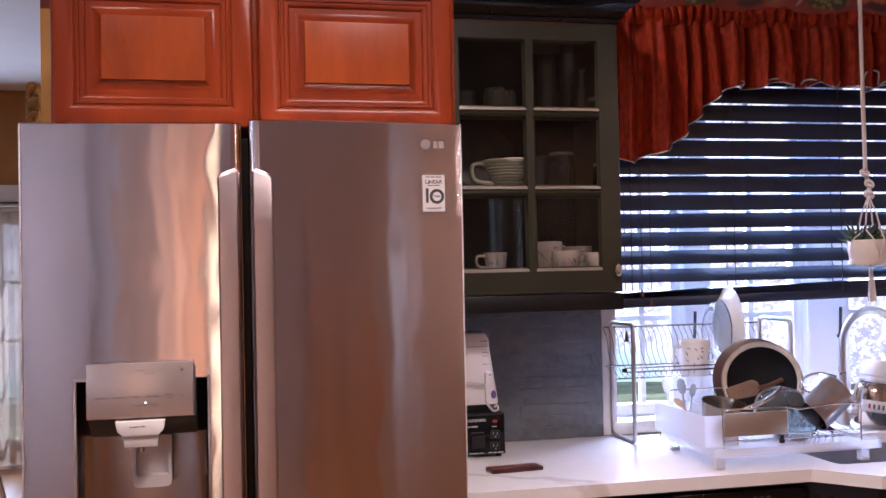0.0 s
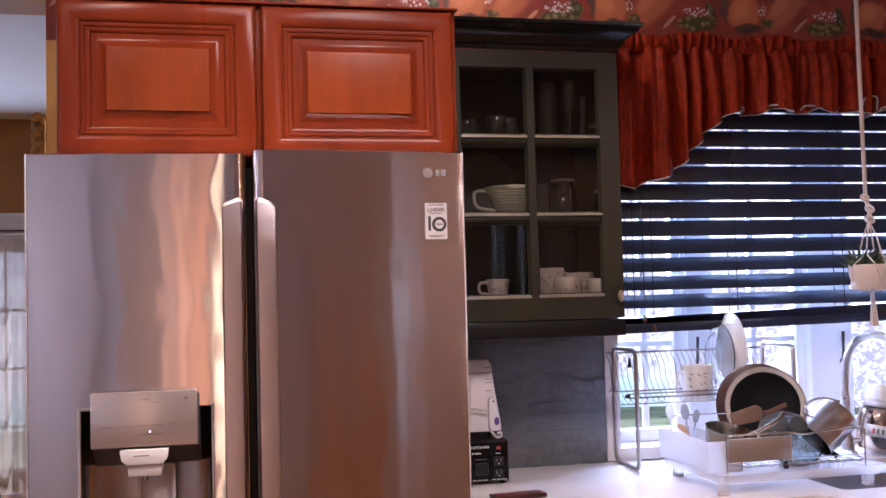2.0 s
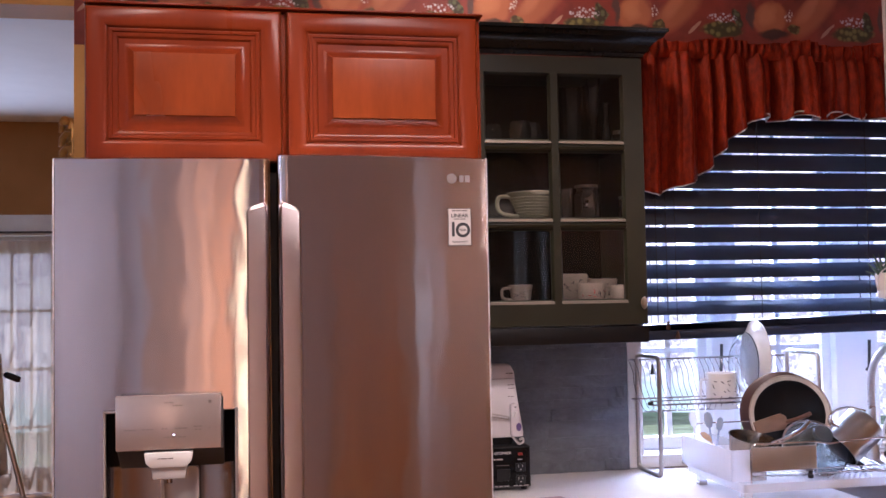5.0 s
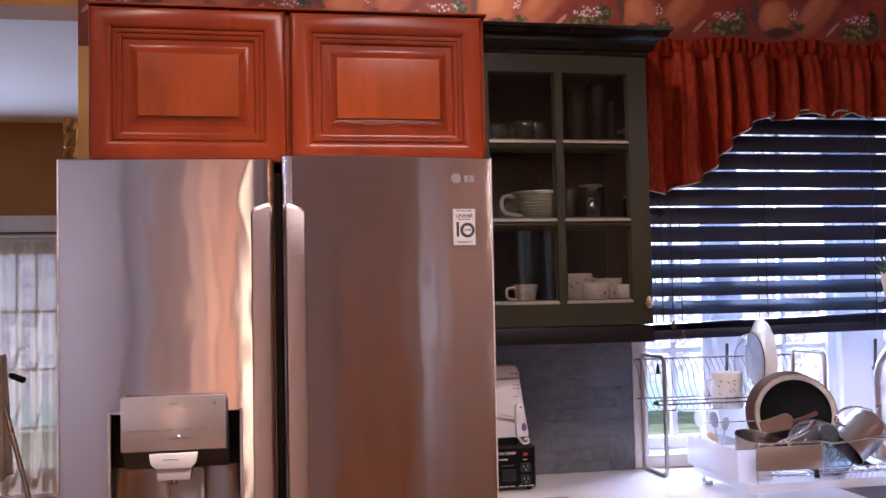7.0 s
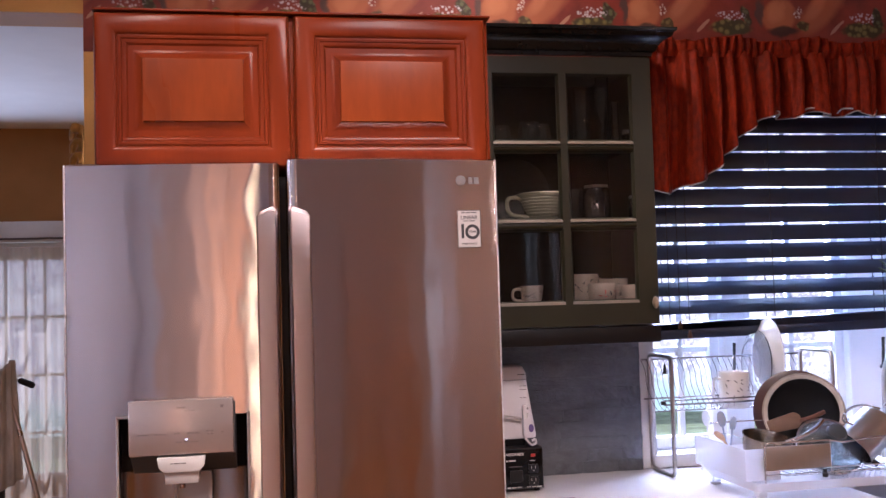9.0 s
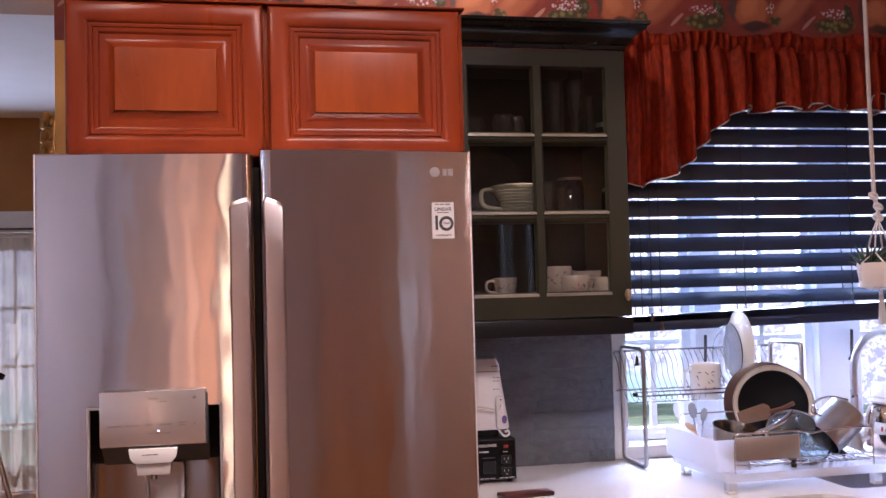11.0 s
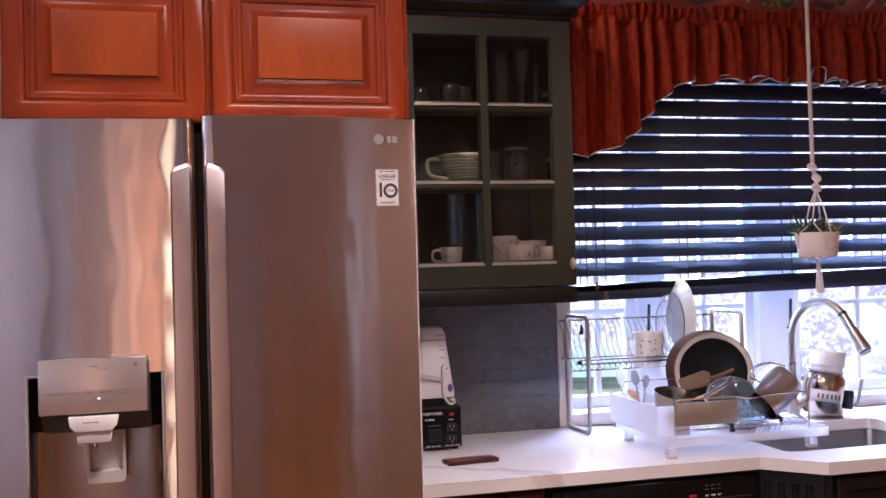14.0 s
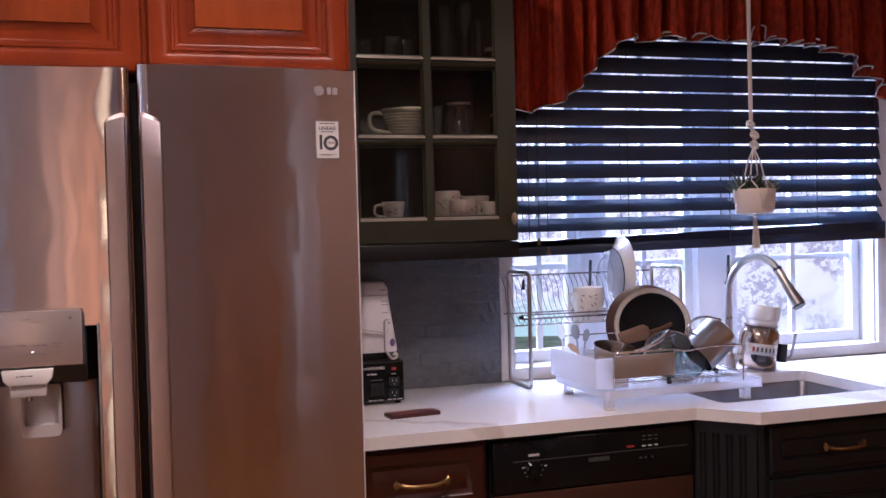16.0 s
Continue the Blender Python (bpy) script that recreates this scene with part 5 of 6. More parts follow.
# unseen upright lamp before the rear wall, added for the door's warm streak
sl = thing("streak_lamp", "added warm strip lamp on a stand for the reflected streak", "lamp", (-0.33, -4.375, 0.0))
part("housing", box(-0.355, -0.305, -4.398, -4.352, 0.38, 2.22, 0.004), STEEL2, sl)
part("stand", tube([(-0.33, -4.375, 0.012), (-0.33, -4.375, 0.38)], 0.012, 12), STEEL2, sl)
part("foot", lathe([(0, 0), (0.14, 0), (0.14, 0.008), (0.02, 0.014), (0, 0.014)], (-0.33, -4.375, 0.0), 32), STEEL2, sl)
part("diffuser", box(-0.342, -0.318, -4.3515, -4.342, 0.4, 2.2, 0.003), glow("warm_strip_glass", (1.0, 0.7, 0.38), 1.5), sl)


# ---- things in the glazed cabinet ----
def cup(name, label, x, y, z, r, h, material, handle=0, taper=0.85, decor=None, group="cups in the glazed cabinet"):
    """A cup with a thick wall; handle: degrees round the upright axis."""
    c = thing(name, label, "cup", (x, y, z), group)
    t = 0.0035
    part("bowl", lathe([(0, 0), (r * taper * 0.9, 0), (r * taper, 0.004), (r * (0.4 + 0.6 * taper), h * 0.4), (r, h - 0.002), (r - t / 2, h), (r - t, h - 0.002), (r * taper - t, 0.007), (0, 0.006)], (x, y, z), 30), material, c, smooth=50)
    a = radians(handle)
    d = Vector((math.cos(a), math.sin(a), 0))
    o = Vector((x, y, z))
    pts = [o + d * (r * 0.94) + Vector((0, 0, h * 0.82)), o + d * (r + 0.024) + Vector((0, 0, h * 0.84)), o + d * (r + 0.026) + Vector((0, 0, h * 0.3)), o + d * (r * taper * 0.97) + Vector((0, 0, h * 0.22))]
    part("handle", tube(rounded(pts, 0.02, 5, False), 0.0042, 8), material, c)
    if decor:
        rng = random.Random(int(1000 * x))
        for k in range(14):
            b = radians(rng.uniform(215, 330))
            zz = z + h * rng.uniform(0.25, 0.8)
            rr = r * (0.4 + 0.6 * taper) + r * 0.6 * (1 - taper) * 0.6 + 0.0016
            p = Vector((x + rr * math.cos(b), y + rr * math.sin(b), zz))
            nn = Vector((math.cos(b), math.sin(b), 0)).to_track_quat("Z", "Y").to_matrix().to_4x4()
            part("printed_motif", lathe([(0, 0.0008), (0.062 * r, 0.0006), (0.066 * r, 0), (0, 0)], p, 7, tilt=nn @ pose(0, 0, 0, 0, 0, rng.uniform(0, 180)) @ Matrix.Diagonal((0.45, rng.uniform(1.2, 2.6), 1, 1))), decor[k % len(decor)], c)
    return c


def glassware(name, label, x, y, z, profile, material=HAZY_GLASS, group="glassware in the glazed cabinet"):
    g = thing(name, label, "glass", (x, y, z), group)
    part("glass", lathe(profile, (x, y, z), 28), material, g, smooth=60)
    return g


CUPWARE = mat("pinkish_glazed_ware", (0.5, 0.42, 0.37), 0.2, vary=0.08, bump=0.0)
S0, S1, S2 = 1.3885, 1.6695, 1.8865
cup("cup", "white cup with a dark floral print on a cabinet shelf", 0.682, 0.568, S0 + 0.045, 0.034, 0.055, CUPWARE, 190, 0.75, (INK, GREYINK))
cup("cup", "white cup with red and dark print on a cabinet shelf", 0.882, 0.548, S0 + 0.045, 0.04, 0.056, CUPWARE, 0, 0.95, (REDINK, INK))
cup("cup", "patterned mug behind the printed cup", 0.862, 0.648, S0 + 0.045, 0.043, 0.085, CUPWARE, 20, 0.95, (GREYINK,))
cup("cup", "patterned mug behind the plain white cup", 0.96, 0.668, S0 + 0.045, 0.043, 0.07, CUPWARE, 170, 0.9, (GREYINK, INK))
cup("cup", "plain white cup on a cabinet shelf", 0.975, 0.548, S0 + 0.045, 0.036, 0.05, CUPWARE, 60, 0.95)
ri = thing("shelf_riser", "low dark shelf board inside the cabinet", "shelf", (0.77, 0.608, S0))
part("board", box(0.5, 1.01, 0.545, 0.763, S0 + 0.034, S0 + 0.044, 0.001), CABIN, ri)
for x in (0.505, 0.995):
    part("support", box(x, x + 0.012, 0.56, 0.748, S0, S0 + 0.0335), CABIN, ri)
jug = thing("glass_jug", "small clear glass jug with a narrow neck", "jug", (0.775, 0.578, S0 + 0.0445))
part("glass", lathe([(0, 0), (0.02, 0), (0.026, 0.01), (0.024, 0.03), (0.011, 0.055), (0.0085, 0.085), (0.013, 0.11), (0.011, 0.11), (0.0065, 0.085), (0.009, 0.056), (0.021, 0.031), (0.022, 0.012), (0, 0.006)], (0.775, 0.578, S0 + 0.0445), 24), GLASS, jug, smooth=60)
# batter bowl
bb = thing("batter_bowl", "cream ribbed ceramic batter bowl with a side handle", "bowl", (0.727, 0.578, S1))
prof = [(0, 0.002), (0.03, 0), (0.036, 0.006)]
for k in range(7):
    z = 0.012 + 0.0105 * k
    r = 0.036 + 0.034 * (z / 0.09) ** 0.75
    prof += [(r, z), (r + 0.0016, z + 0.004), (r, z + 0.008)]
prof += [(0.074, 0.09), (0.077, 0.098), (0.074, 0.101), (0.07, 0.098), (0.056, 0.05), (0.03, 0.01), (0, 0.008)]
part("bowl", lathe([(r, 0.78 * z) for r, z in prof], (0.727, 0.578, S1), 40), CREAM, bb, smooth=40)
part("handle", tube(rounded([(0.663, 0.578, S1 + 0.067), (0.62, 0.578, S1 + 0.07), (0.622, 0.578, S1 + 0.02), (0.684, 0.578, S1 + 0.012)], 0.025, 5, False), 0.006, 10), CREAM, bb)
pl = thing("glass_platter", "round pressed glass platter standing behind the bowl", "plate", (0.69, 0.728, S1))
part("disc", lathe([(0, 0.004), (0.07, 0.004), (0.092, 0.012), (0.098, 0.014), (0.098, 0.018), (0.09, 0.016), (0.07, 0.009), (0, 0.009)], (0.69, 0.738, S1 + 0.1), 40, tilt=pose(0, 0, 0, 78)), thin_glass("pressed_glass", (0.8, 0.8, 0.8), 0.14), pl)
glassware("stemless_glass", "clear round stemless glass", 0.69, 0.568, S2, [(0, 0), (0.018, 0), (0.03, 0.018), (0.033, 0.035), (0.027, 0.062), (0.0255, 0.062), (0.031, 0.035), (0.028, 0.018), (0.016, 0.004), (0, 0.004)])
glassware("stemless_glass", "clear round stemless glass", 0.62, 0.628, S2, [(0, 0), (0.018, 0), (0.03, 0.018), (0.033, 0.035), (0.027, 0.062), (0.0255, 0.062), (0.031, 0.035), (0.028, 0.018), (0.016, 0.004), (0, 0.004)])
glassware("stemless_glass", "clear round stemless glass", 0.745, 0.648, S2, [(0, 0), (0.018, 0), (0.03, 0.018), (0.033, 0.035), (0.027, 0.07), (0.0255, 0.07), (0.031, 0.035), (0.028, 0.018), (0.016, 0.004), (0, 0.004)])
glassware("tall_vase", "tall straight clear glass vase", 0.858, 0.608, S2, [(0, 0), (0.022, 0), (0.024, 0.004), (0.027, 0.17), (0.025, 0.17), (0.022, 0.012), (0, 0.01)])
FLUTE = [(0, 0), (0.026, 0), (0.025, 0.003), (0.005, 0.008), (0.0035, 0.03), (0.007, 0.045), (0.006, 0.055), (0.004, 0.062), (0.012, 0.085), (0.019, 0.12), (0.021, 0.19), (0.0198, 0.19), (0.0176, 0.12), (0.01, 0.088), (0, 0.072)]
glassware("champagne_flute", "clear champagne flute with a beaded stem", 0.908, 0.568, S2, FLUTE)
glassware("champagne_flute", "clear champagne flute with a beaded stem", 0.93, 0.658, S2, FLUTE)
glassware("bud_vase", "slim clear glass bud vase", 0.962, 0.608, S2, [(0, 0), (0.014, 0), (0.016, 0.006), (0.011, 0.05), (0.0085, 0.11), (0.013, 0.13), (0.0115, 0.13), (0.0065, 0.11), (0.009, 0.05), (0.012, 0.008), (0, 0.006)])
jar = thing("preserve_jar", "small glass jar with a metal lid", "jar", (0.985, 0.558, S2))
part("glass", lathe([(0, 0), (0.02, 0), (0.022, 0.004), (0.022, 0.024), (0.019, 0.028), (0, 0.028)], (0.985, 0.558, S2), 24), GLASS, jar, smooth=60)
part("lid", lathe([(0.0205, 0.0285), (0.021, 0.03), (0.021, 0.038), (0.019, 0.04), (0, 0.04)], (0.985, 0.558, S2), 24), STEEL2, jar, "dull metal lid")
glassware("tumbler", "clear glass tumbler on the cabinet shelf", 0.82, 0.578, S1, [(0, 0), (0.02, 0), (0.024, 0.09), (0.0225, 0.09), (0.019, 0.006), (0, 0.006)])
for x, y, r, h in ((0.893, 0.60, 0.04, 0.095), (0.987, 0.565, 0.011, 0.06)):
    jar = thing("storage_jar", "dark filled glass jar with a metal rim", "jar", (x, y, S1), "jars on the cabinet shelf")
    part("glass", lathe([(0, 0), (r, 0), (r, h * 0.8), (r * 0.8, h * 0.88), (r * 0.8, h), (0, h)], (x, y, S1), 26), mat("dark_jar_glass", (0.02, 0.016, 0.014), 0.08, bump=0.0), jar, smooth=50)
    part("lid", lathe([(r * 0.82, h), (r * 0.85, h + 0.002), (r * 0.85, h + 0.008), (0, h + 0.01)], (x, y, S1), 26), STEEL2, jar)


# ---- on the worktop beside the refrigerator ----
def transformer():
    t = thing("transformer_box", "black metal voltage transformer with front sockets", "transformer", (0.63, 0.66, CT))
    y = 0.592
    part("case", box(0.56, 0.706, y, 0.76, CT + 0.008, 1.036, 0.003), BLACK, t)
    for x in (0.575, 0.69):
        for yy in (0.61, 0.74):
            part("foot", lathe([(0, 0), (0.009, 0), (0.008, 0.0085), (0, 0.0085)], (x, yy, CT), 14), BLACK, t)
    part("face_plate", box(0.564, 0.702, y - 0.003, y - 0.0005, CT + 0.012, 1.032, 0.001), BLACKGLOSS, t)
    lettering("case_print", "TRANSFORMER", 0.0105, (0.613, y - 0.0035, 1.0185), PALE, t)
    bars("case_print", (0.598, y - 0.003, 1.0), (0.006, 0.018), 0.004, PALE, t)
    bars("case_print", (0.607, y - 0.003, 0.984), (0.036,), 0.002, GREYINK, t)
    bars("case_print", (0.6, y - 0.003, 0.926), (0.01, 0.012, 0.014), 0.003, PALE, t)
    bars("case_print", (0.655, y - 0.003, 0.926), (0.012, 0.01, 0.016), 0.003, PALE, t)
    part("switch", box(0.608, 0.645, y - 0.007, y - 0.003, 0.942, 0.975, 0.002), BLACK, t)
    part("power_lamp", box(0.669, 0.682, y - 0.006, y - 0.003, 1.011, 1.019, 0.001), REDINK, t, "dark red power lamp")
    bars("case_print", (0.667, y - 0.003, 0.999), (0.014,), 0.002, PALE, t)
    for z in (0.978, 0.944):
        s = part("socket", box(0.662, 0.69, y - 0.005, y - 0.003, z - 0.012, z + 0.012, 0.002), BLACK, t)
        part("slot", box(0.669, 0.6705, y - 0.0056, y - 0.005, z, z + 0.007), PALE, s)
        part("slot", box(0.6805, 0.682, y - 0.0056, y - 0.005, z, z + 0.007), PALE, s)
        part("slot", lathe([(0, 0.0006), (0.002, 0.0006), (0.002, 0), (0, 0)], (0.676, y - 0.005, z - 0.006), 10, tilt=pose(0, 0, 0, 90)), PALE, s)


transformer()


def flosser():
    f = thing("water_flosser", "white plastic water flosser with a hose and tank lid", "water flosser", (0.63, 0.66, 1.0365))
    z0 = 1.0365
    LILAC = mat("white_gloss_plastic", (0.72, 0.68, 0.7), 0.25, vary=0.04, bump=0.0)
    # tapered body, leaning in towards the top
    def loop(bm, z, w, d, xc, r):
        return [bm.verts.new((p.x, p.y, z)) for p in rounded([(xc - w / 2, 0.67 - d / 2, 0), (xc + w / 2, 0.67 - d / 2, 0), (xc + w / 2, 0.67 + d / 2, 0), (xc - w / 2, 0.67 + d / 2, 0)], r, 4)]
    def loft(secs):
        bm = bmesh.new()
        ls = [loop(bm, *s) for s in secs]
        for a, b in zip(ls, ls[1:]):
            for k in range(len(a)):
                bm.faces.new((a[k], a[(k + 1) % len(a)], b[(k + 1) % len(a)], b[k]))
        bm.faces.new(ls[0]), bm.faces.new(ls[-1])
        return bm
    part("body", loft([(z0 + 0.022, 0.11, 0.1, 0.643, 0.02), (z0 + 0.03, 0.112, 0.102, 0.643, 0.02), (z0 + 0.12, 0.096, 0.095, 0.638, 0.02), (z0 + 0.185, 0.084, 0.09, 0.635, 0.02)]), LILAC, f, smooth=50)
    part("base", loft([(z0, 0.08, 0.08, 0.63, 0.02), (z0 + 0.02, 0.09, 0.085, 0.63, 0.02)]), BLACK, f, "black recessed base")
    part("tank_lid", loft([(z0 + 0.187, 0.086, 0.092, 0.635, 0.02), (z0 + 0.205, 0.084, 0.09, 0.634, 0.02), (z0 + 0.222, 0.07, 0.078, 0.633, 0.02), (z0 + 0.225, 0.058, 0.066, 0.633, 0.018)]), LILAC, f, "white rounded lid")
    bars("body_print", (0.648, 0.6245, z0 + 0.2), (0.006, 0.012), 0.0025, GREYINK, f, 0.002)
    for z in (0.168, 0.158, 0.135):
        bars("body_print", (0.652, 0.622, z0 + z), (0.007, 0.009), 0.0018, GREYINK, f, 0.002)
    part("hose", tube(rounded([(0.58, 0.616, z0 + 0.085), (0.62, 0.612, z0 + 0.08), (0.65, 0.613, z0 + 0.072), (0.652, 0.613, z0 + 0.08), (0.62, 0.612, z0 + 0.087), (0.58, 0.616, z0 + 0.092)], 0.01, 4, False), 0.0022, 8), PALEGREY, f, "pale hose loop")
    h = part("handpiece", prism([(p.x, p.y) for p in rounded([(0.654, z0 + 0.025, 0), (0.684, z0 + 0.025, 0), (0.676, z0 + 0.118, 0), (0.654, z0 + 0.118, 0)], 0.01, 4)], 0.598, 0.6145, "y", 0.003), LILAC, f, "white clipped handpiece")
    part("button", lathe([(0, 0.003), (0.0075, 0.003), (0.009, 0), (0, 0)], (0.676, 0.598, z0 + 0.052), 20, tilt=pose(0, 0, 0, 90) @ pose(0, 0, 0) @ Matrix.Diagonal((0.85, 1.3, 1, 1))), mat("violet_button", (0.16, 0.1, 0.3), 0.3), h, "violet oval button")
    part("dot", lathe([(0, 0.001), (0.0025, 0.001), (0.0025, 0), (0, 0)], (0.667, 0.598, z0 + 0.108), 10, tilt=pose(0, 0, 0, 90)), INK, h)
    part("thumb_slide", tube([(0.664, 0.596, z0 + 0.08), (0.668, 0.595, z0 + 0.096)], 0.004, 8), WHITEP, h)
    part("clip", tube(rounded([(0.66, 0.605, z0 + 0.024), (0.675, 0.602, z0 + 0.004), (0.69, 0.602, z0 + 0.008), (0.688, 0.602, z0 + 0.022), (0.678, 0.602, z0 + 0.016)], 0.006, 3, False), 0.0035, 8), WHITEP, f, "broken white clip")


flosser()
bx = thing("small_box", "flat dark red patterned box lying on the worktop", "box", (0.675, 0.41, CT))
m4 = Matrix.Translation((0.675, 0.40, CT)) @ pose(0, 0, 0, 0, 0, 6)
b = box(-0.071, 0.071, -0.026, 0.026, 0.0005, 0.0105, 0.0015)
bmesh.ops.transform(b, matrix=m4, verts=b.verts)
part("body", b, mat("dark_red_card", (0.07, 0.014, 0.014), 0.4, vary=0.3, scale=60), bx)
b = box(-0.066, 0.066, -0.022, 0.022, 0.0106, 0.0112)
bmesh.ops.transform(b, matrix=m4, verts=b.verts)
part("top_print", b, mat("marbled_red_print", (0.2, 0.05, 0.045), 0.35, vary=0.3, scale=45, second=(0.02, 0.01, 0.01), stretch=(0.3, 1, 1)), bx, "marbled red printed top")


# ---- two-tier wire rack against the window ----
def wire_rack():
    r = thing("dish_rack", "chromed wire plate rack with rounded end frames", "dish rack", (1.37, 0.73, CT))
    for x, ya, yb in ((1.115, 0.635, 0.805), (1.622, 0.62, 0.80)):
        part("end_frame", tube(rounded([(x, ya, CT + 0.0065), (x, ya, 1.268), (x, yb, 1.268), (x, yb, CT + 0.0065)], 0.022, 5), 0.0065, 10, True), STEEL2, r, "bent steel tube end frame")
    for y, z, rad in ((0.642, 1.128, 0.0028), (0.642, 1.14, 0.0022), (0.795, 1.132, 0.0028), (0.805, 1.252, 0.003), (0.71, 1.1015, 0.0022)):
        part("rail", tube([(1.092, y, z), (1.63, y, z)], rad, 8), WIRE, r)
    for k in range(29):
        x = 1.10 + 0.018 * k
        p = [(x, 0.642, 1.131), (x, 0.655, 1.106), (x + 0.002, 0.71, 1.104), (x + 0.004, 0.745, 1.112), (x - 0.012, 0.765, 1.175), (x - 0.004, 0.785, 1.215), (x - 0.012, 0.805, 1.252)]
        part("wire", tube(rounded(p, 0.02, 3, False), 0.001, 6), WIRE, r)
    part("end_cap", tube([(1.083, 0.642, 1.134), (1.096, 0.642, 1.134)], 0.006, 8), BLACK, r, "black rubber cap")
    part("hook", tube([(1.118, 0.69, 1.215), (1.118, 0.69, 1.245)], 0.0055, 8, taper=(1.3, 0.5)), BLACK, r, "black plastic hook")


wire_rack()
cup("mug", "white mug with dark sprig decoration on the wire rack", 1.338, 0.69, 1.1055, 0.046, 0.108, CERAMIC, 186, 0.98, (INK, GREYINK, INK), group="dishes drying")


def plate(name, label, centre, r, turn, material, deep=0.02):
    p = thing(name, label, "plate", centre, "dishes drying")
    part("disc", lathe([(0, 0), (r * 0.62, 0.0), (r * 0.7, 0.004), (r * 0.97, deep), (r, deep + 0.001), (r, deep + 0.004), (r * 0.96, deep + 0.004), (r * 0.68, 0.009), (r * 0.6, 0.005), (0, 0.005)], centre, 44, tilt=turn), material, p, smooth=45)
    return p


plate("dinner_plate", "white ceramic plate standing upright in the wire rack", (1.444, 0.715, 1.252), 0.118, pose(0, 0, 0, 0, 91, -6), CERAMIC)
plate("glass_plate", "clear glass plate standing upright in the wire rack", (1.405, 0.715, 1.235), 0.1, pose(0, 0, 0, 0, 92, -2), glass_mat("plate_glass", (0.93, 0.95, 0.98), 0.02))


# ---- dish drainer ----
def drainer():
    d = thing("dish_drainer", "frosted plastic dish drainer tray with a chromed wire basket", "dish drainer", (1.4, 0.4, CT))
    x0, x1, y0, y1 = 1.165, 1.655, 0.235, 0.575
    zt = 0.945
    bm = bmesh.new()
    loops = []
    for inset, z in ((0.0, zt + 0.022), (0.003, zt + 0.022), (0.006, zt + 0.006), (0.02, zt + 0.005)):
        loops.append([bm.verts.new((p.x, p.y, z)) for p in rounded([(x0 + inset, y0 + inset, 0), (x1 - inset, y0 + inset, 0), (x1 - inset, y1 - inset, 0), (x0 + inset, y1 - inset, 0)], 0.02, 4)])
    under = [bm.verts.new((p.x, p.y, zt)) for p in rounded([(x0, y0, 0), (x1, y0, 0), (x1, y1, 0), (x0, y1, 0)], 0.02, 4)]
    ls = [under] + loops
    for a, b in zip(ls, ls[1:]):
        for k in range(len(a)):
            bm.faces.new((a[k], a[(k + 1) % len(a)], b[(k + 1) % len(a)], b[k]))
    bm.faces.new(under), bm.faces.new(loops[-1])
    tray = part("tray", bm, FROST, d, "frosted plastic tray", smooth=40)
    bm = bmesh.new()
    for i in range(9):
        for j in range(9):
            lathe([(0.0035, 0), (0.003, 0.0022), (0, 0.003)], (1.47 + 0.016 * i, 0.30 + 0.022 * j, zt + 0.005), 8, bm=bm)
    part("drain_studs", bm, FROST, tray)
    for x, y in ((1.18, 0.25), (1.19, 0.53), (1.60, 0.25), (1.60, 0.53)):
        f = part("foot", box(x - 0.012, x + 0.012, y - 0.012, y + 0.012, CT + 0.008, zt - 0.0005, 0.002), FROST, d)
        part("rubber_foot", box(x - 0.012, x + 0.012, y - 0.012, y + 0.012, CT, CT + 0.0078, 0.002), PALEGREY, f, "grey rubber pad")
    # the cutlery bin along one end
    bm = bmesh.new()
    def wallbox(a, b, c, e, f, g):
        box(a, b, c, e, f, g, 0.0015, bm=bm)
    bx0, bx1, by0, by1, bz0, bz1 = 1.148, 1.245, 0.262, 0.565, zt + 0.024, 1.05
    wallbox(bx0, bx0 + 0.003, by0, by1, bz0, bz1), wallbox(bx1 - 0.003, bx1, by0, by1, bz0, bz1)
    wallbox(bx0 + 0.003, bx1 - 0.003, by0, by0 + 0.003, bz0, bz1), wallbox(bx0 + 0.003, bx1 - 0.003, by1 - 0.003, by1, bz0, bz1)
    wallbox(bx0 + 0.003, bx1 - 0.003, by0 + 0.003, by1 - 0.003, bz0, bz0 + 0.003), wallbox(bx0 + 0.003, bx1 - 0.003, 0.41, 0.413, bz0 + 0.003, bz1 - 0.01)
    part("cutlery_bin", bm, FROST, d, "frosted plastic cutlery bin")
    # basket
    yf, yb = 0.244, 0.57
    for pts, rad in (
        ([(1.192, yf, 0.962), (1.192, yf, 1.066), (1.375, yf, 1.066), (1.41, yf, 1.058), (1.5, yf, 1.068), (1.592, yf, 1.066), (1.592, yf, 0.958)], 0.0022),
        ([(1.192, yb, 0.962), (1.192, yb, 1.08), (1.63, yb, 1.08), (1.63, yb, 0.962)], 0.0022),
        ([(1.192, yf, 0.985), (1.592, yf, 0.985)], 0.0018), ([(1.192, yf, 0.997), (1.592, yf, 0.997)], 0.0015), ([(1.192, yb, 0.99), (1.63, yb, 0.99)], 0.0018),
        ([(1.592, yf, 1.06), (1.63, yb, 1.075)], 0.002), ([(1.592, yf, 0.985), (1.63, yb, 0.99)], 0.002), ([(1.376, yf, 0.985), (1.376, yf, 1.066)], 0.0018)):
        part("basket_rail", tube(rounded(pts, 0.015, 4, False), rad, 8), CHROME, d)
    for k in range(16):
        x = 1.265 + 0.0215 * k
        p = [(x, yf, 0.985), (x, yf + 0.02, 0.976), (x + 0.004, 0.36, 0.976)]
        for q in range(3):
            yy = 0.38 + 0.05 * q
            p += [(x + 0.005, yy, 0.977), (x + 0.005, yy + 0.012, 1.0), (x + 0.006, yy + 0.024, 0.977)]
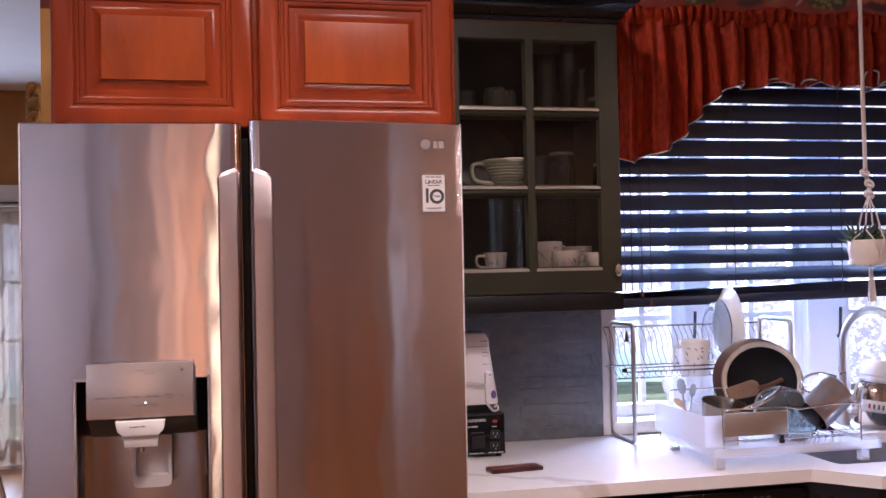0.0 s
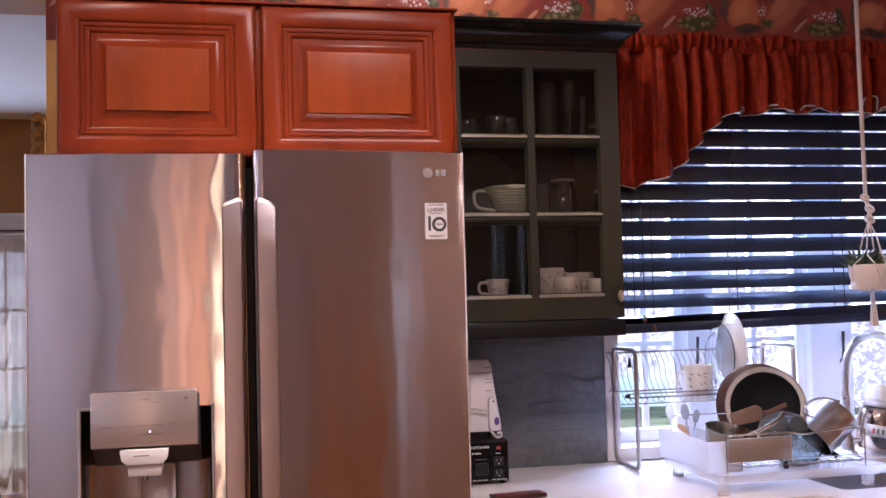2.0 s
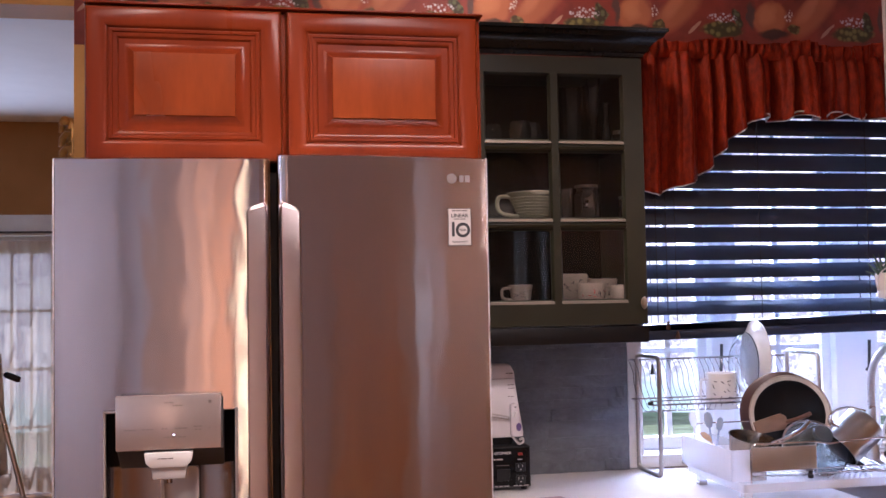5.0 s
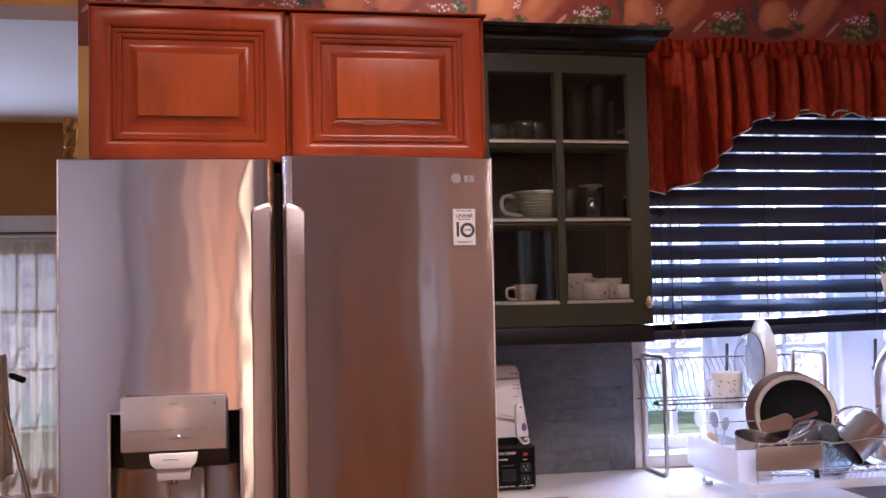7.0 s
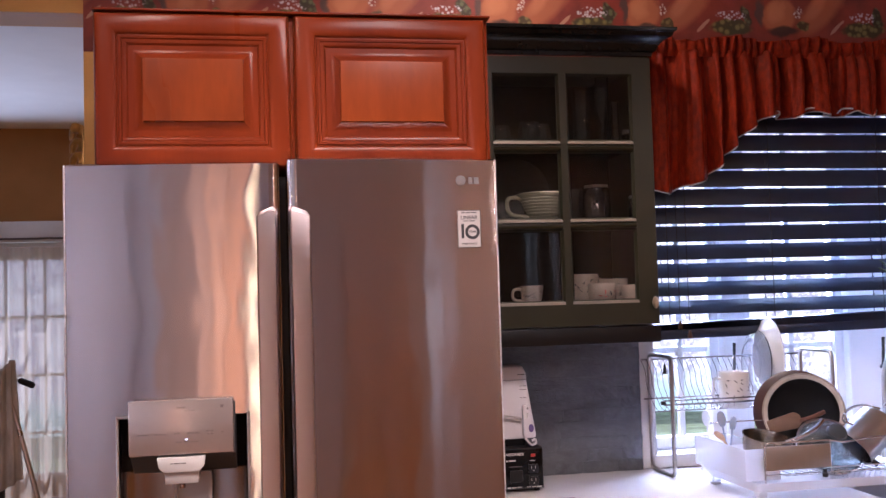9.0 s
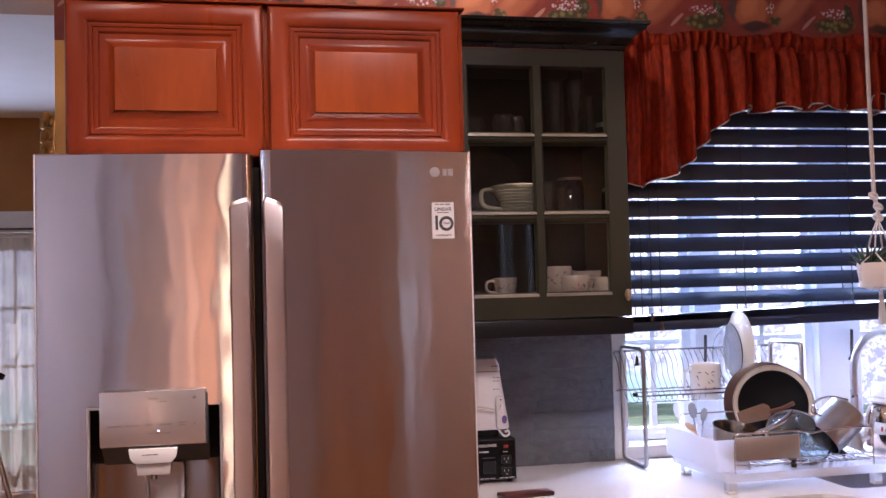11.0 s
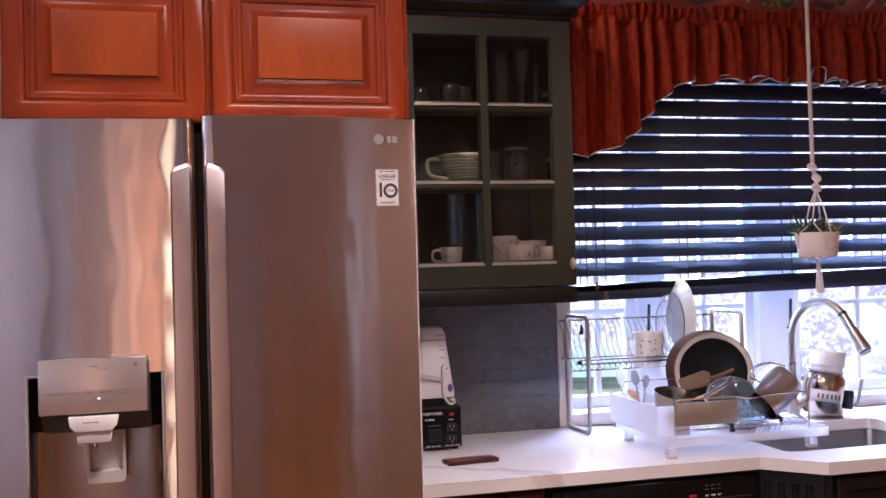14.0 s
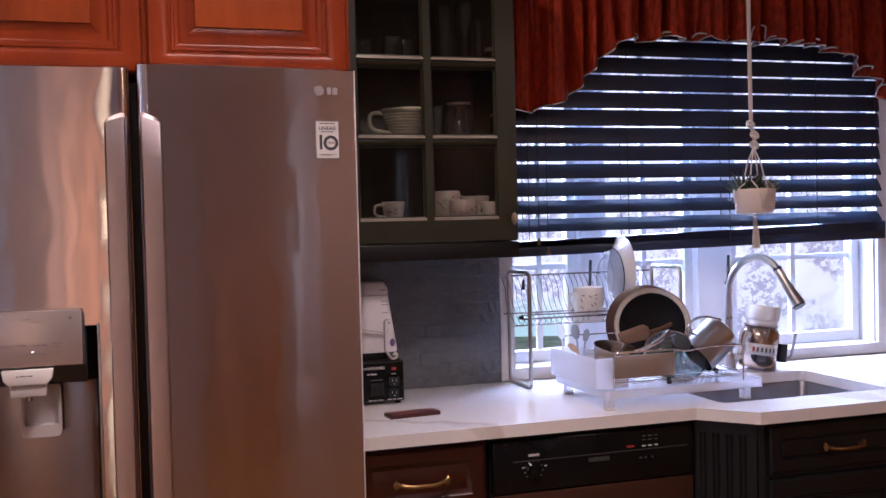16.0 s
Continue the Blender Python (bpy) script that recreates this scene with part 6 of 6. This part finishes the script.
        p += [(x + 0.008, yb, 0.99)]
        part("wire", tube(rounded(p, 0.008, 2, False), 0.0014, 6), WIRE, d)
    part("plaque", box(1.193, 1.374, yf - 0.005, yf - 0.002, 0.998, 1.058, 0.001), mat("satin_plate", (0.5, 0.47, 0.44), 0.4, 0.85, vary=0.05, bump=0.0), d, "plain satin steel plaque")
    part("stopper", lathe([(0, 0), (0.007, 0), (0.008, 0.008), (0.005, 0.012), (0.006, 0.02), (0, 0.022)], (1.356, yf - 0.004, 0.974), 12), BLACK, d, "black rubber stopper")


drainer()
ZB = 0.978


def spoon(name, label, at, top, material, bowl):
    s = thing(name, label, name, at, "cutlery drying")
    a, b = Vector(at), Vector(top)
    part("handle", tube([a, b], 0.0028, 8), material, s)
    part("bowl", lathe([(0, -bowl), (bowl * 0.35, -bowl * 0.8), (bowl * 0.55, 0), (bowl * 0.4, bowl * 0.75), (0, bowl)], b + (b - a).normalized() * bowl, 16, tilt=(b - a).to_track_quat("Z", "Y").to_matrix().to_4x4() @ Matrix.Diagonal((1, 0.3, 1, 1))), material, s)


BLUEGREY = mat("blue_grey_plastic", (0.32, 0.38, 0.5), 0.35, bump=0.0)
spoon("spoon", "blue grey plastic spoon standing in the cutlery bin", (1.2, 0.46, 0.975), (1.205, 0.5, 1.075), BLUEGREY, 0.024)
spoon("spoon", "blue grey plastic spoon standing in the cutlery bin", (1.19, 0.45, 0.975), (1.22, 0.475, 1.07), BLUEGREY, 0.02)
spoon("wooden_spoon", "pale wooden spoon lying in the cutlery bin", (1.195, 0.32, 0.975), (1.182, 0.45, 1.045), mat("pale_beech", (0.55, 0.34, 0.2), 0.6), 0.024)
spoon("spoon", "white plastic spoon standing in the cutlery bin", (1.17, 0.5, 0.975), (1.172, 0.53, 1.075), FROST, 0.024)


def pan(name, label, centre, r, turn, outer, inner, depth):
    p = thing(name, label, "pan", centre, "dishes drying")
    part("body", lathe([(0, 0), (r * 0.72, 0), (r * 0.8, 0.004), (r * 0.98, depth), (r, depth + 0.002), (r * 0.96, depth + 0.003)], centre, 52, tilt=turn), outer, p, smooth=45)
    part("rim", lathe([(r * 0.985, depth + 0.0034), (r * 0.975, depth + 0.003), (r * 0.87, depth * 0.8), (r * 0.86, depth * 0.75)], centre, 52, tilt=turn), WALNUT, p, "tan worn flange", smooth=45)
    part("lining", lathe([(r * 0.86, depth * 0.75), (r * 0.76, 0.008), (0, 0.005)], centre, 52, tilt=turn), inner, p, "black nonstick lining", smooth=45)
    return p


pan("frying_pan", "black nonstick frying pan with a tan rim drying upright", (1.47, 0.532, 1.099), 0.114, pose(0, 0, 0, 82, 0, -28), COPPERW, SEAR, 0.022)
lid = thing("pan_lid", "brown edged round lid behind the frying pan", "lid", (1.43, 0.56, 1.1), "dishes drying")
part("disc", lathe([(0, 0), (0.117, 0), (0.121, 0.004), (0.121, 0.008), (0.115, 0.01), (0, 0.011)], (1.462, 0.556, 1.1), 48, tilt=pose(0, 0, 0, 82, 0, -24)), REDWOOD, lid)


def saucepan():
    c = (1.247, 0.36, 0.992)
    p = thing("saucepan", "small steel saucepan with a curved handle in the drainer", "saucepan", c, "dishes drying")
    turn = pose(0, 0, 0, 12, 6, 0)
    part("pot", lathe([(0, 0), (0.045, 0), (0.052, 0.008), (0.06, 0.05), (0.063, 0.072), (0.066, 0.078), (0.0625, 0.078), (0.058, 0.05), (0.049, 0.011), (0, 0.006)], c, 40, tilt=turn), mat("worn_bronze_steel", (0.4, 0.33, 0.26), 0.2, 1.0, vary=0.15, bump=0.0), p, smooth=45)
    part("handle", tube(rounded([(1.306, 0.34, 1.05), (1.34, 0.325, 1.064), (1.39, 0.33, 1.085), (1.415, 0.34, 1.105)], 0.02, 4, False), 0.0065, 10), CHROME, p, "curved steel handle")
    part("rivet_plate", box(1.235, 1.268, 0.291, 0.299, 1.04, 1.054, 0.002), BRASS, p)


saucepan()
sp = thing("spatula", "brown wooden spatula lying across the drainer", "spatula", (1.35, 0.43, 1.07), "dishes drying")
b = prism([(-0.055, -0.016), (0.03, -0.022), (0.045, -0.008), (0.045, 0.012), (0.03, 0.024), (-0.055, 0.02)], -0.004, 0.004, "y", 0.002)
bmesh.ops.transform(b, matrix=Matrix.Translation((1.382, 0.47, 1.082)) @ pose(0, 0, 0, -12, -12, 0), verts=b.verts)
part("blade", b, mat("tan_wood", (0.23, 0.14, 0.095), 0.5, vary=0.2, stretch=(1, 1, 4)), sp)
part("handle", tube([(1.42, 0.47, 1.086), (1.46, 0.47, 1.094), (1.5, 0.47, 1.108)], 0.0065, 8), COPPERW, sp)


def glass_lid():
    c = (1.458, 0.385, 1.024)
    g = thing("pot_cover", "steel rimmed glass pot lid with a dark knob", "lid", c, "dishes drying")
    turn = pose(0, 0, 0, 48, -8, 0)
    part("dome", lathe([(0.086, 0.002), (0.073, 0.02), (0.048, 0.038), (0.02, 0.046), (0, 0.047), (0, 0.044), (0.02, 0.043), (0.048, 0.034), (0.073, 0.016), (0.083, 0.002)], c, 44, tilt=turn), thin_glass("smoky_lid_glass", (0.5, 0.58, 0.6), 0.07), g, smooth=60)
    part("rim", lathe([(0.084, -0.002), (0.09, -0.002), (0.09, 0.005), (0.084, 0.005), (0.084, -0.002)], c, 44, tilt=turn), CHROME, g)
    part("knob", lathe([(0.012, 0.047), (0.012, 0.056), (0.026, 0.062), (0.028, 0.07), (0.024, 0.076), (0, 0.078)], c, 24, tilt=turn), mat("smoky_knob", (0.06, 0.07, 0.075), 0.25, bump=0.0), g, "dark round knob")


glass_lid()


def milk_pot():
    c = Vector((1.515, 0.36, 1.022))
    turn = pose(0, 0, 0, 0, 51, 0)
    g = thing("steel_pot", "tall stainless steel pot lying tilted in the drainer", "pot", tuple(c), "dishes drying")
    part("pot", lathe([(0.056, 0.0), (0.0575, 0.001), (0.059, 0.0), (0.057, 0.004), (0.056, 0.1), (0.053, 0.112), (0.046, 0.116), (0, 0.117)], c, 40, tilt=turn), STEEL2, g, smooth=40)
    part("inside", lathe([(0.0555, 0.001), (0.054, 0.1), (0, 0.108)], c, 40, tilt=turn), STEEL, g)
    pts = [(1.565, 0.31, 1.13), (1.5, 0.29, 1.146), (1.463, 0.3, 1.135), (1.452, 0.31, 1.105), (1.49, 0.32, 1.09)]
    part("handle", tube(rounded(pts, 0.03, 5, False), 0.0035, 8), CHROME, g, "bent wire handle")
    part("lip_guard", tube([(1.54, 0.315, 0.992), (1.552, 0.31, 0.983)], 0.007, 8), BLACK, g)


milk_pot()


# ---- tap, bottle, planter ----
def tap():
    t = thing("kitchen_tap", "brushed steel gooseneck kitchen tap with a pull-down spray", "tap", (1.85, 0.70, CT))
    part("base", lathe([(0, 0), (0.028, 0), (0.028, 0.006), (0.02, 0.012), (0.017, 0.05), (0.0125, 0.06), (0, 0.06)], (1.85, 0.70, CT), 24), STEEL2, t)
    pts = [(1.85, 0.70, 0.97), (1.85, 0.70, 1.16)]
    for k in range(1, 13):
        a = math.pi * k / 12
        u = (1 - math.cos(a)) / 2
        pts.append((1.85 + 0.095 * u * 0.93, 0.70 - 0.2 * u * 0.93, 1.16 + 0.132 * math.sin(a)))
    pts = pts[:11]
    part("neck", tube(pts, 0.0118, 16), STEEL2, t, smooth=60)
    e = Vector(pts[-1])
    dirn = (Vector((1.948, 0.468, 1.142)) - e)
    s0 = e + dirn * 0.02
    part("collar", tube([e - dirn * 0.02, s0 + dirn * 0.02], 0.0142, 16), DARKGREY, t)
    part("spray_head", tube([e + dirn * (0.05 + 0.95 * k / 6) for k in range(7)], 0.0135, 18, taper=(1, 1.0, 1.06, 1.15, 1.3, 1.5, 1.62)), STEEL2, t, "flared spray head", smooth=60)
    part("nozzle", tube([e + dirn * 1.0, e + dirn * 1.04], 0.019, 18), DARKGREY, t)
    part("lever", tube([(1.862, 0.69, 0.955), (1.9, 0.66, 0.965), (1.94, 0.63, 0.985)], 0.006, 10, taper=(1.2, 1, 0.8)), STEEL2, t)


tap()


def bottle():
    c = (1.938, 0.68, CT)
    b_ = thing("steel_flask", "shiny bronze steel flask with a white cap and side handle", "flask", c)
    part("body", lathe([(0, 0), (0.06, 0), (0.065, 0.006), (0.066, 0.095), (0.062, 0.118), (0.052, 0.132), (0.046, 0.136), (0.046, 0.14), (0, 0.14)], c, 36), mat("bronze_steel", (0.5, 0.4, 0.33), 0.16, 1.0, vary=0.08, bump=0.0), b_, smooth=40)
    part("cap", lathe([(0.05, 0.141), (0.05, 0.152), (0.055, 0.157), (0.057, 0.2), (0.054, 0.204), (0, 0.204)], c, 36), WHITEP, b_, "white screw cap", smooth=40)
    part("collar", lathe([(0.045, 0.134), (0.056, 0.136), (0.056, 0.1405), (0.045, 0.1405)], c, 36), mat("grey_gasket", (0.5, 0.48, 0.5), 0.4), b_)
    bm = bmesh.new()
    ring = []
    for k in range(11):
        a = radians(200 + 9 * k)
        ring.append([bm.verts.new((c[0] + 0.0668 * math.cos(a), c[1] + 0.0668 * math.sin(a), CT + z)) for z in (0.042, 0.078)])
    for p, q in zip(ring, ring[1:]):
        bm.faces.new((p[0], q[0], q[1], p[1]))
    lab = part("label", bm, PALE, b_, "pale paper label")
    lab.modifiers.new("thickness", "SOLIDIFY").thickness = 0.0006
    for k in range(6):
        a = radians(222 + 11.5 * k)
        p = Vector((c[0] + 0.0676 * math.cos(a), c[1] + 0.0676 * math.sin(a), CT + 0.052))
        m_ = box(-0.0032, 0.0032, -0.0003, 0.0003, 0, 0.015)
        bmesh.ops.transform(m_, matrix=Matrix.Translation(p) @ pose(0, 0, 0, 0, 0, math.degrees(a) + 90), verts=m_.verts)
        part("label_bar", m_, GREYINK if k else REDINK, lab)
    part("handle", tube(rounded([(1.99, 0.65, 0.955), (2.035, 0.635, 0.958), (2.042, 0.635, 1.04)], 0.02, 5, False), 0.0055, 10), mat("pale_handle", (0.6, 0.6, 0.64), 0.25), b_, "pale bent handle")
    part("handle_clamp", box(1.985, 2.012, 0.625, 0.655, 0.94, 1.0, 0.003), BLACK, b_, "black clamp")
    b_.rotation_euler = (0, radians(9), 0)
    b_.location.z += 0.0097


bottle()


def planter():
    X, Y = 1.782, 0.45
    p = thing("hanging_planter", "white pot with succulents in a knotted cotton hanger", "hanging planter", (X, Y, 1.432))
    part("cord", tube([(X - 0.012, Y, 2.75), (X - 0.01, Y, 2.0), (X - 0.008, Y, 1.71)], 0.0062, 10), CORD, p)
    for k, (dx, z, r) in enumerate(((-0.01, 1.7, 0.0115), (0.004, 1.668, 0.0115), (0.002, 1.638, 0.0125))):
        kn = bmesh.new()
        for q in range(3):
            a = q * 1.05 + k
            loop = [(X + dx + r * 0.6 * math.cos(t + a), Y + r * 0.6 * math.sin(t), z + r * 0.7 * math.sin(t + a * 0.7)) for t in [2 * math.pi * i / 12 for i in range(12)]]
            tube(loop, r * 0.46, 8, True, bm=kn)
        part("knot", kn, CORD, p, smooth=60)
        if k < 2:
            part("cord", tube([(X + dx, Y, z), (X + 0.002, Y, z - 0.03)], 0.006, 8), CORD, p)
    bm = lathe([(0, 0), (0.053, 0), (0.056, 0.006), (0.0608, 0.07), (0.059, 0.073), (0.0565, 0.07), (0.053, 0.055), (0, 0.055)], (X, Y, 1.432), 44)
    pot = part("pot", bm, mat("ribbed_white_ceramic", (0.68, 0.58, 0.5), 0.5, vary=0.05, bump=0.0), p, "white ceramic pot with a ribbed side", smooth=40)
    for j in range(6):
        z = 1.443 + 0.009 * j
        for k in range(22):
            a = radians(-100 + 7 * k)
            rr = 0.056 + 0.0048 * (z - 1.438) / 0.064 + 0.001
            part("rib", lathe([(0, 0.0016), (0.0026, 0.001), (0.003, 0), (0, 0)], (X + rr * math.cos(a), Y + rr * math.sin(a), z), 6, tilt=Vector((math.cos(a), math.sin(a), 0)).to_track_quat("Z", "Y").to_matrix().to_4x4()), pot.data.materials[0], pot)
    part("soil", lathe([(0, 0.06), (0.032, 0.059), (0.0535, 0.056)], (X, Y, 1.432), 24), SOIL, p)
    for q in range(4):
        a = radians(35 + 90 * q)
        ax, ay = math.cos(a), math.sin(a)
        b1, b2 = a - 0.55, a + 0.55
        mid = (X + 0.032 * ax, Y + 0.032 * ay, 1.535)
        part("cord", tube([(X, Y, 1.632), (X + 0.02 * ax, Y + 0.02 * ay, 1.585), mid], 0.0026, 8), CORD, p)
        for e in (b1, b2):
            part("cord", tube(rounded([mid, (X + 0.063 * math.cos(e), Y + 0.063 * math.sin(e), 1.503), (X + 0.0615 * math.cos(a + (e - a) * 1.4), Y + 0.0615 * math.sin(a + (e - a) * 1.4), 1.46), (X + 0.04 * math.cos(e), Y + 0.04 * math.sin(e), 1.4295), (X, Y, 1.426)], 0.012, 3, False), 0.0022, 8), CORD, p)
    rng = random.Random(8)
    ta = bmesh.new()
    for k in range(26):
        a, rr = rng.uniform(0, 6.28), rng.uniform(0, 0.008)
        tube([(X + 0.4 * rr * math.cos(a), Y + 0.4 * rr * math.sin(a), 1.426), (X + 0.003 + rr * math.cos(a), Y + rr * math.sin(a), 1.38), (X + 0.004 + 1.6 * rr * math.cos(a), Y + 1.6 * rr * math.sin(a), 1.323 + rng.uniform(0, 0.008))], 0.0019, 5, bm=ta)
    part("tassel", ta, CORD, p, "hanging cotton tassel", smooth=60)
    def rosette(cx, cy, n, ln, wd, material, up):
        for k in range(n):
            a = 2.4 * k
            el = up + (1.2 - up) * k / n
            d = Vector((math.cos(a) * math.cos(el), math.sin(a) * math.cos(el), math.sin(el)))
            ln_ = ln * rng.uniform(0.8, 1.1)
            st = Vector((cx, cy, 1.489))
            part("leaf", tube([st, st + d * ln_ * 0.5, st + d * ln_ + Vector((0, 0, 0.006))], wd, 6, taper=(0.7, 1.0, 0.12)), material, p, smooth=60)
    rosette(X - 0.028, Y + 0.01, 22, 0.075, 0.0058, LEAF, 0.25)
    rosette(X + 0.038, Y + 0.005, 26, 0.058, 0.0045, LEAF2, 0.1)
    part("leaf", tube([(X + 0.0, Y, 1.488), (X + 0.004, Y - 0.01, 1.53), (X + 0.02, Y - 0.01, 1.55)], 0.014, 8, taper=(0.8, 1.0, 0.3)), mat("dark_succulent", (0.02, 0.03, 0.025), 0.4), p, "dark plump leaf", smooth=60)


planter()
# carved ornament on the end of the wall, pale scraper of the next room
def ornament():
    o = thing("carved_ornament", "gilded carved scroll ornament fixed to the wall end", "ornament", (-0.575, 0.9, 1.7))
    part("back_board", box(-0.562, -0.5545, 0.832, 0.9, 1.62, 1.97, 0.002), GILT, o)
    rng = random.Random(3)
    for k in range(9):
        z = 1.63 + 0.04 * k
        pts = [(-0.58 - 0.016 * math.cos(t), 0.85 + 0.02 * math.cos(t * 0.5), z + 0.024 * math.sin(t) + 0.006 * t) for t in [0.0, 0.8, 1.6, 2.4, 3.2, 4.0]]
        part("scroll", tube(pts, 0.0115, 10, taper=(0.6, 1, 1.15, 1.1, 0.9, 0.4)), GILT, o, smooth=60)
    part("finial", lathe([(0, 0), (0.012, 0.004), (0.016, 0.016), (0.01, 0.028), (0, 0.032)], (-0.582, 0.85, 1.965), 16), GILT, o)


ornament()


def tripod():
    x, y = -1.2, 2.5
    t = thing("camera_tripod", "grey metal tripod with a black pan handle", "tripod", (x, y, 0))
    part("column", tube([(x, y, 0.55), (x, y, 1.2)], 0.014, 12), DARKGREY, t)
    part("head", box(x - 0.03, x + 0.03, y - 0.03, y + 0.03, 1.15, 1.2, 0.006), BLACK, t)
    part("pan_handle", tube([(x, y, 1.18), (-1.13, y, 1.156)], 0.005, 10), STEEL2, t)
    part("grip", tube([(-1.128, y, 1.156), (-1.12, y, 1.152), (-1.07, y, 1.13), (-1.062, y, 1.127)], 0.014, 12, taper=(0.6, 1, 1.05, 0.7)), BLACK, t, "black foam grip")
    for k in range(3):
        a = radians(-10 + 120 * k)
        f = (x + 0.32 * math.cos(a), y + 0.32 * math.sin(a), 0.02)
        part("leg", tube([(x + 0.03 * math.cos(a), y + 0.03 * math.sin(a), 1.12), f], 0.011, 10), STEEL2, t)
        part("foot", tube([f, (f[0] + 0.006 * math.cos(a), f[1] + 0.006 * math.sin(a), 0.0)], 0.014, 10), BLACK, t, "black rubber foot")
    c = thing("draped_cloth", "white cloth with dark marks draped over the tripod", "cloth", (x - 0.02, y - 0.06, 0.7))
    bm = bmesh.new()
    grid = []
    for i in range(29):
        u = i / 28
        col = []
        for j in range(21):
            v = j / 20
            a = radians(-150 + 150 * u)
            r = 0.045 + 0.03 * v + 0.01 * math.sin(9 * u * 3 + 2 * v)
            col.append(bm.verts.new((x + 0.005 + (r + 0.006 * v) * math.cos(a), y + r * math.sin(a), 1.225 - 0.52 * v - 0.02 * math.sin(5 * u))))
        grid.append(col)
    for a, b in zip(grid, grid[1:]):
        for j in range(20):
            bm.faces.new((a[j], b[j], b[j + 1], a[j + 1]))
    ob = part("cloth", bm, mat("marked_white_cloth", (0.82, 0.79, 0.75), 0.85, vary=0.2, scale=16, fine=80, stretch=(1, 1, 0.35), second=(0.4, 0.36, 0.33)), c, smooth=70)
    ob.modifiers.new("thickness", "SOLIDIFY").thickness = 0.004


tripod()

# ---- slate strips, last ----
rng = random.Random(11)
meshes = []
for k in range(7):
    bm = box(-0.5, 0.5, -0.5, 0.5, -0.5, 0.5)
    bmesh.ops.subdivide_edges(bm, edges=[e for e in bm.edges if abs(e.verts[0].co.x - e.verts[1].co.x) > 0.5], cuts=2)
    for v in bm.verts:
        if v.co.y < 0:
            v.co.y += rng.uniform(-0.22, 0.22)
            v.co.z += rng.uniform(-0.02, 0.02)
    me = bpy.data.meshes.new("slate_strip")
    bm.to_mesh(me)
    bm.free()
    me.materials.append(SLATE)
    meshes.append(me)
z = 0.9145
while z < 1.355:
    h = rng.choice((0.028, 0.036, 0.036, 0.05))
    h = min(h, 1.36 - z)
    x = 0.445
    while x < 1.08:
        wd = min(rng.uniform(0.07, 0.24), 1.085 - x)
        if 1.085 - x - wd < 0.04:
            wd = 1.085 - x
        d = rng.uniform(0.008, 0.012)
        ob = new("slate_strip", rng.choice(meshes))
        ob.parent = bs
        ob.matrix_basis = Matrix.Translation((x + wd / 2, YW - 0.0125 - d / 2, z + h / 2)) @ Matrix.Diagonal((wd - 0.0005, d, h - 0.0004, 1))
        x += wd
    z += h
